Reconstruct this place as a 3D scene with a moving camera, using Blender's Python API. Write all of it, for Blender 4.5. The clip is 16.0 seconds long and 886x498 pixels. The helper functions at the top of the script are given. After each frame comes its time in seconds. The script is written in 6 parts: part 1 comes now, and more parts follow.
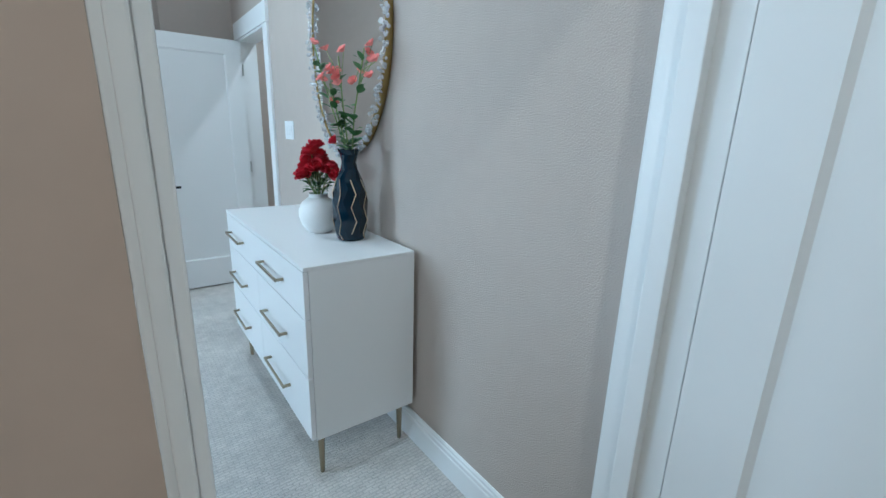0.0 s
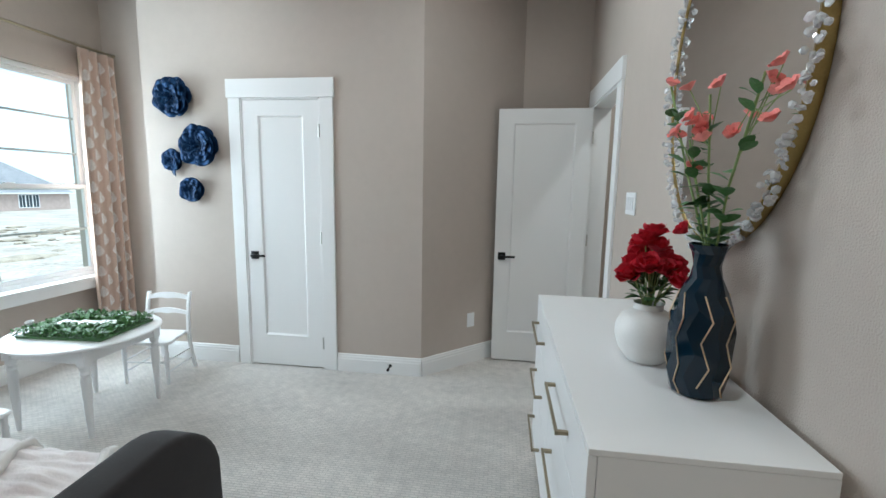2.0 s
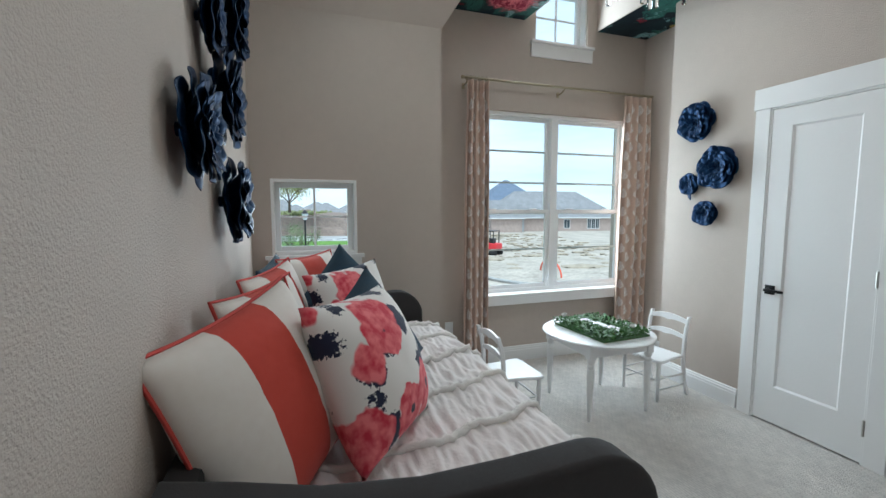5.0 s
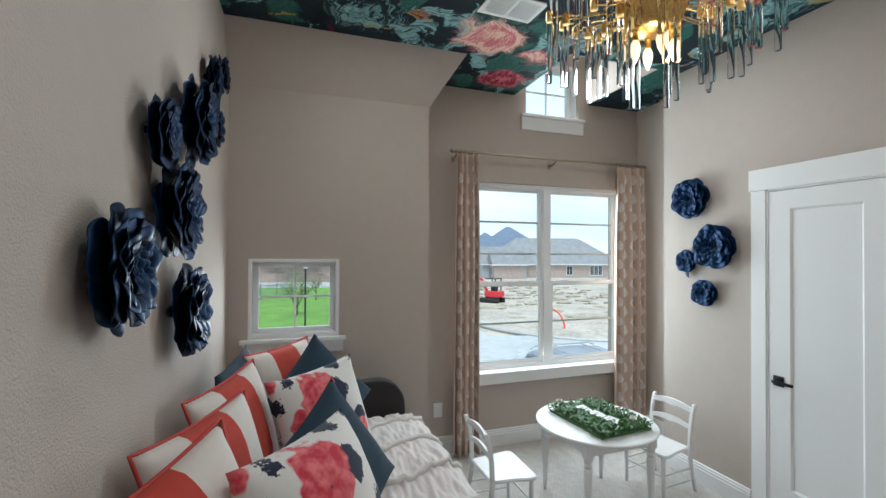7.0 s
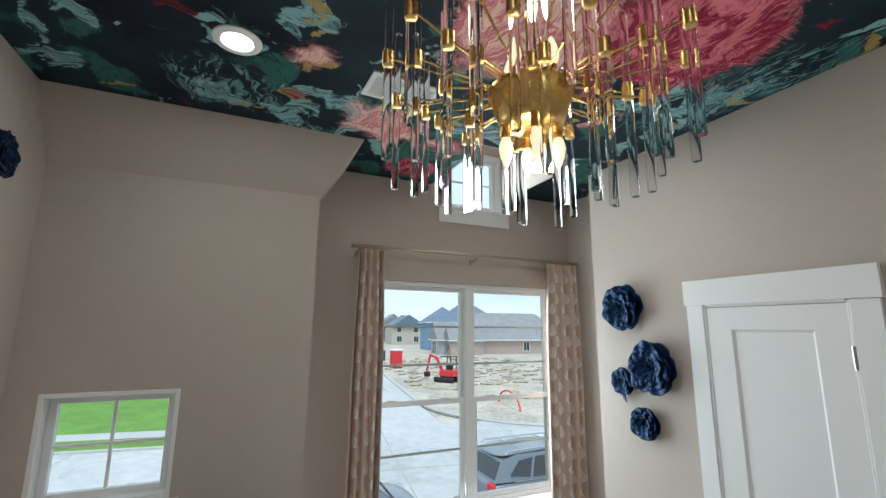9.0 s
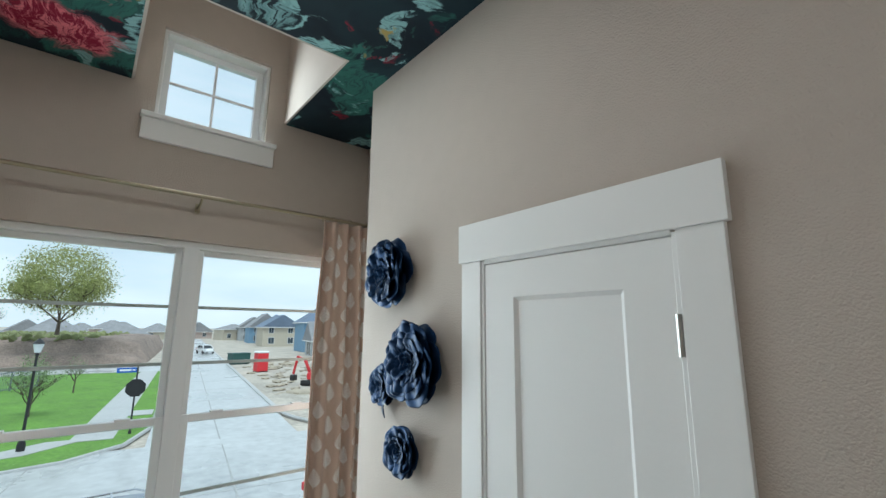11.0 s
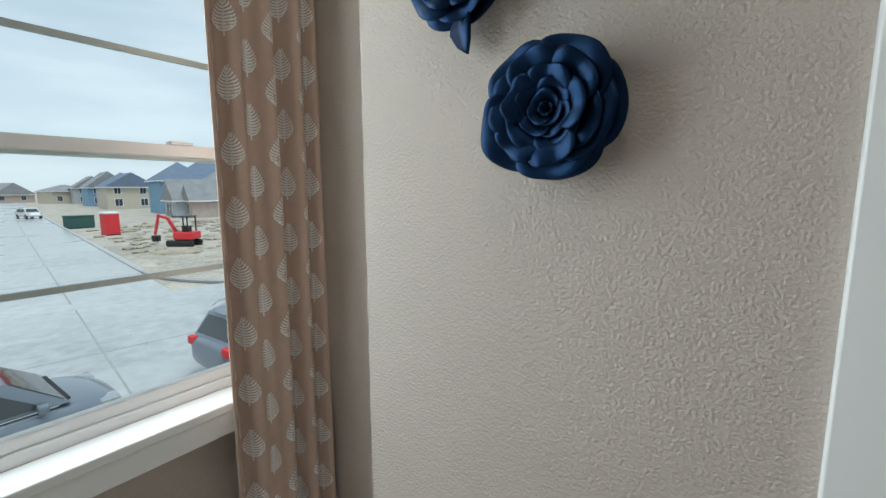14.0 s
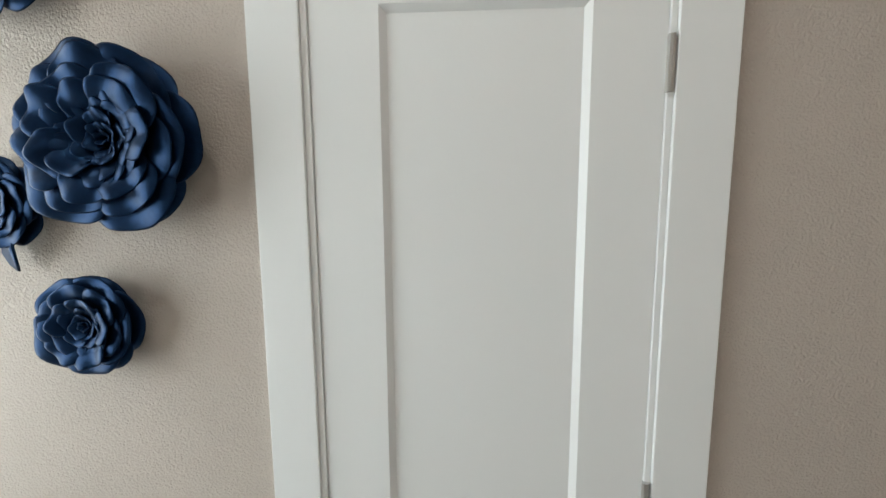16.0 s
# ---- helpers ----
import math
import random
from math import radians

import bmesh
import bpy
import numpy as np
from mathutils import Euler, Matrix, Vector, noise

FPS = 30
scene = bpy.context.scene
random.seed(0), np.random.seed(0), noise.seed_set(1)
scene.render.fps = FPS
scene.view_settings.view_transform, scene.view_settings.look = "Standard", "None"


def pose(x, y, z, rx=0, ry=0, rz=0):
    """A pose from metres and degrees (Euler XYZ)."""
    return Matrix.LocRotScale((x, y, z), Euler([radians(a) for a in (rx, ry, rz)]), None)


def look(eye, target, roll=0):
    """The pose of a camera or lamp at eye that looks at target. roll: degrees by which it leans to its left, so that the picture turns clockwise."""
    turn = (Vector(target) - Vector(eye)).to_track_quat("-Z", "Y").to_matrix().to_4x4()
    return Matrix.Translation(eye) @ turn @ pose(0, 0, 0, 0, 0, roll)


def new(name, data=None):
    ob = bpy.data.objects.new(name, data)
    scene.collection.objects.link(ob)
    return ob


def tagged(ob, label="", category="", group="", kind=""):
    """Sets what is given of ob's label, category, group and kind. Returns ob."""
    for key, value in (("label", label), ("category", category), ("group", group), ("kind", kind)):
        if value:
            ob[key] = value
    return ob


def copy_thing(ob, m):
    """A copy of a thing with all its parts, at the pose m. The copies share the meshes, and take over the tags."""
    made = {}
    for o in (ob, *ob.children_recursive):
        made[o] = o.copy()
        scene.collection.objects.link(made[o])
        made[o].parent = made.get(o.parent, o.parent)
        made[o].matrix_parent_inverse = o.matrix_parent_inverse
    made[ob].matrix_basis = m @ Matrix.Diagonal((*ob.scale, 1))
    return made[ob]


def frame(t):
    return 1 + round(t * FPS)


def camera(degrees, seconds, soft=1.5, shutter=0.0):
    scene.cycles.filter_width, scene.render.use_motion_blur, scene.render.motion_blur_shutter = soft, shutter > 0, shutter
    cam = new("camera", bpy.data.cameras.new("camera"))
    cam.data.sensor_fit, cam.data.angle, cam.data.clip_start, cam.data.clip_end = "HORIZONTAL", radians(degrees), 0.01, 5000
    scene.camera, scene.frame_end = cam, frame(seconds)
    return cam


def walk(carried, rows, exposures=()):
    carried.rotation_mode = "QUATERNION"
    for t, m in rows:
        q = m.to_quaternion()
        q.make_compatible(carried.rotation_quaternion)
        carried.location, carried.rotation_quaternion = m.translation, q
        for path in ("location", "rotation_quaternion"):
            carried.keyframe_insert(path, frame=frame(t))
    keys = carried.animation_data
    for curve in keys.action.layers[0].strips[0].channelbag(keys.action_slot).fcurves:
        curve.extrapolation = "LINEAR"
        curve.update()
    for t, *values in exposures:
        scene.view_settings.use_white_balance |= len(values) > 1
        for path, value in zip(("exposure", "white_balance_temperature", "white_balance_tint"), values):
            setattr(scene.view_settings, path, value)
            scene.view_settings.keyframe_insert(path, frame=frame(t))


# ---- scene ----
cam = camera(91.7, 16.0)
PATH = [
    (0, (0.069, 0.704, 1.37), (1.228, 2.247, 0.846), 1.8),
    (0.5, (0.167, 0.788, 1.411), (1.008, 2.548, 0.97), 1.4),
    (1, (0.269, 0.944, 1.414), (0.771, 2.849, 1.068), 1.1),
    (1.5, (0.353, 1.105, 1.408), (0.489, 3.076, 1.093), 1.0),
    (2, (0.34, 1.281, 1.414), (0.068, 3.242, 1.135), 1.0),
    (2.5, (0.271, 1.485, 1.418), (-0.366, 3.366, 1.185), 1.1),
    (3, (0.248, 1.574, 1.415), (-0.795, 3.266, 1.197), 1.0),
    (3.5, (0.323, 1.545, 1.425), (-1.231, 2.78, 1.186), 0.8),
    (4, (0.379, 1.415, 1.398), (-1.461, 2.153, 1.135), 0.5),
    (6.5, (0.355, 1.464, 1.503), (-1.547, 2.07, 1.378), 0.3),
    (7, (0.28, 1.571, 1.64), (-1.616, 2.207, 1.661), 0.3),
    (7.5, (0.194, 1.694, 1.777), (-1.693, 2.337, 1.928), 0.3),
    (8, (0.088, 1.808, 1.889), (-1.791, 2.45, 2.127), 0.4),
    (10.5, (-0.386, 2.964, 1.925), (-1.985, 4.079, 2.373), 0.8),
    (11, (-0.595, 3.326, 1.82), (-2.119, 4.568, 2.188), 0.5),
    (11.5, (-0.873, 3.515, 1.667), (-2.288, 4.901, 1.944), 0.5),
    (12, (-1.184, 3.608, 1.535), (-2.533, 5.077, 1.681), -0.3),
    (12.5, (-1.463, 3.679, 1.439), (-2.821, 5.148, 1.45), -0.2),
    (13, (-1.675, 3.766, 1.363), (-3.067, 5.196, 1.233), 0.1),
    (13.5, (-1.8, 3.758, 1.29), (-3.157, 5.207, 1.049), -0.2),
    (14, (-1.791, 3.722, 1.268), (-2.935, 5.339, 0.993), -0.2),
    (14.5, (-1.67, 3.668, 1.354), (-2.491, 5.471, 1.075), 0.0),
    (15, (-1.503, 3.575, 1.421), (-2.042, 5.482, 1.147), 0.2),
    (15.5, (-1.358, 3.532, 1.517), (-1.66, 5.492, 1.258), -0.2),
    (16, (-1.325, 3.568, 1.608), (-1.447, 5.547, 1.347), -0.4),
]
EXPOSE = [(0, 0.68, 4750, -6), (0.5, 0.6, 5200, -2), (1, 0.5, 5480, 0), (2, 0.40, 5620, 0), (3, -0.02, 5720, 0), (4, -0.08, 5700, 0), (6.5, -0.02, 5850, 2), (7, -0.06, 5920, 2), (8, -0.10, 6030, 3),
          (10.5, -0.36, 5900, 0), (11.5, -0.50, 6020, 0), (12, -0.76, 5950, 0), (12.5, -0.68, 5950, 0), (13.5, -0.58, 6000, 1), (14, -0.58, 6120, 1), (14.5, -0.42, 6250, 2), (16, -0.14, 6400, 3)]
walk(cam, [(t, look(eye, target, roll)) for t, eye, target, roll in PATH], EXPOSE)

# ---- world, sun, lamps ----
world = bpy.data.worlds.new("sky")
scene.world = world
world.use_nodes = True
wn, wl = world.node_tree.nodes, world.node_tree.links
sky = wn.new("ShaderNodeTexSky")
sky.sky_type = 'NISHITA'
sky.sun_disc = False
sky.sun_elevation, sky.sun_rotation = radians(68), radians(106)
sky.air_density, sky.dust_density, sky.ozone_density = 1.0, 1.0, 1.0
# cloud cover: broken pale layers drawn over the sky
wco = wn.new("ShaderNodeTexCoord")
wmap = wn.new("ShaderNodeMapping")
wmap.inputs["Scale"].default_value = (1.0, 1.0, 5.0)
cloud = wn.new("ShaderNodeTexNoise")
cloud.inputs["Scale"].default_value, cloud.inputs["Detail"].default_value = 2.2, 6
wl.new(wco.outputs["Generated"], wmap.inputs["Vector"])
wl.new(wmap.outputs["Vector"], cloud.inputs["Vector"])
tones = wn.new("ShaderNodeValToRGB")
tones.color_ramp.elements[0].position, tones.color_ramp.elements[0].color = 0.34, (6.6, 7.4, 8.2, 1)
tones.color_ramp.elements[1].position, tones.color_ramp.elements[1].color = 0.62, (8.6, 9.1, 9.6, 1)
wl.new(cloud.outputs["Fac"], tones.inputs["Fac"])
veil = wn.new("ShaderNodeMix")
veil.data_type = 'RGBA'
veil.inputs[0].default_value = 0.88
wl.new(sky.outputs["Color"], veil.inputs[6])
wl.new(tones.outputs["Color"], veil.inputs[7])
wl.new(veil.outputs[2], wn["Background"].inputs["Color"])
wn["Background"].inputs["Strength"].default_value = 0.15


def lamp(name, kind, m, energy, color=(1, 1, 1), **more):
    data = bpy.data.lights.new(name, kind)
    data.energy, data.color = energy, color
    if "size" in more:
        data.shape, data.size = more.get("shape", 'DISK'), more["size"]
    if "size_y" in more:
        data.shape, data.size_y = 'RECTANGLE', more["size_y"]
    if "radius" in more:
        data.shadow_soft_size = more["radius"]
    ob = new(name, data)
    ob.matrix_world = m
    return ob


# overcast: one very wide sun, high behind the house
sun = lamp("sun", 'SUN', look((0, 0, 0), (-0.35, 0.10, -0.93)), 2.8, (1.0, 0.99, 0.97))
sun.data.angle = radians(20)
# skylight entering by the three windows
lamp("window_light", 'AREA', look((-3.05, 3.705, 1.45), (0, 3.705, 1.15)), 38, (0.93, 0.97, 1.0), size=1.50, size_y=1.45)
lamp("window_light", 'AREA', look((-2.66, 1.55, 1.345), (0, 1.55, 1.2)), 4, (0.93, 0.97, 1.0), size=0.46, size_y=0.42)
lamp("window_light", 'AREA', look((-3.05, 3.735, 3.12), (0, 3.735, 2.4)), 8, (0.93, 0.97, 1.0), size=0.46, size_y=0.42)
# recessed ceiling lights and the chandelier's bulbs
DOWNLIGHTS = [(-1.80, 1.99), (-1.76, 3.50), (0.25, 1.99), (0.25, 3.50)]
for lx, ly in DOWNLIGHTS:
    lamp("downlight_lamp", 'AREA', look((lx, ly, 3.012), (lx, ly, 0)), 6.2, (1.0, 0.965, 0.92), size=0.11)
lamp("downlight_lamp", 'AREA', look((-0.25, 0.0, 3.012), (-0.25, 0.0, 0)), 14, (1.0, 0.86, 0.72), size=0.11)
HUB = Vector((-0.86, 2.70, 2.47))
lamp("bulb_lamp", 'POINT', Matrix.Translation(HUB + Vector((0, 0, -0.20))), 1.6, (1.0, 0.84, 0.62), radius=0.04)
lamp("bulb_lamp", 'POINT', Matrix.Translation(HUB + Vector((0, 0, 0.24))), 1.2, (1.0, 0.84, 0.62), radius=0.04)
# added corridor lamp, unseen, to brighten the space beyond the entry door
lamp("downlight_lamp", 'AREA', look((1.8, 4.2, 3.012), (1.8, 4.2, 0)), 12, (1.0, 0.95, 0.88), size=0.11)

# ---- mesh helpers ----


def box(bm, x0, x1, y0, y1, z0, z1, bevel=0.0):
    x0, x1 = min(x0, x1), max(x0, x1)
    y0, y1 = min(y0, y1), max(y0, y1)
    z0, z1 = min(z0, z1), max(z0, z1)
    v = [bm.verts.new((x, y, z)) for z in (z0, z1) for y in (y0, y1) for x in (x0, x1)]
    faces = [bm.faces.new([v[i] for i in q]) for q in ((0, 2, 3, 1), (4, 5, 7, 6), (0, 1, 5, 4), (2, 6, 7, 3), (0, 4, 6, 2), (1, 3, 7, 5))]
    if bevel:
        edges = list({e for f in faces for e in f.edges})
        bmesh.ops.bevel(bm, geom=edges, offset=bevel, segments=2, affect='EDGES', profile=0.5)
    return v


def boxes(*args, bevel=0.0):
    bm = bmesh.new()
    for a in args:
        box(bm, *a, bevel=bevel)
    return bm


def lathe(profile, n=24, bm=None, axis=(0, 0), close=True):
    bm = bm or bmesh.new()
    rings = []
    for r, z in profile:
        rings.append([bm.verts.new((axis[0] + r * math.cos(2 * math.pi * k / n), axis[1] + r * math.sin(2 * math.pi * k / n), z)) for k in range(n)])
    for a, b in zip(rings, rings[1:]):
        for k in range(n):
            bm.faces.new((a[k], a[(k + 1) % n], b[(k + 1) % n], b[k]))
    if close:
        bm.faces.new(list(reversed(rings[0])))
        bm.faces.new(rings[-1])
    return bm


def tube(bm, pts, r, n=8, radii=None, caps=True):
    """A round bar along points."""
    pts = [Vector(p) for p in pts]
    rings, side = [], None
    for i, p in enumerate(pts):
        d = (pts[min(i + 1, len(pts) - 1)] - pts[max(i - 1, 0)]).normalized()
        if side is None:
            side = d.orthogonal().normalized()
        side = (side - d * side.dot(d)).normalized()
        up = d.cross(side)
        rr = radii[i] if radii else r
        rings.append([bm.verts.new(p + rr * (math.cos(2 * math.pi * k / n) * side + math.sin(2 * math.pi * k / n) * up)) for k in range(n)])
    for a, b in zip(rings, rings[1:]):
        for k in range(n):
            bm.faces.new((a[k], a[(k + 1) % n], b[(k + 1) % n], b[k]))
    if caps:
        bm.faces.new(list(reversed(rings[0])))
        bm.faces.new(rings[-1])
    return bm


def prism(bm, outline, lo, hi, plane="xz"):
    """A flat outline given depth: outline in the plane named, lo to hi along the third axis."""
    def at(a, b, c):
        return {"xz": (a, c, b), "xy": (a, b, c), "yz": (c, a, b)}[plane]
    f = [bm.verts.new(at(a, b, lo)) for a, b in outline]
    g = [bm.verts.new(at(a, b, hi)) for a, b in outline]
    bm.faces.new(f)
    bm.faces.new(list(reversed(g)))
    n = len(f)
    for k in range(n):
        bm.faces.new((f[k], g[k], g[(k + 1) % n], f[(k + 1) % n]))
    return bm


def mesh_of(name, bm, material, smooth=None):
    bmesh.ops.recalc_face_normals(bm, faces=bm.faces)
    me = bpy.data.meshes.new(name)
    bm.to_mesh(me)
    bm.free()
    me.materials.append(material)
    if smooth is not None:
        for p in me.polygons:
            p.use_smooth = True
        me.set_sharp_from_angle(angle=radians(smooth))
    return me


def part(name, bm, material, parent=None, label="", smooth=None, m=None):
    ob = new(name, mesh_of(name, bm, material, smooth))
    if parent is not None:
        ob.parent = parent
    if m is not None:
        ob.matrix_basis = m
    if label:
        tagged(ob, label)
    return ob


def thing(name, label, category, m=None, group=""):
    ob = new(name)
    ob.empty_display_size = 0.1
    if m is not None:
        ob.matrix_basis = m
    return tagged(ob, label, category, group)


def structure(name, bm, material, label, category, smooth=None):
    return tagged(part(name, bm, material, None, "", smooth), label, category, "", "structure")


# ---- materials ----


def material(name, color, rough=0.6, metal=0.0, vary=0.0, scale=6.0, bump=0.0, bump_scale=80.0, bump_detail=2.0, coat=0.0, sheen=0.0, spec=0.5):
    mat = bpy.data.materials.new(name)
    mat.use_nodes = True
    n, l = mat.node_tree.nodes, mat.node_tree.links
    b = n["Principled BSDF"]
    b.inputs["Base Color"].default_value = (*color, 1)
    b.inputs["Roughness"].default_value = rough
    b.inputs["Metallic"].default_value = metal
    b.inputs["Coat Weight"].default_value = coat
    b.inputs["Sheen Weight"].default_value = sheen
    b.inputs["Specular IOR Level"].default_value = spec
    co = n.new("ShaderNodeTexCoord")
    if vary:
        big, fine = n.new("ShaderNodeTexNoise"), n.new("ShaderNodeTexNoise")
        big.inputs["Scale"].default_value, fine.inputs["Scale"].default_value = scale, scale * 11
        big.inputs["Detail"].default_value = 4
        add = n.new("ShaderNodeMath")
        add.operation = 'ADD'
        l.new(co.outputs["Object"], big.inputs["Vector"])
        l.new(co.outputs["Object"], fine.inputs["Vector"])
        l.new(big.outputs["Fac"], add.inputs[0])
        l.new(fine.outputs["Fac"], add.inputs[1])
        ramp = n.new("ShaderNodeMapRange")
        ramp.inputs["From Min"].default_value, ramp.inputs["From Max"].default_value = 0.6, 1.4
        ramp.inputs["To Min"].default_value, ramp.inputs["To Max"].default_value = 1 - vary, 1 + vary
        l.new(add.outputs[0], ramp.inputs["Value"])
        mul = n.new("ShaderNodeVectorMath")
        mul.operation = 'SCALE'
        mul.inputs[0].default_value = color
        l.new(ramp.outputs[0], mul.inputs["Scale"])
        l.new(mul.outputs[0], b.inputs["Base Color"])
        rr = n.new("ShaderNodeMapRange")
        rr.inputs["From Min"].default_value, rr.inputs["From Max"].default_value = 0.3, 0.7
        rr.inputs["To Min"].default_value, rr.inputs["To Max"].default_value = max(rough - 0.06, 0.02), min(rough + 0.06, 1)
        l.new(big.outputs["Fac"], rr.inputs["Value"])
        l.new(rr.outputs[0], b.inputs["Roughness"])
    if bump:
        tex = n.new("ShaderNodeTexNoise")
        tex.inputs["Scale"].default_value, tex.inputs["Detail"].default_value = bump_scale, bump_detail
        l.new(co.outputs["Object"], tex.inputs["Vector"])
        bp = n.new("ShaderNodeBump")
        bp.inputs["Strength"].default_value, bp.inputs["Distance"].default_value = 1.0, bump
        l.new(tex.outputs["Fac"], bp.inputs["Height"])
        l.new(bp.outputs["Normal"], b.inputs["Normal"])
    return mat


WALL = material("beige_wall_paint", (0.495, 0.432, 0.380), 0.75, vary=0.03, scale=1.5, bump=0.0030, bump_scale=210, bump_detail=2)
TRIM = material("white_trim_paint", (0.80, 0.80, 0.795), 0.38, bump=0.0002, bump_scale=60)
CARPET = material("grey_loop_carpet", (0.70, 0.665, 0.625), 0.95, vary=0.15, scale=1.6)
cn, cl = CARPET.node_tree.nodes, CARPET.node_tree.links
cco = cn.new("ShaderNodeTexCoord")
cwarp = cn.new("ShaderNodeTexNoise")
cwarp.inputs["Scale"].default_value = 30
cl.new(cco.outputs["Object"], cwarp.inputs["Vector"])
cadd = cn.new("ShaderNodeVectorMath")
cadd.operation = 'MULTIPLY_ADD'
cadd.inputs[1].default_value = (0.008, 0.008, 0)
cl.new(cwarp.outputs["Color"], cadd.inputs[0])
cl.new(cco.outputs["Object"], cadd.inputs[2])
loops_tex = cn.new("ShaderNodeTexBrick")
loops_tex.offset, loops_tex.squash = 0.5, 1.0
for key, val in (("Scale", 1.0), ("Mortar Size", 0.0035), ("Mortar Smooth", 0.6), ("Brick Width", 0.042), ("Row Height", 0.016)):
    loops_tex.inputs[key].default_value = val
loops_tex.inputs["Color1"].default_value, loops_tex.inputs["Color2"].default_value, loops_tex.inputs["Mortar"].default_value = (1, 1, 1, 1), (0.55, 0.55, 0.55, 1), (0, 0, 0, 1)
cl.new(cadd.outputs[0], loops_tex.inputs["Vector"])
pile = cn.new("ShaderNodeTexNoise")
pile.inputs["Scale"].default_value = 330
cl.new(cco.outputs["Object"], pile.inputs["Vector"])
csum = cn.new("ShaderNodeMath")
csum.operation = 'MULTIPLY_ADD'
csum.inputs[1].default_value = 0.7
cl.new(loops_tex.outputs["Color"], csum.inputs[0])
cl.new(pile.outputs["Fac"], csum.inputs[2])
cbump = cn.new("ShaderNodeBump")
cbump.inputs["Strength"].default_value, cbump.inputs["Distance"].default_value = 1.0, 0.007
cl.new(csum.outputs[0], cbump.inputs["Height"])
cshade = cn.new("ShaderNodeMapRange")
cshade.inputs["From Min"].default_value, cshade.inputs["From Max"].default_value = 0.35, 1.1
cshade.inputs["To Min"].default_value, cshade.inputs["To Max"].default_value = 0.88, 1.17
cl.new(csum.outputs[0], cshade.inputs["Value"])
swath_map, swath = cn.new("ShaderNodeMapping"), cn.new("ShaderNodeTexNoise")
swath_map.inputs["Scale"].default_value, swath_map.inputs["Rotation"].default_value = (0.8, 2.0, 1.0), (0, 0, radians(28))
swath.inputs["Scale"].default_value, swath.inputs["Detail"].default_value = 1.0, 1
cl.new(cco.outputs["Object"], swath_map.inputs["Vector"])
cl.new(swath_map.outputs["Vector"], swath.inputs["Vector"])
swath_tone = cn.new("ShaderNodeMapRange")
for key, val in (("From Min", 0.40), ("From Max", 0.60), ("To Min", 0.94), ("To Max", 1.06)):
    swath_tone.inputs[key].default_value = val
cl.new(swath.outputs["Fac"], swath_tone.inputs["Value"])
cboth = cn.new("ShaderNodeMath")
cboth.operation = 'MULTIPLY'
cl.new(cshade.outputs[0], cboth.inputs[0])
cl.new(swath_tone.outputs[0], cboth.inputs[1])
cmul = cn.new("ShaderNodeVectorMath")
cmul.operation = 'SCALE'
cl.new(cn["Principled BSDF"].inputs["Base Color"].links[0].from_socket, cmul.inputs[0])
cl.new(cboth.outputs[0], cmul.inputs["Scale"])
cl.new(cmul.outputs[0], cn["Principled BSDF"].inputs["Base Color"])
cl.new(cbump.outputs["Normal"], cn["Principled BSDF"].inputs["Normal"])
PAPER = material("dark_floral_wallpaper", (0.03, 0.045, 0.06), 0.5, vary=0.4, scale=3)
VINYL = material("white_vinyl", (0.82, 0.83, 0.84), 0.3)
BLACK = material("black_metal", (0.012, 0.012, 0.013), 0.38, 0.6)
WHITE = material("white_lacquer", (0.82, 0.82, 0.82), 0.30, bump=0.0001, bump_scale=90)
GLASS = bpy.data.materials.new("window_glass")
GLASS.use_nodes = True
gb = GLASS.node_tree.nodes["Principled BSDF"]
gb.inputs["Transmission Weight"].default_value, gb.inputs["Roughness"].default_value, gb.inputs["IOR"].default_value = 1.0, 0.0, 1.02
gb.inputs["Base Color"].default_value = (0.945, 0.985, 1.0, 1)

# ---- the shell ----
CEIL = 3.03
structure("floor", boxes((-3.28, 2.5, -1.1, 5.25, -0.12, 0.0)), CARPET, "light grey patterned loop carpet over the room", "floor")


def wall(name, *args, label="beige painted wall with orange-peel texture"):
    return structure(name, boxes(*args), WALL, label, "wall")


TOP = 3.80
wall("wall_west", (-3.28, -3.08, 2.36, 2.90, 0, TOP), (-3.28, -3.08, 4.51, 4.80, 0, TOP), (-3.28, -3.08, 2.90, 4.51, 0, 0.64), (-3.28, -3.08, 2.90, 4.51, 2.255, 2.87),
     (-3.28, -3.08, 2.90, 3.46, 2.87, TOP), (-3.28, -3.08, 4.005, 4.51, 2.87, TOP), (-3.28, -3.08, 3.46, 4.005, 3.375, TOP), label="beige window wall in the bay")
wall("wall_west_low", (-2.90, -2.70, 1.02, 1.268, 0, 3.12), (-2.90, -2.70, 1.832, 2.46, 0, 3.12), (-2.90, -2.70, 1.268, 1.832, 0, 1.085), (-2.90, -2.70, 1.268, 1.832, 1.60, 3.12),
     label="beige wall with the small window")
wall("wall_bay_south", (-3.08, -2.90, 2.36, 2.46, 0, CEIL))
wall("wall_bay_north", (-3.08, -2.41, 4.68, 4.80, 0, CEIL))
wall("wall_bay_return", (-2.41, -2.29, 4.45, 4.80, 0, CEIL))
wall("wall_north", (-2.41, -1.61, 4.33, 4.45, 0, CEIL), (-0.992, -0.236, 4.33, 4.45, 0, CEIL), (-1.61, -0.992, 4.33, 4.45, 2.04, CEIL), label="beige wall with the closet door")
bm = bmesh.new()
prism(bm, [(-0.236, 4.33), (0.47, 5.03), (0.47, 5.15), (0.386, 5.116), (-0.320, 4.45), (-0.236, 4.45)], 0, CEIL, "xy")
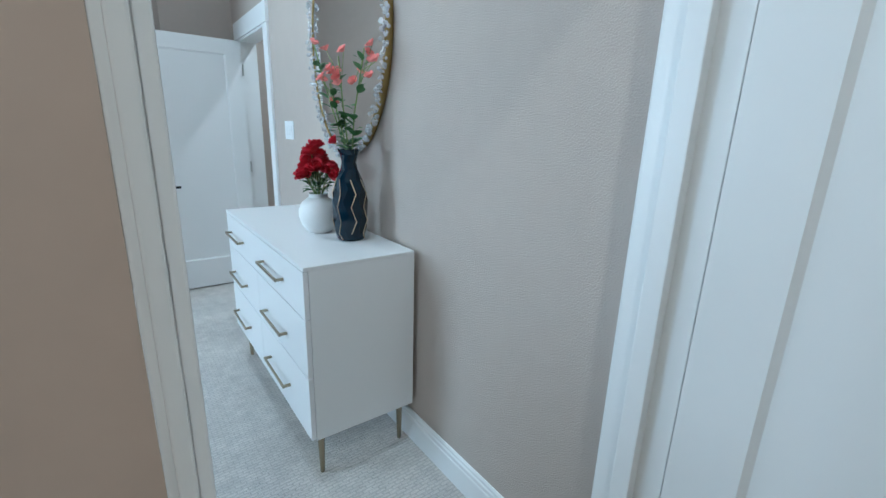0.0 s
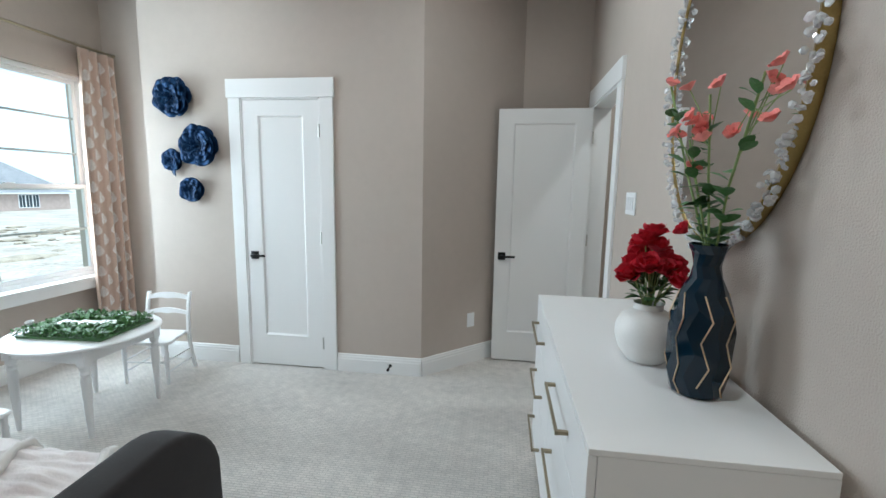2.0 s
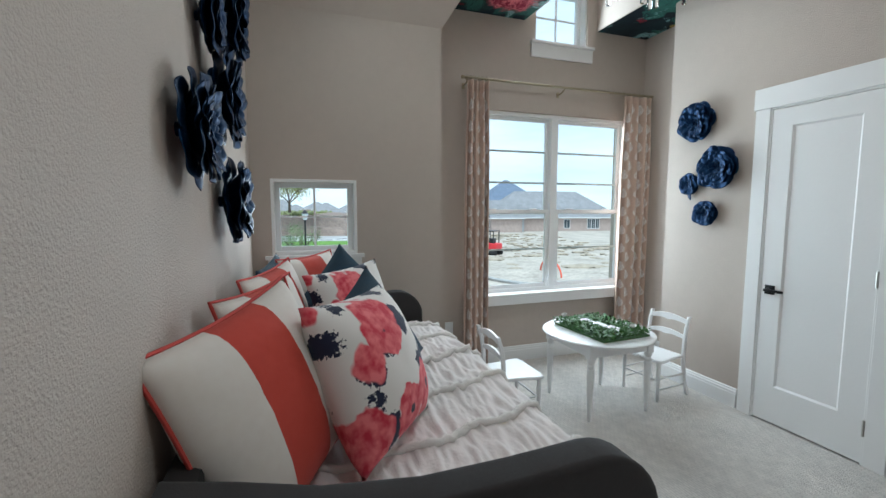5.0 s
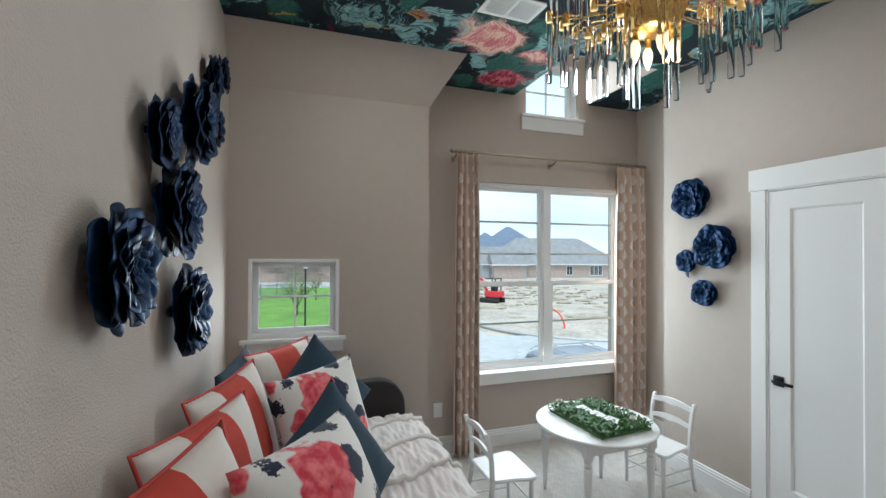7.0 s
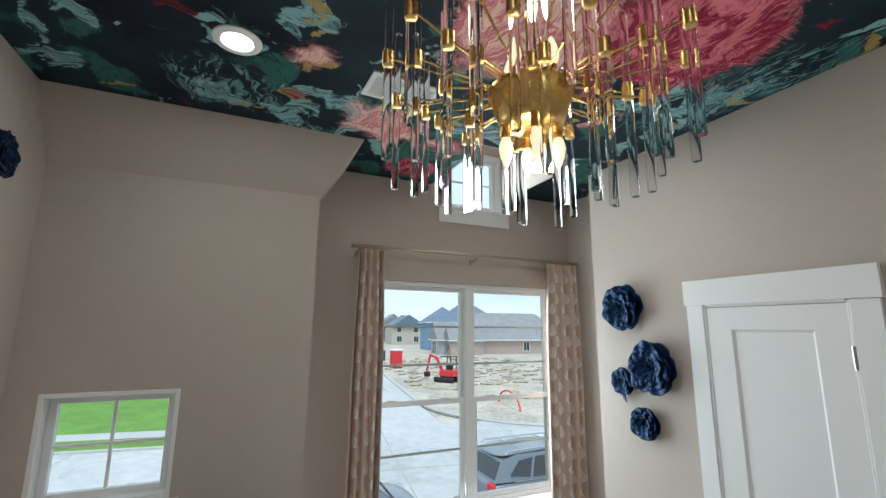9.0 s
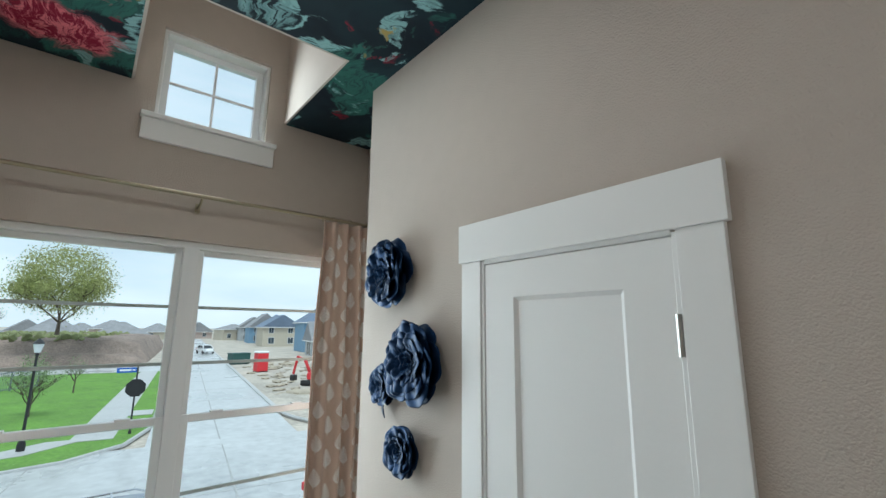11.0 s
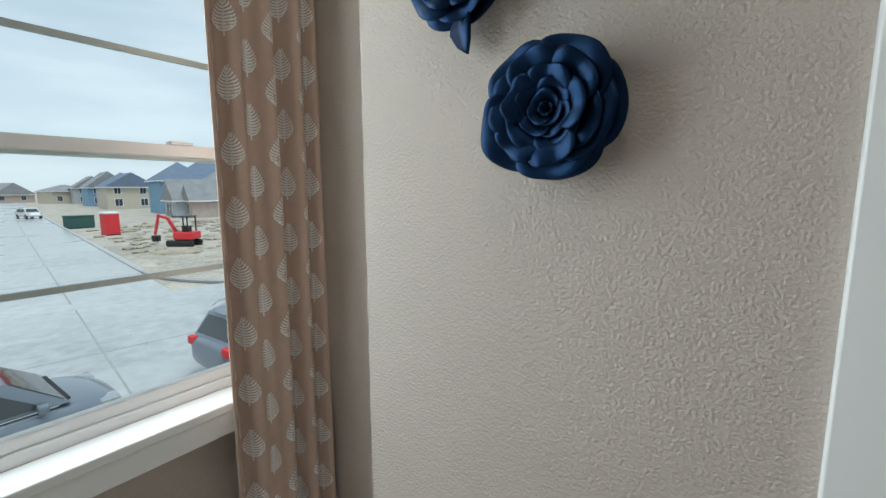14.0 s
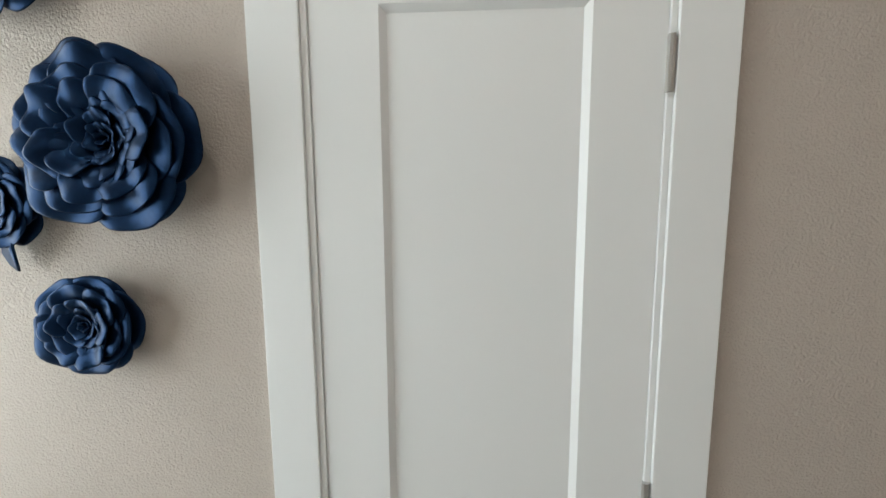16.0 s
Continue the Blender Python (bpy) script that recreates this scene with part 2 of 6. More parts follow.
structure("wall_angled", bm, WALL, "beige angled wall beside the entry door", "wall")
wall("wall_niche", (0.47, 1.0, 5.03, 5.15, 0, CEIL))
wall("wall_east", (1.0, 1.12, -1.1, 4.065, 0, CEIL), (1.0, 1.12, 4.795, 5.15, 0, CEIL), (1.0, 1.12, 4.065, 4.795, 2.045, CEIL), label="beige wall behind the dresser")
wall("wall_south", (-2.70, 0.035, 1.02, 1.145, 0, CEIL), (0.89, 1.0, 1.02, 1.145, 0, CEIL), (0.035, 0.89, 1.02, 1.145, 2.045, CEIL), label="beige wall behind the daybed")
# beige wall colour with the hall's warm light mixed into it, no bump
HALL_WARM_LIT = material("smooth_beige_warm_lit", (0.52, 0.42, 0.345), 0.6, vary=0.03, scale=3)
structure("wall_hall_north", boxes((-1.0, 0.0655, 1.006, 1.0195, 0, CEIL)), HALL_WARM_LIT, "smooth beige wall in the hall, tinted by warm light", "wall")
# closet and the passages beyond the doors
wall("wall_closet_back", (-2.29, -0.30, 5.05, 5.15, 0, CEIL), label="pale grey closet back wall")
wall("wall_closet_side", (-0.42, -0.32, 4.45, 5.05, 0, CEIL))
wall("wall_hall_south", (-1.1, 1.0, -1.1, -1.0, 0, CEIL))
wall("wall_hall_west", (-1.1, -1.0, -1.0, 1.02, 0, CEIL))
wall("wall_corridor_east", (2.4, 2.5, 3.0, 5.25, 0, CEIL))
wall("wall_corridor_south", (1.12, 2.4, 3.0, 3.1, 0, CEIL))
wall("wall_corridor_north", (1.0, 2.4, 5.15, 5.25, 0, CEIL))

# ceiling with the dormer's shaft left open, and the sloped strip over the low wall
SX, SY0, SY1 = -2.255, 3.35, 4.115
structure("ceiling", boxes((SX, 2.5, -1.1, 5.25, CEIL, 3.13), (-3.08, SX, 1.0, SY0, CEIL, 3.13), (-3.08, SX, SY1, 4.80, CEIL, 3.13), (-2.29, SX, 4.80, 5.25, CEIL, 3.13)),
          PAPER, "ceiling papered with dark painterly florals", "ceiling")
structure("ceiling_shaft", boxes((-3.079, SX - 0.012, SY0 + 0.0005, SY0 + 0.012, 3.031, TOP), (-3.079, SX - 0.012, SY1 - 0.012, SY1 - 0.0005, 3.031, TOP), (SX - 0.012, SX - 0.0005, SY0 + 0.0005, SY1 - 0.0005, 3.031, TOP), (-3.28, SX + 0.03, SY0 - 0.03, SY1 + 0.03, TOP, TOP + 0.05)),
          WALL, "painted shaft up to the dormer window", "ceiling")
bm = bmesh.new()
pts = [(-2.70, 1.145, 2.70), (-2.70, 2.46, 2.70), (-2.49, 2.67, 3.028), (-2.49, 1.145, 3.028), (-2.715, 1.145, 3.028), (-3.08, 2.46, 2.70), (-3.08, 2.67, 3.028), (-2.715, 2.45, 3.028)]
v = [bm.verts.new(p) for p in pts]
for q in ((0, 1, 2, 3), (1, 5, 6, 2)):
    bm.faces.new([v[i] for i in q])
slope = structure("ceiling_slope", bm, WALL, "beige sloped ceiling strip over the low wall", "ceiling")
sol = slope.modifiers.new("thickness", 'SOLIDIFY')
sol.thickness, sol.offset = 0.03, -1


# ---- trim ----
def baseboard(x0, y0, x1, y1):
    """A board along the wall from one floor point to another, the room on its left."""
    d = Vector((x1 - x0, y1 - y0, 0))
    bm = bmesh.new()
    prism(bm, [(0, 0), (-0.016, 0), (-0.016, 0.098), (-0.013, 0.104), (-0.013, 0.118), (-0.009, 0.124), (-0.009, 0.134), (-0.004, 0.140), (0, 0.140)], 0, d.length, "yz")
    m = Matrix.Translation((x0, y0, 0)) @ Matrix.Rotation(math.atan2(d.y, d.x), 4, 'Z') @ Matrix.Scale(-1, 4, (0, 1, 0))
    bm.transform(m)
    return structure("baseboard", bm, TRIM, "white moulded baseboard along the carpet", "baseboard")


def casing(name, bm_parts, label):
    return structure(name, boxes(*bm_parts, bevel=0.002), TRIM, label, "door trim")


for seg in ((-2.70, 1.145, -0.052, 1.145), (1.0, 1.145, 1.0, 3.955), (0.86, 5.03, 0.47, 5.03), (0.47, 5.03, -0.236, 4.33), (-0.236, 4.33, -0.89, 4.33), (-1.715, 4.33, -2.41, 4.33),
            (-2.41, 4.33, -2.41, 4.68), (-2.41, 4.68, -3.08, 4.68), (-3.08, 4.68, -3.08, 2.46), (-3.08, 2.46, -2.70, 2.46), (-2.70, 2.46, -2.70, 1.145)):
    baseboard(*seg)
casing("trim_closet_door", [(-1.702, -1.61, 4.312, 4.33, 0, 2.0445), (-0.992, -0.894, 4.312, 4.33, 0, 2.0445), (-1.712, -0.884, 4.306, 4.33, 2.045, 2.178),
                            (-1.61, -1.598, 4.318, 4.45, 0, 2.04), (-1.004, -0.992, 4.318, 4.45, 0, 2.04), (-1.598, -1.004, 4.318, 4.45, 2.032, 2.05)], "white flat casing with a taller head")
casing("trim_entry_door", [(0.982, 1.0, 3.967, 4.065, 0, 2.05), (0.982, 1.0, 4.795, 4.893, 0, 2.05), (0.976, 1.0, 3.953, 4.907, 2.05, 2.178),
                           (0.988, 1.12, 4.065, 4.077, 0, 2.045), (0.988, 1.12, 4.783, 4.795, 0, 2.045), (0.988, 1.12, 4.077, 4.783, 2.033, 2.05)], "white casing of the entry door")
casing("trim_hall_door", [(0.035, 0.047, 1.021, 1.153, 0, 2.04), (0.878, 0.89, 1.008, 1.153, 0, 2.04), (0.047, 0.878, 1.021, 1.153, 2.033, 2.05),
                          (-0.05, 0.035, 1.145, 1.163, 0, 2.05), (0.890, 0.985, 1.145, 1.163, 0, 2.05), (-0.063, 0.99, 1.145, 1.169, 2.05, 2.178),
                          (0.066, 0.0945, 1.004, 1.0195, 0, 2.12), (0.072, 0.084, 0.998, 1.0035, 0, 2.12), (0.85, 0.878, 1.06, 1.10, 0, 2.033)], "white jamb and casing of the doorway")


def shaker_door(name, m, width, height, label, handle_left=True):
    """One recessed panel; the leaf's front is towards local -y, hinged at local x = width."""
    d = thing(name, label, "door", m)
    d["kind"] = "structure"
    st, tr, br, t = 0.120, 0.110, 0.24, 0.035
    fr = boxes((0, st, 0, t, 0, height), (width - st, width, 0, t, 0, height), (st, width - st, 0, t, height - tr, height), (st, width - st, 0, t, 0, br))
    part("door_frame", fr, TRIM, d)
    bm = bmesh.new()
    o, i = [(st, br), (width - st, br), (width - st, height - tr), (st, height - tr)], 0.012
    inn = [(st + i, br + i), (width - st - i, br + i), (width - st - i, height - tr - i), (st + i, height - tr - i)]
    for y0, y1 in ((0.0005, 0.010), (t - 0.0005, t - 0.010)):
        a, b = [bm.verts.new((x, y0, z)) for x, z in o], [bm.verts.new((x, y1, z)) for x, z in inn]
        for k in range(4):
            bm.faces.new((a[k], a[(k + 1) % 4], b[(k + 1) % 4], b[k]))
        bm.faces.new(b)
    part("door_panel", bm, TRIM, d)
    hx = 0.058 if handle_left else width - 0.058
    s = 1 if handle_left else -1
    for y, sy in ((0, -1), (t, 1)):
        h = part("door_handle", boxes((hx - 0.03, hx + 0.03, y, y + sy * 0.009, 0.84, 0.90), bevel=0.002), BLACK, d, "black square rose and lever handle", 30)
        bm = bmesh.new()
        tube(bm, [(hx, y + sy * 0.008, 0.87), (hx, y + sy * 0.045, 0.87)], 0.011, 12)
        part("stem", bm, BLACK, h, "", 40)
        part("lever", boxes((hx - 0.012 * s, hx + 0.105 * s, y + sy * 0.040, y + sy * 0.052, 0.862, 0.880), bevel=0.003), BLACK, h, "", 30)
    part("latch", boxes((-0.0015 if handle_left else width - 0.001, 0.001 if handle_left else width + 0.0015, 0.006, 0.029, 0.84, 0.90)), BLACK, d)
    for z in (0.20, 1.02, 1.80):
        bm = bmesh.new()
        tube(bm, [(width + 0.004, -0.006, z - 0.045), (width + 0.004, -0.006, z + 0.045)], 0.0065, 8)
        box(bm, width - 0.001, width + 0.004, -0.004, 0.02, z - 0.044, z + 0.044)
        part("hinge", bm, STEEL, d, "satin nickel hinge", 40)
    return d


STEEL = material("satin_steel", (0.55, 0.54, 0.52), 0.32, 1.0)
shaker_door("door_closet", pose(-1.597, 4.322, 0.012), 0.592, 2.018, "closed white single-panel closet door")
shaker_door("door_entry", pose(0.280, 4.745, 0.012), 0.705, 2.018, "white single-panel entry door standing open")
shaker_door("door_hall", pose(0.91, 0.23, 0.012, 0, 0, 90), 0.775, 2.018, "white panel door swung open into the hall")



# ---- windows ----
BAR = material("grey_green_bars", (0.40, 0.45, 0.44), 0.35)
NICKEL = material("brushed_nickel", (0.60, 0.58, 0.54), 0.3, 1.0)


def pane(w, name, x, y0, y1, z0, z1):
    g = part(name, boxes((x, x + 0.004, y0, y1, z0, z1)), GLASS, w)
    g.visible_shadow = False
    return g


def ring(bm, x0, x1, y0, y1, z0, z1, f, bevel=0.003):
    for a in ((y0, y0 + f, z0, z1), (y1 - f, y1, z0, z1), (y0 + f, y1 - f, z0, z0 + f), (y0 + f, y1 - f, z1 - f, z1)):
        box(bm, x0, x1, *a, bevel=bevel)
    return bm


win = thing("window_1", "white vinyl double window with grey-green bars over the street", "window", pose(-3.08, 0, 0))
win["kind"] = "structure"
part("window_frame", ring(bmesh.new(), -0.115, -0.035, 2.90, 4.51, 0.64, 2.255, 0.032), VINYL, win)
part("mullion", boxes((-0.115, -0.030, 3.668, 3.740, 0.672, 2.223), bevel=0.003), VINYL, win)
for y0, y1 in ((2.932, 3.668), (3.740, 4.478)):
    lo = part("sash", ring(bmesh.new(), -0.075, -0.045, y0, y1, 0.672, 1.395, 0.034), VINYL, win)
    part("bar", boxes((-0.066, -0.054, y0 + 0.034, y1 - 0.034, 1.022, 1.038)), BAR, lo)
    pane(lo, "pane", -0.062, y0 + 0.03, y1 - 0.03, 0.70, 1.366)
    for yy in (y0 + 0.16, y1 - 0.16):
        part("sash_lock", boxes((-0.072, -0.040, yy - 0.03, yy + 0.03, 1.395, 1.404), bevel=0.002), VINYL, lo)
    up = part("sash", ring(bmesh.new(), -0.110, -0.080, y0, y1, 1.352, 2.223, 0.030), VINYL, win)
    for z in (1.640, 1.922):
        part("bar", boxes((-0.101, -0.089, y0 + 0.03, y1 - 0.03, z - 0.008, z + 0.008)), BAR, up)
    pane(up, "pane", -0.097, y0 + 0.026, y1 - 0.026, 1.38, 2.197)
part("window_sill", boxes((-0.034, 0.078, 2.86, 4.55, 0.614, 0.642), bevel=0.004), TRIM, win)
part("apron", boxes((0.001, 0.070, 2.87, 4.54, 0.545, 0.613), bevel=0.002), TRIM, win)

win = thing("window_2", "small white four-light window over the daybed", "window", pose(-2.70, 0, 0))
win["kind"] = "structure"
part("window_frame", ring(bmesh.new(), -0.12, 0.003, 1.268, 1.832, 1.085, 1.60, 0.022), TRIM, win)
sash = part("sash", ring(bmesh.new(), -0.115, -0.075, 1.29, 1.81, 1.107, 1.578, 0.034), VINYL, win)
part("bar", boxes((-0.102, -0.088, 1.543, 1.557, 1.14, 1.545)), VINYL, sash)
part("bar", boxes((-0.101, -0.089, 1.324, 1.776, 1.338, 1.352)), VINYL, sash)
pane(sash, "pane", -0.097, 1.32, 1.78, 1.137, 1.548)
part("window_sill", boxes((0.004, 0.045, 1.225, 1.875, 1.062, 1.087), (-0.075, 0.003, 1.292, 1.808, 1.108, 1.112), bevel=0.002), TRIM, win)
part("apron", boxes((0.001, 0.018, 1.24, 1.86, 0.985, 1.061), bevel=0.002), TRIM, win)

win = thing("window_3", "white four-light dormer window high in the bay", "window", pose(-3.08, 0, 0))
win["kind"] = "structure"
part("window_frame", ring(bmesh.new(), -0.14, -0.02, 3.46, 4.005, 2.87, 3.375, 0.018), TRIM, win)
sash = part("sash", ring(bmesh.new(), -0.135, -0.09, 3.478, 3.987, 2.888, 3.357, 0.036), VINYL, win)
part("bar", boxes((-0.117, -0.103, 3.726, 3.739, 2.924, 3.321)), VINYL, sash)
part("bar", boxes((-0.116, -0.104, 3.514, 3.951, 3.116, 3.129)), VINYL, sash)
pane(sash, "pane", -0.112, 3.51, 3.955, 2.92, 3.325)
part("window_sill", boxes((-0.03, 0.042, 3.405, 4.060, 2.846, 2.872), bevel=0.005), TRIM, win)
part("apron", boxes((0.001, 0.022, 3.412, 4.052, 2.735, 2.845), bevel=0.002), TRIM, win)

# ---- curtains ----
LINEN = material("blush_linen", (0.56, 0.41, 0.33), 0.85, vary=0.06, scale=5, bump=0.0006, bump_scale=700, sheen=0.2)
THREAD = material("white_embroidery", (0.86, 0.85, 0.83), 0.7, bump=0.0005, bump_scale=500)
BRASS = material("antique_brass", (0.42, 0.37, 0.27), 0.36, 1.0, vary=0.08, scale=20)


def curtain(y0, y1, seed, label):
    """Pinch-pleated panel on a rod: a folded sheet, with leaves stitched over it."""
    rnd = random.Random(seed)
    c = thing("curtain", label, "curtain", group="curtains at the street window")
    folds = 4
    ph = [rnd.uniform(-0.5, 0.5) for _ in range(folds + 1)]
    top, bot = 2.445, 0.025

    def at(s, z):
        k = (top - z) / (top - bot)
        spread = 1 - 0.16 * math.exp(-((k - 0.02) / 0.16) ** 2) + 0.02 * math.sin(3 * k + seed)
        mid = 0.5 * (y0 + y1)
        a = 2 * math.pi * folds * s
        y = mid + (s - 0.5) * (y1 - y0) * spread + 0.0035 * math.sin(2 * a + ph[0]) * min(1, 3 * k + 0.2)
        amp = 0.024 * (0.55 + 0.45 * math.sin(2.1 * s * folds + ph[1] * 4)) + 0.012
        x = -2.958 + amp * math.cos(a + 0.5 * ph[2] * k) + 0.006 * math.sin(5 * k + 9 * s)
        return Vector((x, y, z))

    nu, nv = 110, 36
    bm = bmesh.new()
    grid = [[bm.verts.new(at(i / nu, top + (bot - top) * j / nv)) for i in range(nu + 1)] for j in range(nv + 1)]
    for j in range(nv):
        for i in range(nu):
            bm.faces.new((grid[j][i], grid[j][i + 1], grid[j + 1][i + 1], grid[j + 1][i]))
    cloth = part("panel", bm, LINEN, c, "", 180)
    so = cloth.modifiers.new("thickness", 'SOLIDIFY')
    so.thickness, so.offset = 0.002, 0
    bm = bmesh.new()
    spacing, run = 0.174, [0.0]
    for i in range(400):
        run.append(run[-1] + (at((i + 1) / 400, 1.2) - at(i / 400, 1.2)).length)
    cols = int(run[-1] / 0.084)

    def cloth_at(arc, z):
        q0 = float(np.interp(arc, run, [i / 400 for i in range(401)]))
        o = at(q0, z)
        nn = (at(q0 + 0.004, z) - o).cross(Vector((0, 0, -1))).normalized()
        return o + (nn if nn.x > 0 else -nn) * 0.0035

    def stitch(pts, w0, w1):
        """A flat run of thread through (arc, z) points, tapering from w0 to w1."""
        prev = None
        for k, (u, v) in enumerate(pts):
            e, f = pts[max(0, k - 1)], pts[min(len(pts) - 1, k + 1)]
            d = Vector((f[0] - e[0], f[1] - e[1])).normalized() * 0.5 * (w0 + (w1 - w0) * k / (len(pts) - 1))
            now = [bm.verts.new(cloth_at(min(max(u + sg * d.y, 0.003), run[-1] - 0.003), v - sg * d.x)) for sg in (-1, 1)]
            if prev:
                bm.faces.new((prev[0], prev[1], now[1], now[0]))
            prev = now

    def leaf(arc, z):
        stitch([(arc, z - 0.050), (arc, z - 0.005), (arc, z + 0.050)], 0.0050, 0.0020)
        for r in range(10):
            v = z - 0.034 + 0.0082 * r
            w = 0.033 * (0.70, 0.94, 1.0, 0.98, 0.90, 0.78, 0.64, 0.48, 0.32, 0.16)[r]
            for sg in (-1, 1):
                stitch([(arc, v - 0.002), (arc + sg * w * 0.55, v + 0.001), (arc + sg * w * 0.88, v + 0.006), (arc + sg * w, v + 0.012)], 0.0058, 0.0034)
    for cidx in range(cols):
        for r in range(15):
            z = 2.33 - spacing * r - (0.5 * spacing if cidx % 2 else 0)
            if z > 0.1:
                leaf((cidx + 0.5) * run[-1] / cols, z)
    tagged(part("embroidery", bm, THREAD, c, "rows of white stitched leaves"), kind="stuff")
    for k in range(6):
        yy = y0 + (y1 - y0) * (0.1 + 0.8 * k / 5)
        bm = bmesh.new()
        tube(bm, [(-2.97 + 0.019 * math.cos(t), yy + 0.003 * math.sin(2 * t), 2.462 + 0.019 * math.sin(t)) for t in [2 * math.pi * q / 16 for q in range(17)]], 0.0022, 6)
        part("ring", bm, BRASS, c, "", 60)
    return c


curtain(2.745, 2.965, 3, "gathered blush curtain with white embroidered leaves")
curtain(4.305, 4.665, 8, "gathered blush curtain with white embroidered leaves")
rod = thing("curtain_rod", "slim brass curtain rod above the window", "curtain rod")
bm = bmesh.new()
tube(bm, [(-2.97, 2.735, 2.466), (-2.97, 4.668, 2.466)], 0.010, 12)
part("rod", bm, BRASS, rod, "", 40)
for y in (2.735, 4.668):
    bm = lathe([(0.012, -0.012), (0.0155, -0.008), (0.0155, 0.008), (0.012, 0.012)], 12)
    bm.transform(Matrix.Translation((-2.97, y, 2.466)) @ Matrix.Rotation(radians(90), 4, 'X'))
    part("finial", bm, BRASS, rod, "", 40)
for y in (2.78, 3.70, 4.62):
    bm = bmesh.new()
    tube(bm, [(-3.079, y, 2.425), (-3.02, y, 2.430), (-2.985, y, 2.440), (-2.97, y, 2.4545)], 0.006, 8)
    box(bm, -3.0795, -3.072, y - 0.012, y + 0.012, 2.40, 2.45)
    part("bracket", bm, BRASS, rod, "", 40)

# ---- dresser and what stands on it ----
BRONZE = material("warm_bronze", (0.36, 0.31, 0.22), 0.35, 1.0, vary=0.06, scale=30)
dr = thing("dresser", "white lacquered five-drawer dresser on slim bronze legs", "dresser", pose(0.525, 2.105, 0))
W, L = 0.453, 1.279
part("side_panel", boxes((0.019, W, 0.0, 0.016, 0.205, 0.8925)), WHITE, dr)
part("side_panel", boxes((0.019, W, L - 0.016, L, 0.205, 0.8925)), WHITE, dr)
part("bottom_panel", boxes((0.019, W, 0.0165, L - 0.0165, 0.205, 0.221)), WHITE, dr)
part("back_panel", boxes((W - 0.008, W, 0.0165, L - 0.0165, 0.2215, 0.8925)), WHITE, dr)
part("top", boxes((0.0, W, 0.0, L, 0.893, 0.907), bevel=0.0015), WHITE, dr)
FRONTS = [(0.004, L - 0.004, 0.712, 0.889, (0.38, 1.03)), (0.004, 0.658, 0.476, 0.708, (0.38,)), (0.662, L - 0.004, 0.476, 0.708, (1.03,)), (0.004, 0.658, 0.209, 0.472, (0.38,)), (0.662, L - 0.004, 0.209, 0.472, (1.03,))]
for y0, y1, z0, z1, hs in FRONTS:
    d = part("drawer", boxes((0.0, 0.018, y0, y1, z0, z1), (0.018, W - 0.03, y0 + 0.03, y1 - 0.03, z0 + 0.02, z1 - 0.05), bevel=0.001), WHITE, dr)
    for hy in hs:
        hz = z1 - 0.092 if z1 > 0.8 else z1 - 0.142
        bm = boxes((-0.034, -0.026, hy - 0.145, hy + 0.145, hz - 0.006, hz + 0.006), (-0.030, 0.0, hy - 0.145, hy - 0.133, hz - 0.005, hz + 0.005), (-0.030, 0.0, hy + 0.133, hy + 0.145, hz - 0.005, hz + 0.005), bevel=0.001)
        part("handle", bm, BRONZE, d, "slim bronze bar handle")
for x in (0.055, 0.42):
    for y in (0.06, 1.22):
        part("leg", lathe([(0.008, 0.0), (0.0095, 0.004), (0.015, 0.206)], 14, axis=(x, y)), BRONZE, dr, "tapered bronze leg", 40)

CERAMIC = material("matt_white_ceramic", (0.80, 0.79, 0.77), 0.5, vary=0.03, scale=9)
vase = thing("vase", "round matt white ceramic vase on the dresser", "vase", pose(0.783, 2.615, 0.907))
part("bowl", lathe([(0.050, 0.0), (0.056, 0.004), (0.078, 0.035), (0.090, 0.075), (0.089, 0.105), (0.076, 0.135), (0.055, 0.152), (0.043, 0.160)], 40, close=False), CERAMIC, vase, "", 60)
part("neck", lathe([(0.043, 0.160), (0.041, 0.172), (0.045, 0.178), (0.041, 0.178), (0.037, 0.168), (0.037, 0.155), (0.05, 0.14)], 40, close=False), CERAMIC, vase, "", 60)

RED = material("crimson_petals", (0.55, 0.012, 0.035), 0.6, vary=0.25, scale=30)
PINK = material("coral_petals", (0.86, 0.30, 0.27), 0.6, vary=0.15, scale=30)
LEAF = material("green_leaves", (0.075, 0.17, 0.055), 0.5, vary=0.35, scale=25)
STEM = material("pale_green_stems", (0.22, 0.30, 0.10), 0.6, vary=0.15, scale=20)
DARK = material("dark_flower_heart", (0.05, 0.02, 0.015), 0.8)


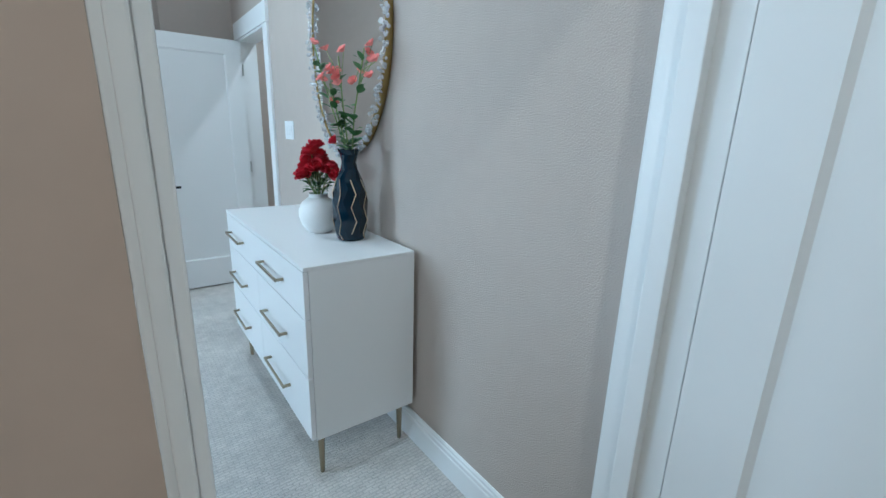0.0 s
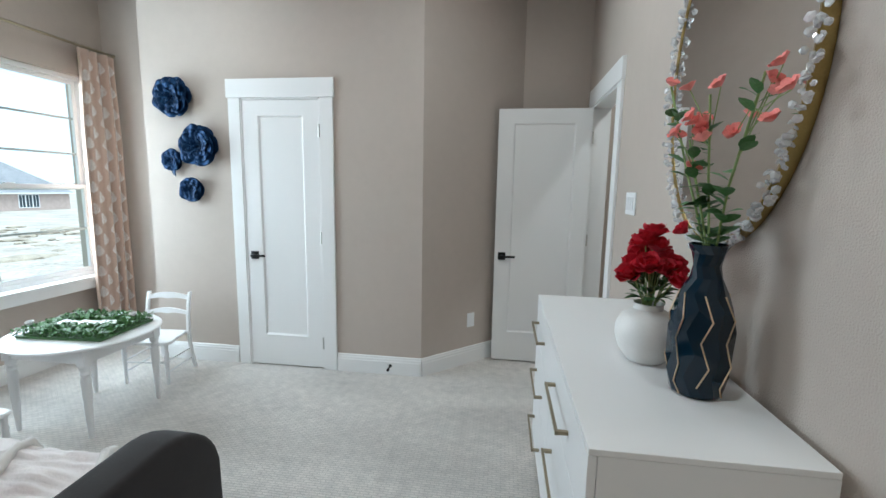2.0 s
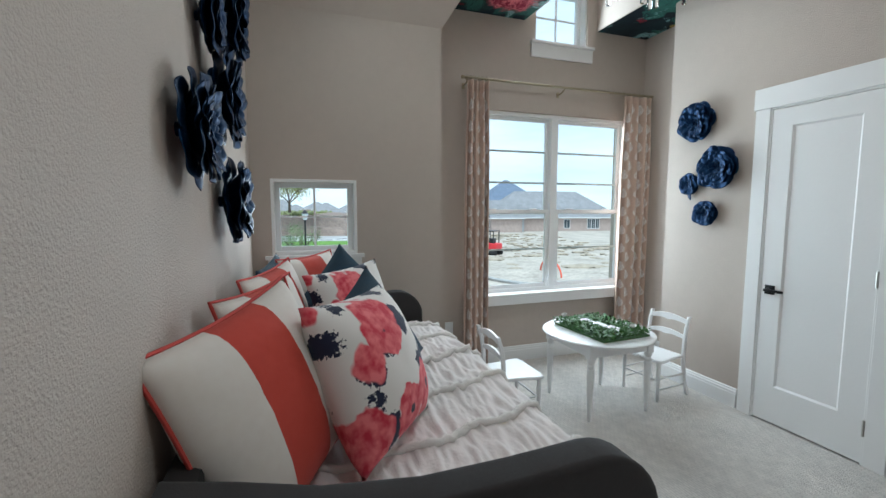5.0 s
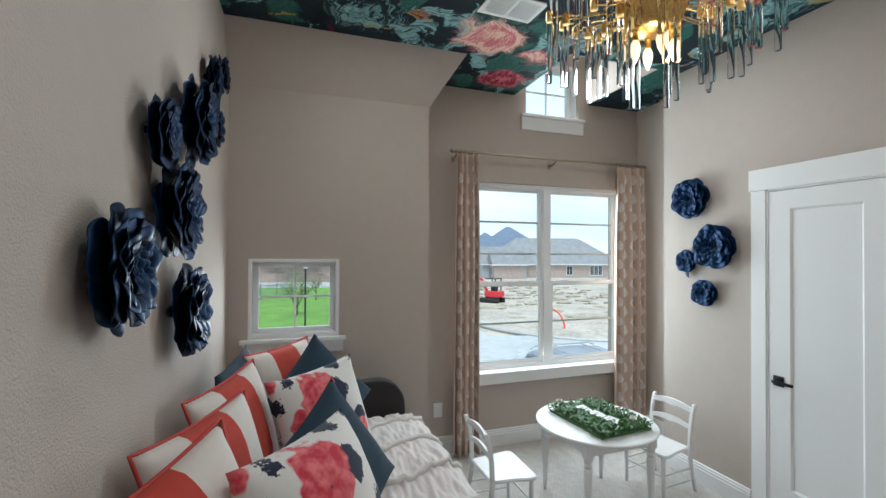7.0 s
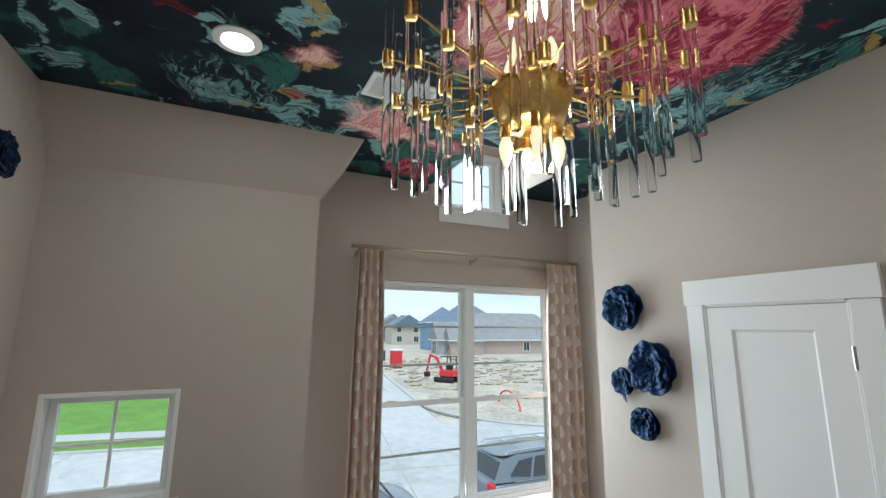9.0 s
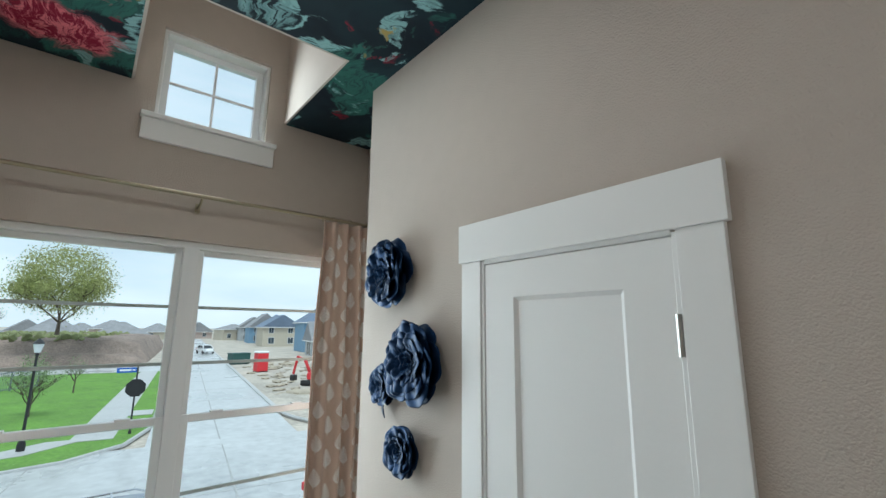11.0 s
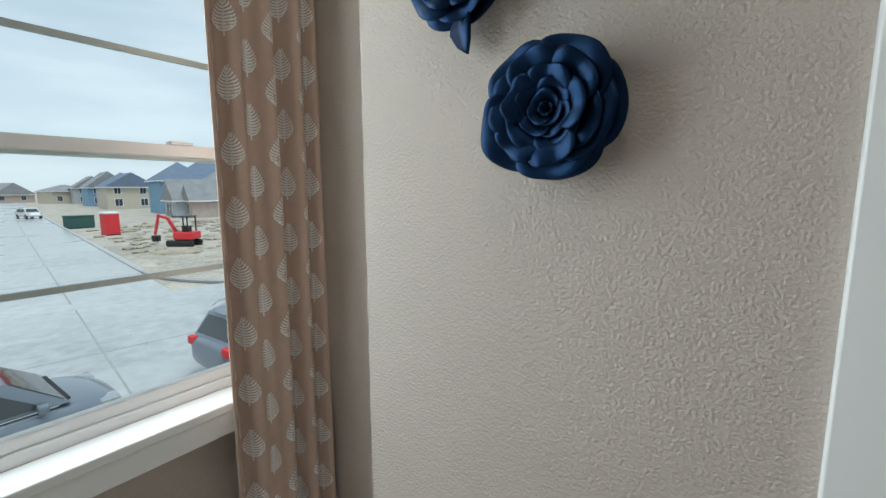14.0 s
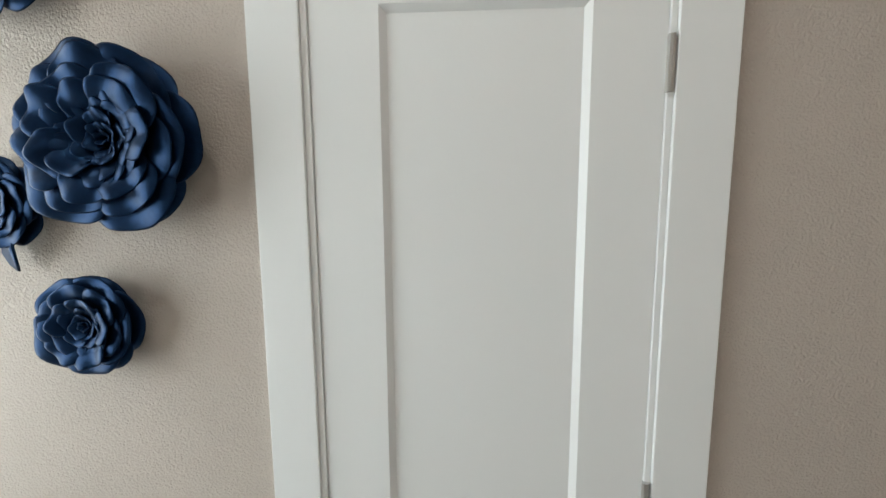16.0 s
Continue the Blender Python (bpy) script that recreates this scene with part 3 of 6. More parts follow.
def petal(bm, m, length, width, cup, ruffle, rnd, nu=6, nv=6):
    """One rounded petal from the origin along +y, cupped towards +z with its lip curling back, under the pose m."""
    ph, tilt = rnd.uniform(0, 6), rnd.uniform(-0.06, 0.06)
    rows = []
    for j in range(nv + 1):
        v = j / nv
        w = 0.30 + 0.70 * math.sin(0.5 * math.pi * min(1, v / 0.62)) if v < 0.62 else math.sqrt(max(0.0, 1 - 0.45 * ((v - 0.62) / 0.38) ** 2))
        row = []
        for i in range(nu + 1):
            u = 2 * i / nu - 1
            y = length * (v - 0.20 * u * u * v * v + 0.035 * v * v * math.sin(5 * u + ph))
            z = cup * length * v * v + 0.26 * width * w * u * u - 1.9 * ruffle * length * max(0, v - 0.62) ** 1.5 * 2 + 0.30 * ruffle * length * v * v * math.sin(5.5 * u + ph) + tilt * length * u * v
            row.append(bm.verts.new(m @ Vector((0.5 * width * w * u, y, z))))
        rows.append(row)
    for a, b in zip(rows, rows[1:]):
        for i in range(nu):
            bm.faces.new((a[i], a[i + 1], b[i + 1], b[i]))


def bloom(bm, centre, axis, radius, rnd, layers):
    """Rings of petals round an axis. Each layer: petals, reach, opening (degrees from the axis), cup."""
    q = Vector(axis).to_track_quat('Z', 'Y').to_matrix().to_4x4()
    base = Matrix.Translation(centre) @ q
    turn = 0
    for n, reach, opening, cup in layers:
        turn += rnd.uniform(20, 50)
        for k in range(n):
            a = 360 * k / n + turn + rnd.uniform(-6, 6)
            r = radius * reach * rnd.uniform(0.92, 1.06)
            m = base @ Matrix.Rotation(radians(a), 4, 'Z') @ Matrix.Rotation(radians(90 - opening + rnd.uniform(-5, 5)), 4, 'X')
            petal(bm, m, r, r * min(1.3, 2 * math.pi / n * 1.25), cup, 0.16, rnd)


def leaf_blade(bm, base, tip, width, rnd, bend=0.15):
    base, tip = Vector(base), Vector(tip)
    d = tip - base
    side = d.cross(Vector((rnd.uniform(-0.4, 0.4), rnd.uniform(-0.4, 0.4), 1))).normalized() * width * 0.5
    up = side.cross(d).normalized() * d.length * bend
    prev = [bm.verts.new(base)]
    for v, w in ((0.25, 0.8), (0.55, 1.0), (0.82, 0.6)):
        c = base + d * v + up * math.sin(math.pi * v)
        row = [bm.verts.new(c - side * w), bm.verts.new(c - up * 0.25), bm.verts.new(c + side * w)]
        if len(prev) == 1:
            bm.faces.new((prev[0], row[0], row[1]))
            bm.faces.new((prev[0], row[1], row[2]))
        else:
            bm.faces.new((prev[0], row[0], row[1], prev[1]))
            bm.faces.new((prev[1], row[1], row[2], prev[2]))
        prev = row
    t = bm.verts.new(tip)
    bm.faces.new((prev[0], t, prev[1]))
    bm.faces.new((prev[1], t, prev[2]))


rnd = random.Random(11)
bq = thing("bouquet", "bunch of crimson ranunculus blooms standing in the white vase", "flowers", pose(0.783, 2.615, 1.085))
stems, leaves = bmesh.new(), bmesh.new()
HEADS = [(-0.03, 0.0, 0.19), (-0.05, 0.02, 0.125), (0.02, -0.035, 0.115), (0.075, 0.0, 0.105), (-0.02, 0.06, 0.155), (0.04, 0.045, 0.14), (-0.075, -0.03, 0.10), (0.01, 0.0, 0.175), (-0.03, -0.06, 0.13), (0.06, -0.06, 0.085), (0.0, 0.01, 0.215), (-0.06, 0.05, 0.09), (0.085, 0.045, 0.12)]
for hx, hy, hz in HEADS:
    hx, hy = 0.78 * hx, 0.78 * hy
    bm = bmesh.new()
    bloom(bm, (hx, hy, hz - 0.020), (hx * 3, hy * 3, 0.25), 0.047, rnd, [(3, 0.7, 14, 0.5), (4, 0.85, 32, 0.45), (6, 1.0, 55, 0.4), (7, 1.0, 80, 0.35)])
    part("flower_head", bm, RED, bq, "", 180)
    tube(stems, [(hx * 0.12, hy * 0.12, -0.12), (hx * 0.3, hy * 0.3, 0.0), (hx, hy, hz - 0.01)], 0.0022, 5)
for k in range(70):
    a, z = rnd.uniform(0, 6.283), rnd.uniform(0.005, 0.09)
    r = 0.02 + 0.35 * z * rnd.random()
    b = Vector((r * math.cos(a), r * math.sin(a), z))
    leaf_blade(leaves, b, b + Vector((0.05 * math.cos(a), 0.05 * math.sin(a), rnd.uniform(-0.01, 0.055))), 0.018, rnd)
tagged(part("stem_bundle", stems, STEM, bq, "", 60), kind="stuff")
tagged(part("leaves", leaves, LEAF, bq), kind="stuff")

GLAZE = material("midnight_teal_glaze", (0.004, 0.016, 0.030), 0.05, spec=0.4)
GOLD = material("gold_line", (0.72, 0.55, 0.36), 0.3, 1.0)
tall = thing("vase", "tall faceted midnight-blue glazed vase with gold zigzag lines", "vase", pose(0.845, 2.412, 0.907))
PROF = [(0.052, 0.0), (0.060, 0.006), (0.067, 0.045), (0.070, 0.10), (0.072, 0.16), (0.068, 0.215), (0.054, 0.262), (0.036, 0.300), (0.031, 0.330), (0.036, 0.360), (0.047, 0.382), (0.044, 0.383), (0.028, 0.345)]
NF = 14


def faceted(k, j, r):
    a = 2 * math.pi * (k + 0.32 * (1 if j % 2 else -1)) / NF
    rr = r * (1 + (0.055 if (k + j) % 2 else -0.055)) if 1 < j < 6 else r
    return Vector((rr * math.cos(a), rr * math.sin(a), PROF[j][1] + (0.012 if k % 2 else -0.012) * (1 if 1 < j < 6 else 0)))


bm = bmesh.new()
rings = [[bm.verts.new(faceted(k, j, r)) for k in range(NF)] for j, (r, z) in enumerate(PROF)]
for a, b in zip(rings, rings[1:]):
    for k in range(NF):
        bm.faces.new((a[k], a[(k + 1) % NF], b[(k + 1) % NF], b[k]))
bm.faces.new(list(reversed(rings[0])))
part("body", bm, GLAZE, tall, "", 12)
for k in range(0, NF, 2):
    bm = bmesh.new()
    tube(bm, [faceted(k, j, PROF[j][0] * 1.012) for j in range(1 + k % 4 // 2, 7)], 0.0021, 5)
    part("gold_line", bm, GOLD, tall, "raised gold zigzag line", 60)

sp = thing("flower_spray", "tall artificial spray of coral blossoms in the dark vase", "flowers", pose(0.845, 2.412, 1.27))
stems, leaves = bmesh.new(), bmesh.new()
# each stem leans towards the room along the wall
SPRAYS = [((0.0, 0.02, 0.0), (-0.03, 0.10, 0.20), (-0.05, 0.21, 0.44), 1), ((0.0, 0.0, 0.0), (-0.005, 0.03, 0.18), (-0.02, 0.03, 0.38), 7), ((0.01, -0.01, 0.0), (0.015, -0.03, 0.16), (0.03, -0.10, 0.40), 7), ((0.0, 0.01, 0.0), (-0.02, 0.05, 0.15), (-0.03, 0.10, 0.28), 4)]
for a, b, c, n in SPRAYS:
    a, b, c = Vector(a), Vector(b), Vector(c)
    pts = [a + Vector((0, 0, -0.25)), a, b * 0.5 + a * 0.5 + Vector((0, 0, 0.005)), b, b * 0.5 + c * 0.5, c]
    tube(stems, pts, 0.003, 6)
    for k in range(22):
        t = rnd.uniform(0.03, 0.95)
        p = a.lerp(b, t * 2) if t < 0.5 else b.lerp(c, t * 2 - 1)
        an = rnd.uniform(0, 6.283)
        leaf_blade(leaves, p, p + Vector((0.045 * math.cos(an), 0.045 * math.sin(an), rnd.uniform(-0.005, 0.03))), 0.030, rnd, 0.1)
    for k in range(n):
        p = c + Vector((rnd.uniform(-0.03, 0.02), rnd.uniform(-0.09, 0.09), rnd.uniform(-0.13, 0.05))) if n > 1 else c
        tube(stems, [b.lerp(c, rnd.uniform(0.2, 0.8)), p], 0.0013, 4)
        bm = bmesh.new()
        bloom(bm, p, (rnd.uniform(-1, 0.2), rnd.uniform(-0.8, 0.4), 0.7), 0.026, rnd, [(5, 1.0, 68, 0.3), (3, 0.6, 40, 0.3)])
        part("blossom", bm, PINK, sp, "", 180)
tagged(part("stem_bundle", stems, STEM, sp, "", 60), kind="stuff")
tagged(part("leaves", leaves, LEAF, sp), kind="stuff")
bm = bmesh.new()
bloom(bm, (-0.05, 0.012, 0.045), (-0.7, 0.1, 0.6), 0.03, rnd, [(3, 0.7, 14, 0.5), (5, 0.9, 40, 0.45), (6, 1.0, 62, 0.4)])
part("red_bud", bm, RED, sp, "single crimson bloom", 180)

# ---- oval mirror with a crystal rim ----
MIRROR = material("mirror_silver", (0.86, 0.87, 0.87), 0.015, 1.0)
CRYSTAL = material("clear_crystal", (0.97, 0.97, 0.98), 0.03)
CRYSTAL.node_tree.nodes["Principled BSDF"].inputs["Transmission Weight"].default_value = 0.55
RIMGOLD = material("aged_gold_rim", (0.34, 0.25, 0.10), 0.38, 1.0, vary=0.12, scale=15)
mir = thing("wall_mirror", "oval wall mirror rimmed with clear crystal petals and gold", "mirror", pose(0.998, 2.70, 1.78))
RY, RZ = 0.385, 0.515


def oval(r, x, n=64):
    return [Vector((x, (RY + r) * math.cos(2 * math.pi * k / n), (RZ + r) * math.sin(2 * math.pi * k / n))) for k in range(n)]


bm = bmesh.new()
f, g = [bm.verts.new(p) for p in oval(0, -0.030)], [bm.verts.new(p) for p in oval(0, -0.024)]
bm.faces.new(f), bm.faces.new(list(reversed(g)))
for k in range(64):
    bm.faces.new((f[k], g[k], g[(k + 1) % 64], f[(k + 1) % 64]))
part("glass", bm, MIRROR, mir)
bm = bmesh.new()
loops = [[bm.verts.new(p) for p in oval(r, x)] for r, x in ((-0.004, -0.032), (0.006, -0.035), (0.009, -0.030), (0.009, 0.0), (-0.004, 0.0))]
for a, b in zip(loops, loops[1:] + loops[:1]):
    for k in range(64):
        bm.faces.new((a[k], a[(k + 1) % 64], b[(k + 1) % 64], b[k]))
part("rim", bm, RIMGOLD, mir, "aged gold rim", 40)
bm = bmesh.new()
for k in range(400):
    a = 2 * math.pi * k / 400 + rnd.uniform(-0.01, 0.01)
    c = Vector((-0.040 + rnd.uniform(-0.012, 0.008), (RY + 0.008 + rnd.uniform(-0.016, 0.03)) * math.cos(a), (RZ + 0.008 + rnd.uniform(-0.016, 0.03)) * math.sin(a)))
    s = rnd.uniform(0.007, 0.015)
    m = Matrix.Translation(c) @ Euler((rnd.uniform(0, 6), rnd.uniform(0, 6), rnd.uniform(0, 6))).to_matrix().to_4x4() @ Matrix.Diagonal((s, s, s * 0.55, 1))
    bmesh.ops.create_icosphere(bm, subdivisions=1, radius=1.0, matrix=m)
tagged(part("crystal_cluster", bm, CRYSTAL, mir, "cluster of clear crystal beads"), kind="stuff")


# ---- switch, outlets, door stops ----
def plate(name, m, label, rockers):
    p = thing(name, label, "switch" if "switch" in name else "outlet", m)
    w = 0.037 if rockers < 2 else 0.026 + 0.019 * rockers
    part("cover", boxes((-w, w, -0.006, 0, -0.058, 0.058), bevel=0.002), VINYL, p)
    for k in range(rockers):
        x = (k - (rockers - 1) / 2) * 0.040
        part("rocker", boxes((x - 0.016, x + 0.016, -0.010, -0.0055, -0.033, 0.033), bevel=0.0015), VINYL, p)
    if not rockers:
        for z in (-0.019, 0.019):
            part("socket", boxes((-0.014, 0.014, -0.0085, -0.0055, z - 0.013, z + 0.013), bevel=0.0015), VINYL, p)
    return p


plate("light_switch", pose(0.9995, 3.655, 1.352, 0, 0, -90), "white triple rocker light switch by the door", 3)
plate("wall_outlet", pose(0.105, 4.6685, 0.36, 0, 0, 44.7), "white power outlet on the angled wall", 0)
plate("wall_outlet", pose(-3.0795, 2.66, 0.36, 0, 0, 90), "white power outlet below the curtain", 0)


def door_stop(m):
    d = thing("door_stop", "small black spring door stop on the baseboard", "door stop", m, "door stops")
    bm = bmesh.new()
    tube(bm, [(0, 0, 0), (0, -0.005, 0), (0, -0.006, 0), (0, -0.06, -0.002)], 0.006, 10, radii=[0.013, 0.013, 0.006, 0.006])
    part("stem", bm, BLACK, d, "", 40)
    bm = bmesh.new()
    tube(bm, [(0, -0.058, -0.002), (0, -0.062, -0.002), (0, -0.076, -0.003)], 0.01, 10, radii=[0.008, 0.011, 0.010])
    part("tip", bm, BLACK, d, "", 40)


door_stop(pose(-0.47, 4.314, 0.07))
door_stop(pose(0.30, 4.845, 0.07, 0, 0, 44.7))

# ---- daybed ----
FELT = material("charcoal_upholstery", (0.024, 0.021, 0.021), 0.9, vary=0.15, scale=12, bump=0.0006, bump_scale=400, sheen=0.05)
DUVET = material("white_crinkled_cotton", (0.78, 0.73, 0.715), 0.85, vary=0.03, scale=7, bump=0.004, bump_scale=45, bump_detail=3)
TUFT = material("white_tufted_trim", (0.80, 0.77, 0.74), 0.95, bump=0.004, bump_scale=260)
bed = thing("daybed", "charcoal upholstered daybed with curved arms along the wall", "daybed")


def bed_arm(x0, x1, name, foot=True):
    out = [(1.185, 0.10), (2.205, 0.10), (2.205, 0.62)]
    for k in range(1, 9):
        a = radians(90 * k / 8)
        out.append((2.205 - 0.17 * (1 - math.cos(a)), 0.70 + 0.165 * math.sin(a)))
    out += [(1.85, 0.855), (1.65, 0.852), (1.45, 0.875), (1.30, 0.915), (1.185, 0.94)]
    bm = bmesh.new()
    prism(bm, out, x0, x1, "yz")
    bmesh.ops.recalc_face_normals(bm, faces=bm.faces)
    bmesh.ops.bevel(bm, geom=[e for e in bm.edges if abs(e.verts[0].co.x - e.verts[1].co.x) < 1e-5], offset=0.016, segments=3, affect='EDGES', profile=0.6)
    return part(name, bm, FELT, bed, "", 50)


bed_arm(-0.445, -0.345, "arm")
bed_arm(-2.42, -2.32, "arm")
part("back", boxes((-2.319, -0.446, 1.165, 1.235, 0.10, 0.90), bevel=0.015), FELT, bed, "", 40)
part("seat_base", boxes((-2.319, -0.446, 1.236, 2.215, 0.10, 0.34), bevel=0.01), FELT, bed, "", 40)
for x in (-0.395, -2.37):
    for y in (1.24, 2.17):
        part("foot", lathe([(0.018, 0.0), (0.028, 0.10)], 12, axis=(x, y)), BLACK, bed, "", 40)
part("mattress", boxes((-2.315, -0.45, 1.24, 2.20, 0.345, 0.60), bevel=0.04), DUVET, bed, "", 60)


def cover(x, s):
    """The duvet's surface: s runs from the wall over the top and down the front."""
    wr = 0.010 * noise.noise(Vector((x * 5, s * 16, 1.3))) + 0.016 * noise.noise(Vector((x * 9 + 2.0 * s, s * 34, 7))) + 0.009 * noise.noise(Vector((x * 11 + 1.5 * s, s * 66, 3)))
    flat, r = 0.94, 0.09
    if s < flat:
        y, z, ny, nz = 1.25 + s, 0.685 + 0.02 * math.sin(3 * x), 0, 1
    elif s < flat + r * math.pi / 2:
        a = (s - flat) / r
        y, z, ny, nz = 1.25 + flat + r * math.sin(a), 0.685 + 0.02 * math.sin(3 * x) - r + r * math.cos(a), math.sin(a), math.cos(a)
    else:
        d = s - flat - r * math.pi / 2
        y, z, ny, nz = 1.25 + flat + r + 0.02 * d, 0.685 + 0.02 * math.sin(3 * x) - r - d, 1, 0
    edge = min(1, min(x + 2.31, -0.455 - x) / 0.06)
    sag = -0.035 * (1 - max(edge, 0)) ** 2
    return Vector((x, y + ny * wr, z + nz * (wr + sag)))


bm = bmesh.new()
NX, NS, SMAX = 150, 190, 1.36
grid = [[bm.verts.new(cover(-2.31 + 1.855 * i / NX, SMAX * j / NS)) for i in range(NX + 1)] for j in range(NS + 1)]
for j in range(NS):
    for i in range(NX):
        bm.faces.new((grid[j][i], grid[j][i + 1], grid[j + 1][i + 1], grid[j + 1][i]))
dv = tagged(part("duvet", bm, DUVET, None, "", 180), "white crinkled duvet with tufted wavy bands, on the daybed", "duvet")
so = dv.modifiers.new("thickness", 'SOLIDIFY')
so.thickness, so.offset = 0.012, -1
for k, x0 in enumerate((-0.62, -0.88, -1.16, -1.46, -1.78, -2.08)):
    bm = bmesh.new()
    pts = []
    for j in range(60):
        s = 0.02 + (SMAX - 0.04) * j / 59
        x = x0 + 0.10 * math.sin(s * 2.6 + 0.5) - 0.10 * s + 0.014 * math.sin(s * 23 + k)
        pts.append(cover(min(max(x, -2.28), -0.48), s) + Vector((0, 0.004 if s > 1 else 0, 0.006)))
    tube(bm, pts, 0.015, 8, radii=[0.014 + 0.006 * noise.noise(Vector((j * 0.9, k, 0))) for j in range(60)])
    for v in bm.verts:
        v.co += Vector((0.004 * noise.noise(v.co * 70), 0.004 * noise.noise(v.co * 70 + Vector((5, 0, 0))), 0.005 * noise.noise(v.co * 80)))
    part("tufted_band", bm, TUFT, dv, "", 180)


# ---- cushions ----
def fabric(name):
    m = material(name, (0.8, 0.8, 0.8), 0.85, bump=0.0007, bump_scale=600, sheen=0.1)
    n, l = m.node_tree.nodes, m.node_tree.links
    co = n.new("ShaderNodeTexCoord")
    return m, n, l, co, n["Principled BSDF"]


def mixer(n, l, fac, a, b):
    mx = n.new("ShaderNodeMix")
    mx.data_type = 'RGBA'
    for sock, val in ((mx.inputs[0], fac), (mx.inputs[6], a), (mx.inputs[7], b)):
        if isinstance(val, tuple):
            sock.default_value = (*val, 1)
        elif isinstance(val, (int, float)):
            sock.default_value = val
        else:
            l.new(val, sock)
    return mx.outputs[2]


def mathn(n, l, op, a, b=0.0, clamp=False):
    q = n.new("ShaderNodeMath")
    q.operation, q.use_clamp = op, clamp
    for sock, val in zip(q.inputs, (a, b)):
        if isinstance(val, (int, float)):
            sock.default_value = val
        else:
            l.new(val, sock)
    return q.outputs[0]


def ranged(n, l, value, a, b, c=0.0, d=1.0):
    q = n.new("ShaderNodeMapRange")
    for i, val in enumerate((a, b, c, d)):
        q.inputs[i + 1].default_value = val
    l.new(value, q.inputs[0])
    return q.outputs[0]


STRIPE, n, l, co, b = fabric("cream_and_coral_stripe")
sep = n.new("ShaderNodeSeparateXYZ")
l.new(co.outputs["Object"], sep.inputs[0])
band = mathn(n, l, 'LESS_THAN', mathn(n, l, 'ABSOLUTE', sep.outputs["X"]), 0.088)
tone = n.new("ShaderNodeTexNoise")
tone.inputs["Scale"].default_value = 40
l.new(co.outputs["Object"], tone.inputs["Vector"])
l.new(mixer(n, l, band, mixer(n, l, tone.outputs["Fac"], (0.74, 0.68, 0.62), (0.80, 0.75, 0.70)), mixer(n, l, tone.outputs["Fac"], (0.50, 0.045, 0.028), (0.57, 0.065, 0.04))), b.inputs["Base Color"])
PIPING = material("coral_piping", (0.52, 0.06, 0.05), 0.7)
TEAL = material("deep_teal_linen", (0.014, 0.040, 0.068), 0.85, vary=0.2, scale=20, bump=0.0007, bump_scale=600)

FLORAL, n, l, co, b = fabric("poppy_print")
warp = n.new("ShaderNodeTexNoise")
warp.inputs["Scale"].default_value = 14
l.new(co.outputs["Object"], warp.inputs["Vector"])
off = n.new("ShaderNodeVectorMath")
off.operation = 'MULTIPLY_ADD'
off.inputs[1].default_value = (0.075, 0.0, 0.075)
l.new(warp.outputs["Color"], off.inputs[0])
l.new(co.outputs["Object"], off.inputs[2])
flat = n.new("ShaderNodeVectorMath")
flat.operation = 'MULTIPLY'
flat.inputs[1].default_value = (1, 0, 1)
l.new(off.outputs[0], flat.inputs[0])
vor = n.new("ShaderNodeTexVoronoi")
vor.inputs["Scale"].default_value, vor.inputs["Randomness"].default_value = 5.6, 0.85
l.new(flat.outputs[0], vor.inputs["Vector"])
leafv = n.new("ShaderNodeTexVoronoi")
leafv.inputs["Scale"].default_value, leafv.inputs["Randomness"].default_value = 7.5, 1.0
shift = n.new("ShaderNodeVectorMath")
shift.operation = 'ADD'
shift.inputs[1].default_value = (0.35, 0.0, 0.23)
l.new(flat.outputs[0], shift.inputs[0])
l.new(shift.outputs[0], leafv.inputs["Vector"])
wash = n.new("ShaderNodeTexNoise")
wash.inputs["Scale"].default_value = 30
l.new(co.outputs["Object"], wash.inputs["Vector"])
streak = n.new("ShaderNodeTexNoise")
streak.inputs["Scale"].default_value, streak.inputs["Detail"].default_value = 90, 3
l.new(co.outputs["Object"], streak.inputs["Vector"])
poppy = ranged(n, l, vor.outputs["Distance"], 0.46, 0.43)
heart = ranged(n, l, vor.outputs["Distance"], 0.10, 0.085)
navy = ranged(n, l, mathn(n, l, 'ADD', leafv.outputs["Distance"], mathn(n, l, 'MULTIPLY', streak.outputs["Fac"], 0.30)), 0.56, 0.54)
red = mixer(n, l, ranged(n, l, wash.outputs["Fac"], 0.35, 0.65), (0.60, 0.03, 0.06), (0.82, 0.20, 0.22))
col = mixer(n, l, navy, (0.80, 0.77, 0.74), (0.012, 0.018, 0.05))
col = mixer(n, l, poppy, col, red)
col = mixer(n, l, heart, col, (0.02, 0.015, 0.04))
l.new(col, b.inputs["Base Color"])


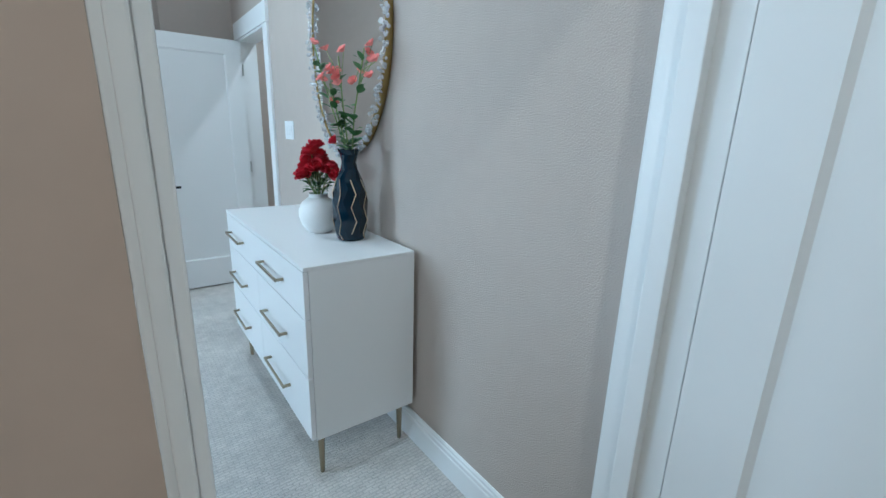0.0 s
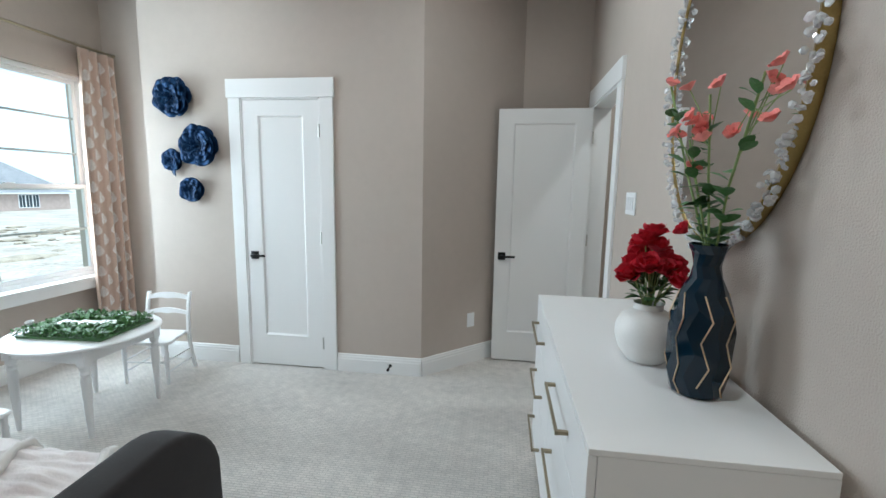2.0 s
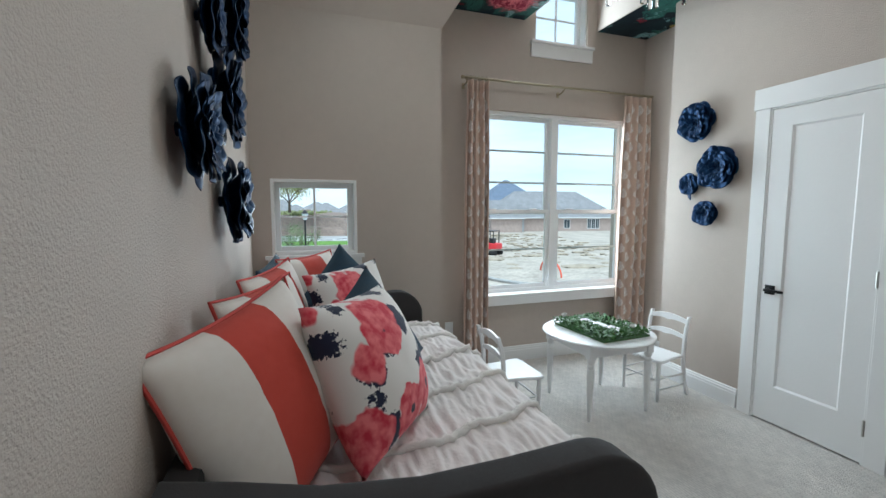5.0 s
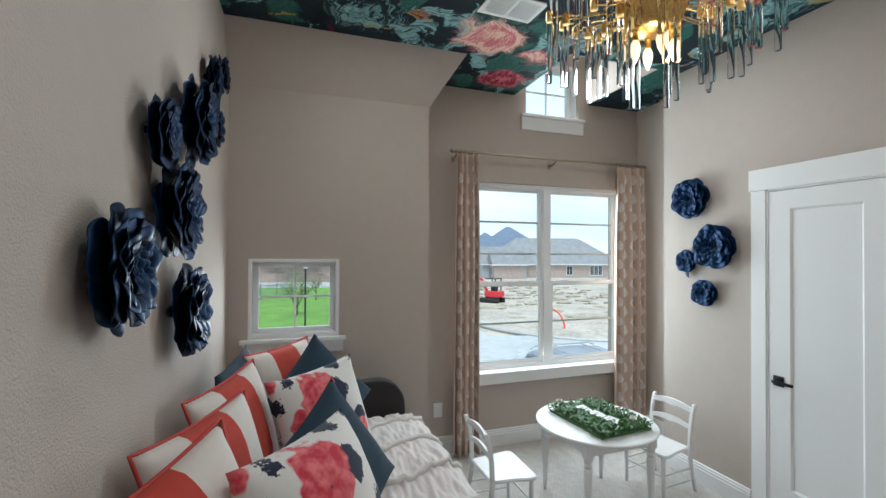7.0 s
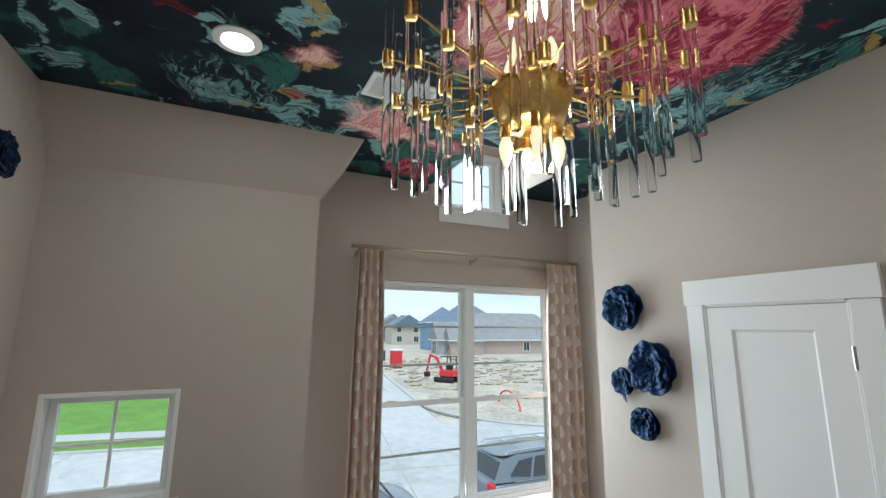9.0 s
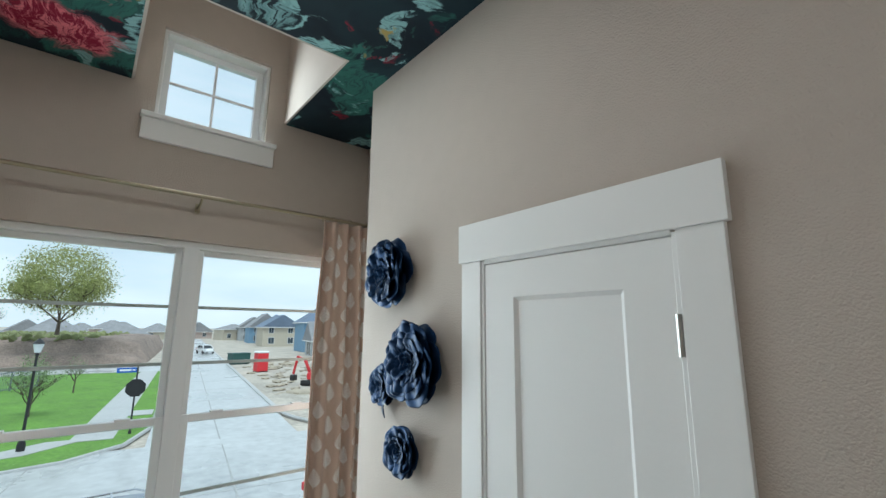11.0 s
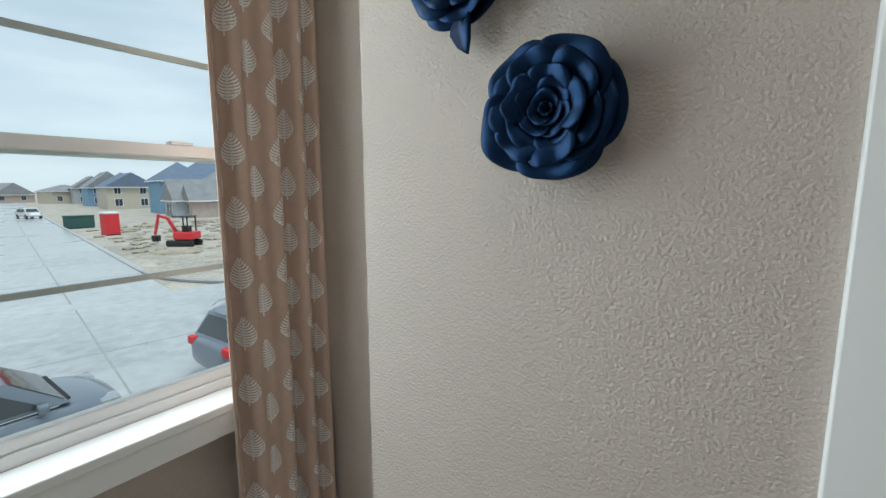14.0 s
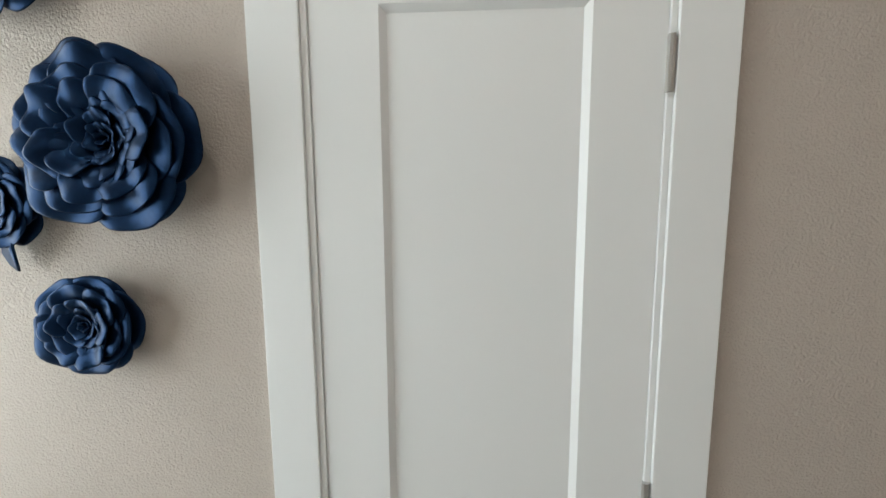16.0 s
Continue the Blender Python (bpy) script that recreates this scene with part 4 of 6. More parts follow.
def cushion(m, size, thick, mat, label, piping=None, seed=0):
    """A stuffed square: local x across, z up, +y its face; ears drawn out at the corners."""
    N = 22
    bm = bmesh.new()
    rim = []
    for sgn in (1, -1):
        rows = []
        for j in range(N + 1):
            row = []
            for i in range(N + 1):
                u, v = 2 * i / N - 1, 2 * j / N - 1
                pull = 1 - 0.075 * (1 - u * u) * v * v * 1.0
                pullx = 1 - 0.075 * (1 - v * v) * u * u * 1.0
                h = ((1 - abs(u) ** 2.4) * (1 - abs(v) ** 2.4)) ** 0.55
                wr = 0.007 * noise.noise(Vector((u * 2.2 + seed, v * 2.2, sgn))) + 0.004 * noise.noise(Vector((u * 6, v * 6 + seed, sgn))) * h
                row.append(bm.verts.new((0.5 * size * u * pullx, sgn * (0.5 * thick * h + wr * h), 0.5 * size * v * pull)))
            rows.append(row)
        for a, c in zip(rows, rows[1:]):
            for i in range(N):
                bm.faces.new((a[i], a[i + 1], c[i + 1], c[i]))
        rim = rows
    bmesh.ops.remove_doubles(bm, verts=bm.verts, dist=0.0015)
    c = thing("cushion", label, "cushion", m, "cushions on the daybed")
    part("cover", bm, mat, c, "", 180)
    if piping:
        loop = []
        for k in range(96):
            t = k / 24
            u, v = ((-1 + 2 * (t % 1), -1), (1, -1 + 2 * (t % 1)), (1 - 2 * (t % 1), 1), (-1, 1 - 2 * (t % 1)))[int(t)]
            loop.append(Vector((0.5 * size * u * (1 - 0.075 * (1 - v * v)), 0, 0.5 * size * v * (1 - 0.075 * (1 - u * u)))))
        bm = bmesh.new()
        tube(bm, loop + loop[:1], 0.0055, 6)
        part("piping", bm, piping, c, "", 60)
    return c


def set_cushion(cx, cy, cz, yaw, lean, roll):
    """Face turned to yaw (degrees from +x), leaning back, rolled in its own plane."""
    return Matrix.Translation((cx, cy, cz)) @ Matrix.Rotation(radians(yaw - 90), 4, 'Z') @ Matrix.Rotation(radians(lean), 4, 'X') @ Matrix.Rotation(radians(roll), 4, 'Y')


S1, S2, S3 = "cream cushion with a broad coral band and piping", "plain deep teal linen cushion", "white cushion printed with coral poppies and navy leaves"
cushion(set_cushion(-0.742, 1.337, 0.915, 57.8, 16.5, 9.3), 0.528, 0.19, STRIPE, S1, PIPING, 1)
cushion(set_cushion(-1.16, 1.345, 0.915, 64, 15, 2), 0.48, 0.16, STRIPE, S1, PIPING, 2)
cushion(set_cushion(-1.57, 1.355, 0.92, 68, 14, 4), 0.48, 0.16, STRIPE, S1, PIPING, 3)
cushion(set_cushion(-1.98, 1.335, 0.91, 80, 14, 5), 0.47, 0.15, TEAL, S2, None, 4)
cushion(set_cushion(-2.17, 1.52, 0.92, 48, 16, 2), 0.46, 0.15, STRIPE, S1, PIPING, 5)
cushion(set_cushion(-2.02, 1.69, 0.90, 34, 22, 38), 0.47, 0.14, TEAL, S2, None, 6)
cushion(set_cushion(-1.72, 1.69, 0.895, 36, 20, 4), 0.48, 0.15, FLORAL, S3, None, 7)
cushion(set_cushion(-1.24, 1.70, 0.89, 46, 24, 24), 0.46, 0.14, TEAL, S2, None, 8)
cushion(set_cushion(-0.924, 1.635, 0.915, 54, 23.4, -2), 0.482, 0.24, FLORAL, S3, None, 9)

# ---- table, chairs and the green mat ----
TX, TY = -2.125, 3.455
tb = thing("childrens_table", "small round white painted table on turned legs", "table", pose(TX, TY, 0))
part("tabletop", lathe([(0.0005, 0.512), (0.366, 0.512), (0.380, 0.516), (0.386, 0.522), (0.386, 0.528), (0.380, 0.533), (0.0005, 0.533)], 56, close=False), WHITE, tb, "", 30)
part("apron", boxes((-0.235, 0.235, -0.25, -0.232, 0.435, 0.511), (-0.235, 0.235, 0.232, 0.25, 0.435, 0.511), (-0.25, -0.232, -0.231, 0.231, 0.435, 0.511), (0.232, 0.25, -0.231, 0.231, 0.435, 0.511)), WHITE, tb)
LEG = [(0.010, 0.0), (0.013, 0.012), (0.011, 0.028), (0.016, 0.045), (0.013, 0.055), (0.017, 0.10), (0.024, 0.30), (0.026, 0.345), (0.019, 0.362), (0.026, 0.378), (0.019, 0.392), (0.026, 0.405), (0.026, 0.425)]
for sx in (-1, 1):
    for sy in (-1, 1):
        lx, ly = 0.236 * sx, 0.236 * sy
        bm = lathe(LEG, 16, axis=(lx, ly))
        box(bm, lx - 0.025, lx + 0.025, ly - 0.025, ly + 0.025, 0.424, 0.511)
        part("leg", bm, WHITE, tb, "", 40)


def childs_chair():
    """Faces +y; origin on the floor under the seat's middle."""
    c = thing("childrens_chair", "small white painted ladder-back chair by the table", "chair", pose(-2.16, 2.79, 0), "chairs at the small table")
    seat = [(-0.150, -0.150), (0.150, -0.150), (0.165, 0.0), (0.187, 0.10), (0.180, 0.140), (0.12, 0.150), (-0.12, 0.150), (-0.180, 0.140), (-0.187, 0.10), (-0.165, 0.0)]
    bm = bmesh.new()
    prism(bm, seat, 0.295, 0.315, "xy")
    bmesh.ops.recalc_face_normals(bm, faces=bm.faces)
    bmesh.ops.bevel(bm, geom=list(bm.edges), offset=0.006, segments=2, affect='EDGES')
    part("seat", bm, WHITE, c, "", 40)
    for s in (-1, 1):
        part("leg", lathe([(0.008, 0), (0.012, 0.02), (0.010, 0.06), (0.014, 0.075), (0.011, 0.09), (0.015, 0.18), (0.014, 0.21), (0.018, 0.225), (0.013, 0.24), (0.017, 0.296)], 12, axis=(0.150 * s, 0.118)), WHITE, c, "", 40)
        prof = [(-0.205, 0.0), (-0.175, 0.10), (-0.150, 0.22), (-0.143, 0.31), (-0.148, 0.42), (-0.163, 0.52), (-0.190, 0.600)]
        bm = bmesh.new()
        out = [(y - 0.013, z) for y, z in prof] + [(y + 0.013, z) for y, z in reversed(prof)]
        prism(bm, out, 0.155 * s - 0.011, 0.155 * s + 0.011, "yz")
        bmesh.ops.recalc_face_normals(bm, faces=bm.faces)
        bmesh.ops.bevel(bm, geom=list(bm.edges), offset=0.003, segments=1, affect='EDGES')
        part("back_post", bm, WHITE, c, "", 40)
    for z0, h, y in ((0.545, 0.055, -0.172), (0.435, 0.045, -0.150)):
        bm = bmesh.new()
        up = [(x, z0 + h * 0.55 + 0.026 * math.cos(x / 0.145 * 1.5)) for x in [0.145 - 0.29 * k / 16 for k in range(17)]]
        dn = [(x, z0 + 0.016 * math.cos(x / 0.145 * 1.5) - 0.010 * math.exp(-(x / 0.03) ** 2)) for x in [-0.145 + 0.29 * k / 16 for k in range(17)]]
        prism(bm, dn + up, y - 0.008, y + 0.008, "xz")
        part("back_slat", bm, WHITE, c, "", 40)
    bm = bmesh.new()
    tube(bm, [(-0.15, 0.118, 0.16), (0.15, 0.118, 0.16)], 0.006, 8)
    part("stretcher", bm, WHITE, c, "", 60)
    for s in (-1, 1):
        for z in (0.09, 0.17):
            bm = bmesh.new()
            tube(bm, [(0.150 * s, 0.118, z), (0.155 * s, -0.170 + (z - 0.09) * 0.3, z)], 0.006, 8)
            part("stretcher", bm, WHITE, c, "", 60)
    return c


chair = childs_chair()
copy_thing(chair, pose(-2.135, 3.975, 0, 0, 0, 187))

GREEN = material("boxwood_leaves", (0.055, 0.16, 0.03), 0.45, vary=0.5, scale=35)
CARD = material("white_card", (0.80, 0.80, 0.78), 0.6)
INK = material("grey_ink", (0.25, 0.25, 0.25), 0.7)
mat_ob = thing("greenery_mat", "square mat of artificial boxwood greenery on the table", "greenery", pose(TX + 0.0, TY + 0.02, 0.534, 0, 0, 4))
part("backing", boxes((-0.255, 0.255, -0.20, 0.20, 0, 0.012)), LEAF, mat_ob)
bm = bmesh.new()
rnd = random.Random(5)
for k in range(3000):
    x, y = rnd.uniform(-0.265, 0.265), rnd.uniform(-0.21, 0.21)
    hole = abs(x + 0.01) < 0.17 and abs(y) < 0.05
    z = rnd.uniform(0.008, 0.032 if hole else 0.052)
    a, e = rnd.uniform(0, 6.283), rnd.uniform(0.0, 0.9)
    b0 = Vector((x, y, z))
    leaf_blade(bm, b0, b0 + 0.026 * Vector((math.cos(a) * math.cos(e), math.sin(a) * math.cos(e), math.sin(e))), 0.013, rnd, 0.1)
tagged(part("leaves", bm, GREEN, mat_ob), kind="stuff")
for cx, cy in ((-0.11, -0.03), (0.005, -0.008), (0.12, 0.02)):
    card = thing("place_card", "small white printed card lying on the greenery", "card", pose(TX + cx, TY + cy + 0.02, 0.576, 4, 3, 8 + 60 * cx), "cards on the greenery")
    part("sheet", boxes((-0.05, 0.05, -0.034, 0.034, 0, 0.0012)), CARD, card)
    bm = boxes(*[(-0.035, 0.03 - 0.01 * (k % 2), 0.018 - 0.011 * k, 0.0215 - 0.011 * k, 0.0013, 0.0016) for k in range(4)])
    part("print_lines", bm, INK, card)
for px, py in ((-0.22, -0.13), (0.20, 0.13)):
    bm = bmesh.new()
    bloom(bm, (0, 0, 0), (0.2, -0.2, 1), 0.03, rnd, [(3, 0.7, 20, 0.5), (5, 1.0, 60, 0.4)])
    tagged(part("rosebud", bm, CARD, None, "", 180, pose(TX + px, TY + py, 0.590)), "small white artificial rose on the greenery", "flower")

# ---- metal roses on the walls ----
NAVY = material("navy_painted_metal", (0.0055, 0.0215, 0.060), 0.40, 0.8, vary=0.22, scale=10, spec=0.3)


def rose_ring(bm, n, reach, opening, z0, rnd, turn):
    """A ring of broad, overlapping, wavy-lipped petals round +z; opening in degrees from the axis."""
    for k in range(n):
        a0 = turn + 2 * math.pi * k / n + rnd.uniform(-0.09, 0.09)
        hw = math.pi / n * rnd.uniform(1.50, 1.70)
        r0, op = reach * rnd.uniform(0.96, 1.04), radians(opening + rnd.uniform(-3, 3))
        ph, notch, lean = rnd.uniform(0, 6), rnd.uniform(-0.05, 0.06), rnd.choice((-1, 1)) * 0.045
        nu, nv = 8, 6
        rows = []
        for j in range(nv + 1):
            v = 0.14 + 0.86 * j / nv
            row = []
            for i in range(nu + 1):
                u = 2 * i / nu - 1
                au = abs(u)
                rr = r0 * v * (1 - 0.15 * au ** 2.8 * v - notch * math.exp(-(u / 0.3) ** 2) * v ** 3 + 0.022 * v * v * math.sin(4.5 * u + ph))
                bend = op - 0.55 * (v - 0.5) + 1.15 * max(0, v - 0.74)
                out, up = rr * math.sin(bend), rr * math.cos(bend)
                ang = a0 + u * hw * (1 - 0.22 * v ** 5)
                up += r0 * (lean * u * v + 0.040 * v * v * math.sin(6 * u + ph) + 0.05 * v * au ** 2)
                row.append(bm.verts.new((out * math.cos(ang), out * math.sin(ang), z0 + up)))
            rows.append(row)
        for p, q in zip(rows, rows[1:]):
            for i in range(nu):
                bm.faces.new((p[i], p[i + 1], q[i + 1], q[i]))


def wall_rose(m, radius, seed, group, label):
    """Opens towards local +z, its back plate on the wall at z = 0."""
    rn = random.Random(seed)
    r = thing("wall_flower", label, "wall decor", m, group)
    part("mount", lathe([(0.13 * radius, 0.0), (0.13 * radius, 0.15 * radius)], 16), NAVY, r)
    rings = [("outer_petals", [(6, 1.06, 80, 0.10), (6, 1.12, 65, 0.08), (7, 1.05, 57, 0.10)]), ("middle_petals", [(7, 0.92, 51, 0.12), (6, 0.78, 46, 0.12), (6, 0.66, 40, 0.12)]), ("inner_petals", [(5, 0.55, 33, 0.12), (4, 0.47, 23, 0.12), (3, 0.41, 12, 0.12)])]
    if radius < 0.13:
        rings = [("outer_petals", [(5, 1.04, 78, 0.10), (5, 1.14, 64, 0.10), (6, 1.02, 55, 0.12)]), ("middle_petals", [(5, 0.84, 47, 0.14), (4, 0.68, 38, 0.14)]), ("inner_petals", [(3, 0.56, 27, 0.14), (3, 0.46, 13, 0.14)])]
    for nm, ls in rings:
        bm = bmesh.new()
        for n, reach, opening, z in ls:
            rose_ring(bm, n, reach * radius, opening, z * radius, rn, rn.uniform(0, 6))
        o = part(nm, bm, NAVY, r, "", 180)
        s2 = o.modifiers.new("thickness", 'SOLIDIFY')
        s2.thickness, s2.offset = 0.0035, 0
        sm = o.modifiers.new("rounding", 'SUBSURF')
        sm.levels = sm.render_levels = 1
    return r


for k, (x, z, r) in enumerate(((-2.125, 2.05, 0.140), (-1.928, 1.70, 0.150), (-2.175, 1.595, 0.082), (-2.018, 1.372, 0.094))):
    rose = wall_rose(pose(x, 4.33, z, 90, 0, 0) @ Matrix.Rotation(k * 1.1, 4, 'Z'), r, 20 + k, "roses beside the closet door", "large navy painted metal rose on the wall" if r > 0.1 else "small navy painted metal rose on the wall")
    if k == 2:
        bm = bmesh.new()
        leaf_blade(bm, (-0.035, 0.017, 0.020), (-0.115, 0.056, 0.030), 0.056, random.Random(2), 0.12)
        leaf_part = part("leaf", bm, NAVY, rose, "navy metal leaf hanging below", 180)
        so = leaf_part.modifiers.new("thickness", 'SOLIDIFY')
        so.thickness, so.offset = 0.004, 0
for k, (x, z, r) in enumerate(((-0.87, 1.60, 0.138), (-1.30, 1.775, 0.158), (-1.47, 1.43, 0.158), (-1.54, 2.13, 0.165), (-1.18, 1.995, 0.108), (-2.22, 2.575, 0.094), (-1.97, 2.46, 0.102), (-2.04, 2.25, 0.097))):
    wall_rose(pose(x, 1.145, z, -90, 0, 0) @ Matrix.Rotation(k * 0.9, 4, 'Z'), r, 40 + k, "roses above the daybed", "large navy painted metal rose on the wall" if r > 0.12 else "small navy painted metal rose on the wall")

# ---- the papered ceiling's print ----
n, l = PAPER.node_tree.nodes, PAPER.node_tree.links
for nd in list(n):
    if nd.bl_idname not in ("ShaderNodeBsdfPrincipled", "ShaderNodeOutputMaterial"):
        n.remove(nd)
b = n["Principled BSDF"]
b.inputs["Roughness"].default_value = 0.7
b.inputs["Specular IOR Level"].default_value = 0.2
co = n.new("ShaderNodeTexCoord")
swirl = n.new("ShaderNodeTexNoise")
swirl.inputs["Scale"].default_value, swirl.inputs["Detail"].default_value, swirl.inputs["Distortion"].default_value = 3.2, 5, 0.8
l.new(co.outputs["Object"], swirl.inputs["Vector"])
bend = n.new("ShaderNodeVectorMath")
bend.operation = 'MULTIPLY_ADD'
bend.inputs[1].default_value = (0.34, 0.34, 0)
l.new(swirl.outputs["Color"], bend.inputs[0])
l.new(co.outputs["Object"], bend.inputs[2])
P = bend.outputs[0]


def tex(scale, detail=3, dist=0.0, stretch=(1, 1, 1), vec=None, rot=0.0):
    mp = n.new("ShaderNodeMapping")
    mp.inputs["Scale"].default_value, mp.inputs["Rotation"].default_value = stretch, (0, 0, rot)
    l.new(vec or P, mp.inputs["Vector"])
    t = n.new("ShaderNodeTexNoise")
    t.inputs["Scale"].default_value, t.inputs["Detail"].default_value, t.inputs["Distortion"].default_value = scale, detail, dist
    l.new(mp.outputs[0], t.inputs["Vector"])
    return t.outputs["Fac"]


brush = tex(9, 5, 1.2, (1, 7, 1), P, 0.6)
brush2 = tex(7, 5, 1.6, (6, 1, 1), P, 0.3)
col = mixer(n, l, ranged(n, l, tex(2.3), 0.35, 0.65), (0.004, 0.007, 0.014), (0.012, 0.030, 0.040))
col = mixer(n, l, ranged(n, l, mathn(n, l, 'MULTIPLY', ranged(n, l, tex(3.1, 2, 0.5), 0.50, 0.62), brush), 0.26, 0.50), col, (0.035, 0.13, 0.11))
col = mixer(n, l, ranged(n, l, mathn(n, l, 'MULTIPLY', ranged(n, l, tex(3.7, 2, 0.7, (1, 1.4, 1)), 0.52, 0.62), brush2), 0.34, 0.52), col, (0.26, 0.46, 0.47))
col = mixer(n, l, ranged(n, l, mathn(n, l, 'MULTIPLY', ranged(n, l, tex(4.3, 2, 0.4, (1.2, 1, 1)), 0.60, 0.68), brush), 0.30, 0.52), col, (0.40, 0.29, 0.09))
col = mixer(n, l, ranged(n, l, mathn(n, l, 'MULTIPLY', ranged(n, l, tex(5.1, 2, 0.4, (1, 1.2, 1), P, 1.0), 0.62, 0.70), brush2), 0.40, 0.60), col, (0.22, 0.012, 0.03))
# roses: petals in rings round each heart
ROSES = [(-2.25, 2.74, 0.27, 1), (-2.80, 3.12, 0.23, 0), (-2.35, 3.16, 0.14, 1), (-1.30, 3.02, 0.36, 1), (-1.05, 3.60, 0.38, 0), (-1.48, 3.50, 0.13, 0), (-1.78, 3.73, 0.07, 0), (-1.76, 2.25, 0.12, 1), (-0.40, 1.75, 0.35, 1), (0.30, 3.05, 0.35, 0), (0.2, 4.4, 0.3, 1), (-0.35, 3.1, 0.28, 1)]
FRONDS = [(-1.44, 4.02, 0.30), (-1.04, 4.18, 0.26), (-2.12, 3.69, 0.16), (-1.62, 3.70, 0.16), (-2.20, 1.95, 0.26), (-1.25, 4.16, 0.2), (-2.6, 2.3, 0.2), (-0.9, 2.2, 0.3)]
for rx, ry, rr in FRONDS:
    ds = n.new("ShaderNodeVectorMath")
    ds.operation = 'DISTANCE'
    ds.inputs[1].default_value = (rx + 0.17, ry + 0.17, 0)
    fl = n.new("ShaderNodeVectorMath")
    fl.operation = 'MULTIPLY'
    fl.inputs[1].default_value = (1, 1, 0)
    l.new(P, fl.inputs[0])
    l.new(fl.outputs[0], ds.inputs[0])
    near = ranged(n, l, ds.outputs["Value"], rr, rr * 0.55)
    blade = ranged(n, l, tex(11, 2, 0.6, (1, 5, 1), P, 0.8 + 7 * rx), 0.52, 0.60)
    col = mixer(n, l, mathn(n, l, 'MULTIPLY', near, blade), col, mixer(n, l, brush, (0.03, 0.10, 0.12), (0.30, 0.50, 0.50)))
for rx, ry, rr, pale in ROSES:
    ds = n.new("ShaderNodeVectorMath")
    ds.operation = 'DISTANCE'
    ds.inputs[1].default_value = (rx + 0.17, ry + 0.17, 0)
    fl = n.new("ShaderNodeVectorMath")
    fl.operation = 'MULTIPLY'
    fl.inputs[1].default_value = (1, 1, 0)
    l.new(P, fl.inputs[0])
    l.new(fl.outputs[0], ds.inputs[0])
    d = ds.outputs["Value"]
    wave = mathn(n, l, 'SINE', mathn(n, l, 'ADD', mathn(n, l, 'MULTIPLY', d, 36.0), mathn(n, l, 'MULTIPLY', brush, 14.0)))
    lo, hi = ((0.62, 0.17, 0.19), (0.86, 0.58, 0.48)) if pale else ((0.26, 0.010, 0.04), (0.76, 0.20, 0.24))
    tone = mixer(n, l, ranged(n, l, wave, -0.7, 0.9), lo, hi)
    mask = ranged(n, l, mathn(n, l, 'ADD', d, mathn(n, l, 'MULTIPLY', brush2, 0.16)), rr + 0.07, rr + 0.01)
    col = mixer(n, l, mask, col, tone)
l.new(col, b.inputs["Base Color"])

# ---- ceiling fixtures ----
CANTRIM = material("white_light_trim", (0.82, 0.82, 0.80), 0.45)
LENS = bpy.data.materials.new("lit_lens")
LENS.use_nodes = True
lb = LENS.node_tree.nodes["Principled BSDF"]
lb.inputs["Emission Color"].default_value, lb.inputs["Emission Strength"].default_value = (1.0, 0.95, 0.86, 1), 5.0
# the last position is the added, unseen corridor light
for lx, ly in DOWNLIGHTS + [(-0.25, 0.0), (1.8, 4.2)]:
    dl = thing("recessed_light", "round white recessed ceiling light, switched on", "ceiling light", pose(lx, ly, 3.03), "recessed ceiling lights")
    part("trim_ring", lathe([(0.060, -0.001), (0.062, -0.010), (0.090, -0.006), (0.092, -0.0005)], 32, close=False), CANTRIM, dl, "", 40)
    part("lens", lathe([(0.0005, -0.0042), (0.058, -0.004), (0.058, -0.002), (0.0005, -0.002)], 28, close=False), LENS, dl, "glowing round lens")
vent = thing("ceiling_vent", "white metal air vent set in the papered ceiling", "vent", pose(-1.88, 2.70, 3.03, 0, 0, 3))
part("frame", boxes((-0.105, -0.08, -0.17, 0.17, -0.008, -0.0005), (0.08, 0.105, -0.17, 0.17, -0.008, -0.0005), (-0.08, 0.08, -0.17, -0.145, -0.008, -0.0005), (-0.08, 0.08, 0.145, 0.17, -0.008, -0.0005), (-0.08, 0.08, -0.012, 0.012, -0.008, -0.0005)), CANTRIM, vent)
part("backing", boxes((-0.08, 0.08, -0.145, 0.145, -0.0018, -0.001)), BLACK, vent)
for k in range(9):
    part("slat", boxes((-0.079, 0.079, 0.020 + 0.014 * k, 0.028 + 0.014 * k, -0.007, -0.003)), CANTRIM, vent)
for k in range(10):
    part("slat", boxes((-0.075 + 0.0155 * k, -0.067 + 0.0155 * k, -0.143, -0.014, -0.007, -0.003)), CANTRIM, vent)

# ---- chandelier ----
CHBRASS = material("polished_brass", (0.78, 0.52, 0.19), 0.27, 1.0, vary=0.05, scale=20)
RODGLASS = material("clear_glass_rod", (0.99, 0.99, 1.0), 0.0)
rb = RODGLASS.node_tree.nodes["Principled BSDF"]
rb.inputs["Transmission Weight"].default_value, rb.inputs["IOR"].default_value = 1.0, 1.07
BULB = bpy.data.materials.new("lit_bulb")
BULB.use_nodes = True
bb = BULB.node_tree.nodes["Principled BSDF"]
bb.inputs["Base Color"].default_value, bb.inputs["Emission Color"].default_value, bb.inputs["Emission Strength"].default_value = (1, 0.9, 0.75, 1), (1.0, 0.80, 0.52, 1), 1.1
ch = thing("chandelier", "brass chandelier with radiating arms and clear glass rods", "chandelier", Matrix.Translation(HUB))
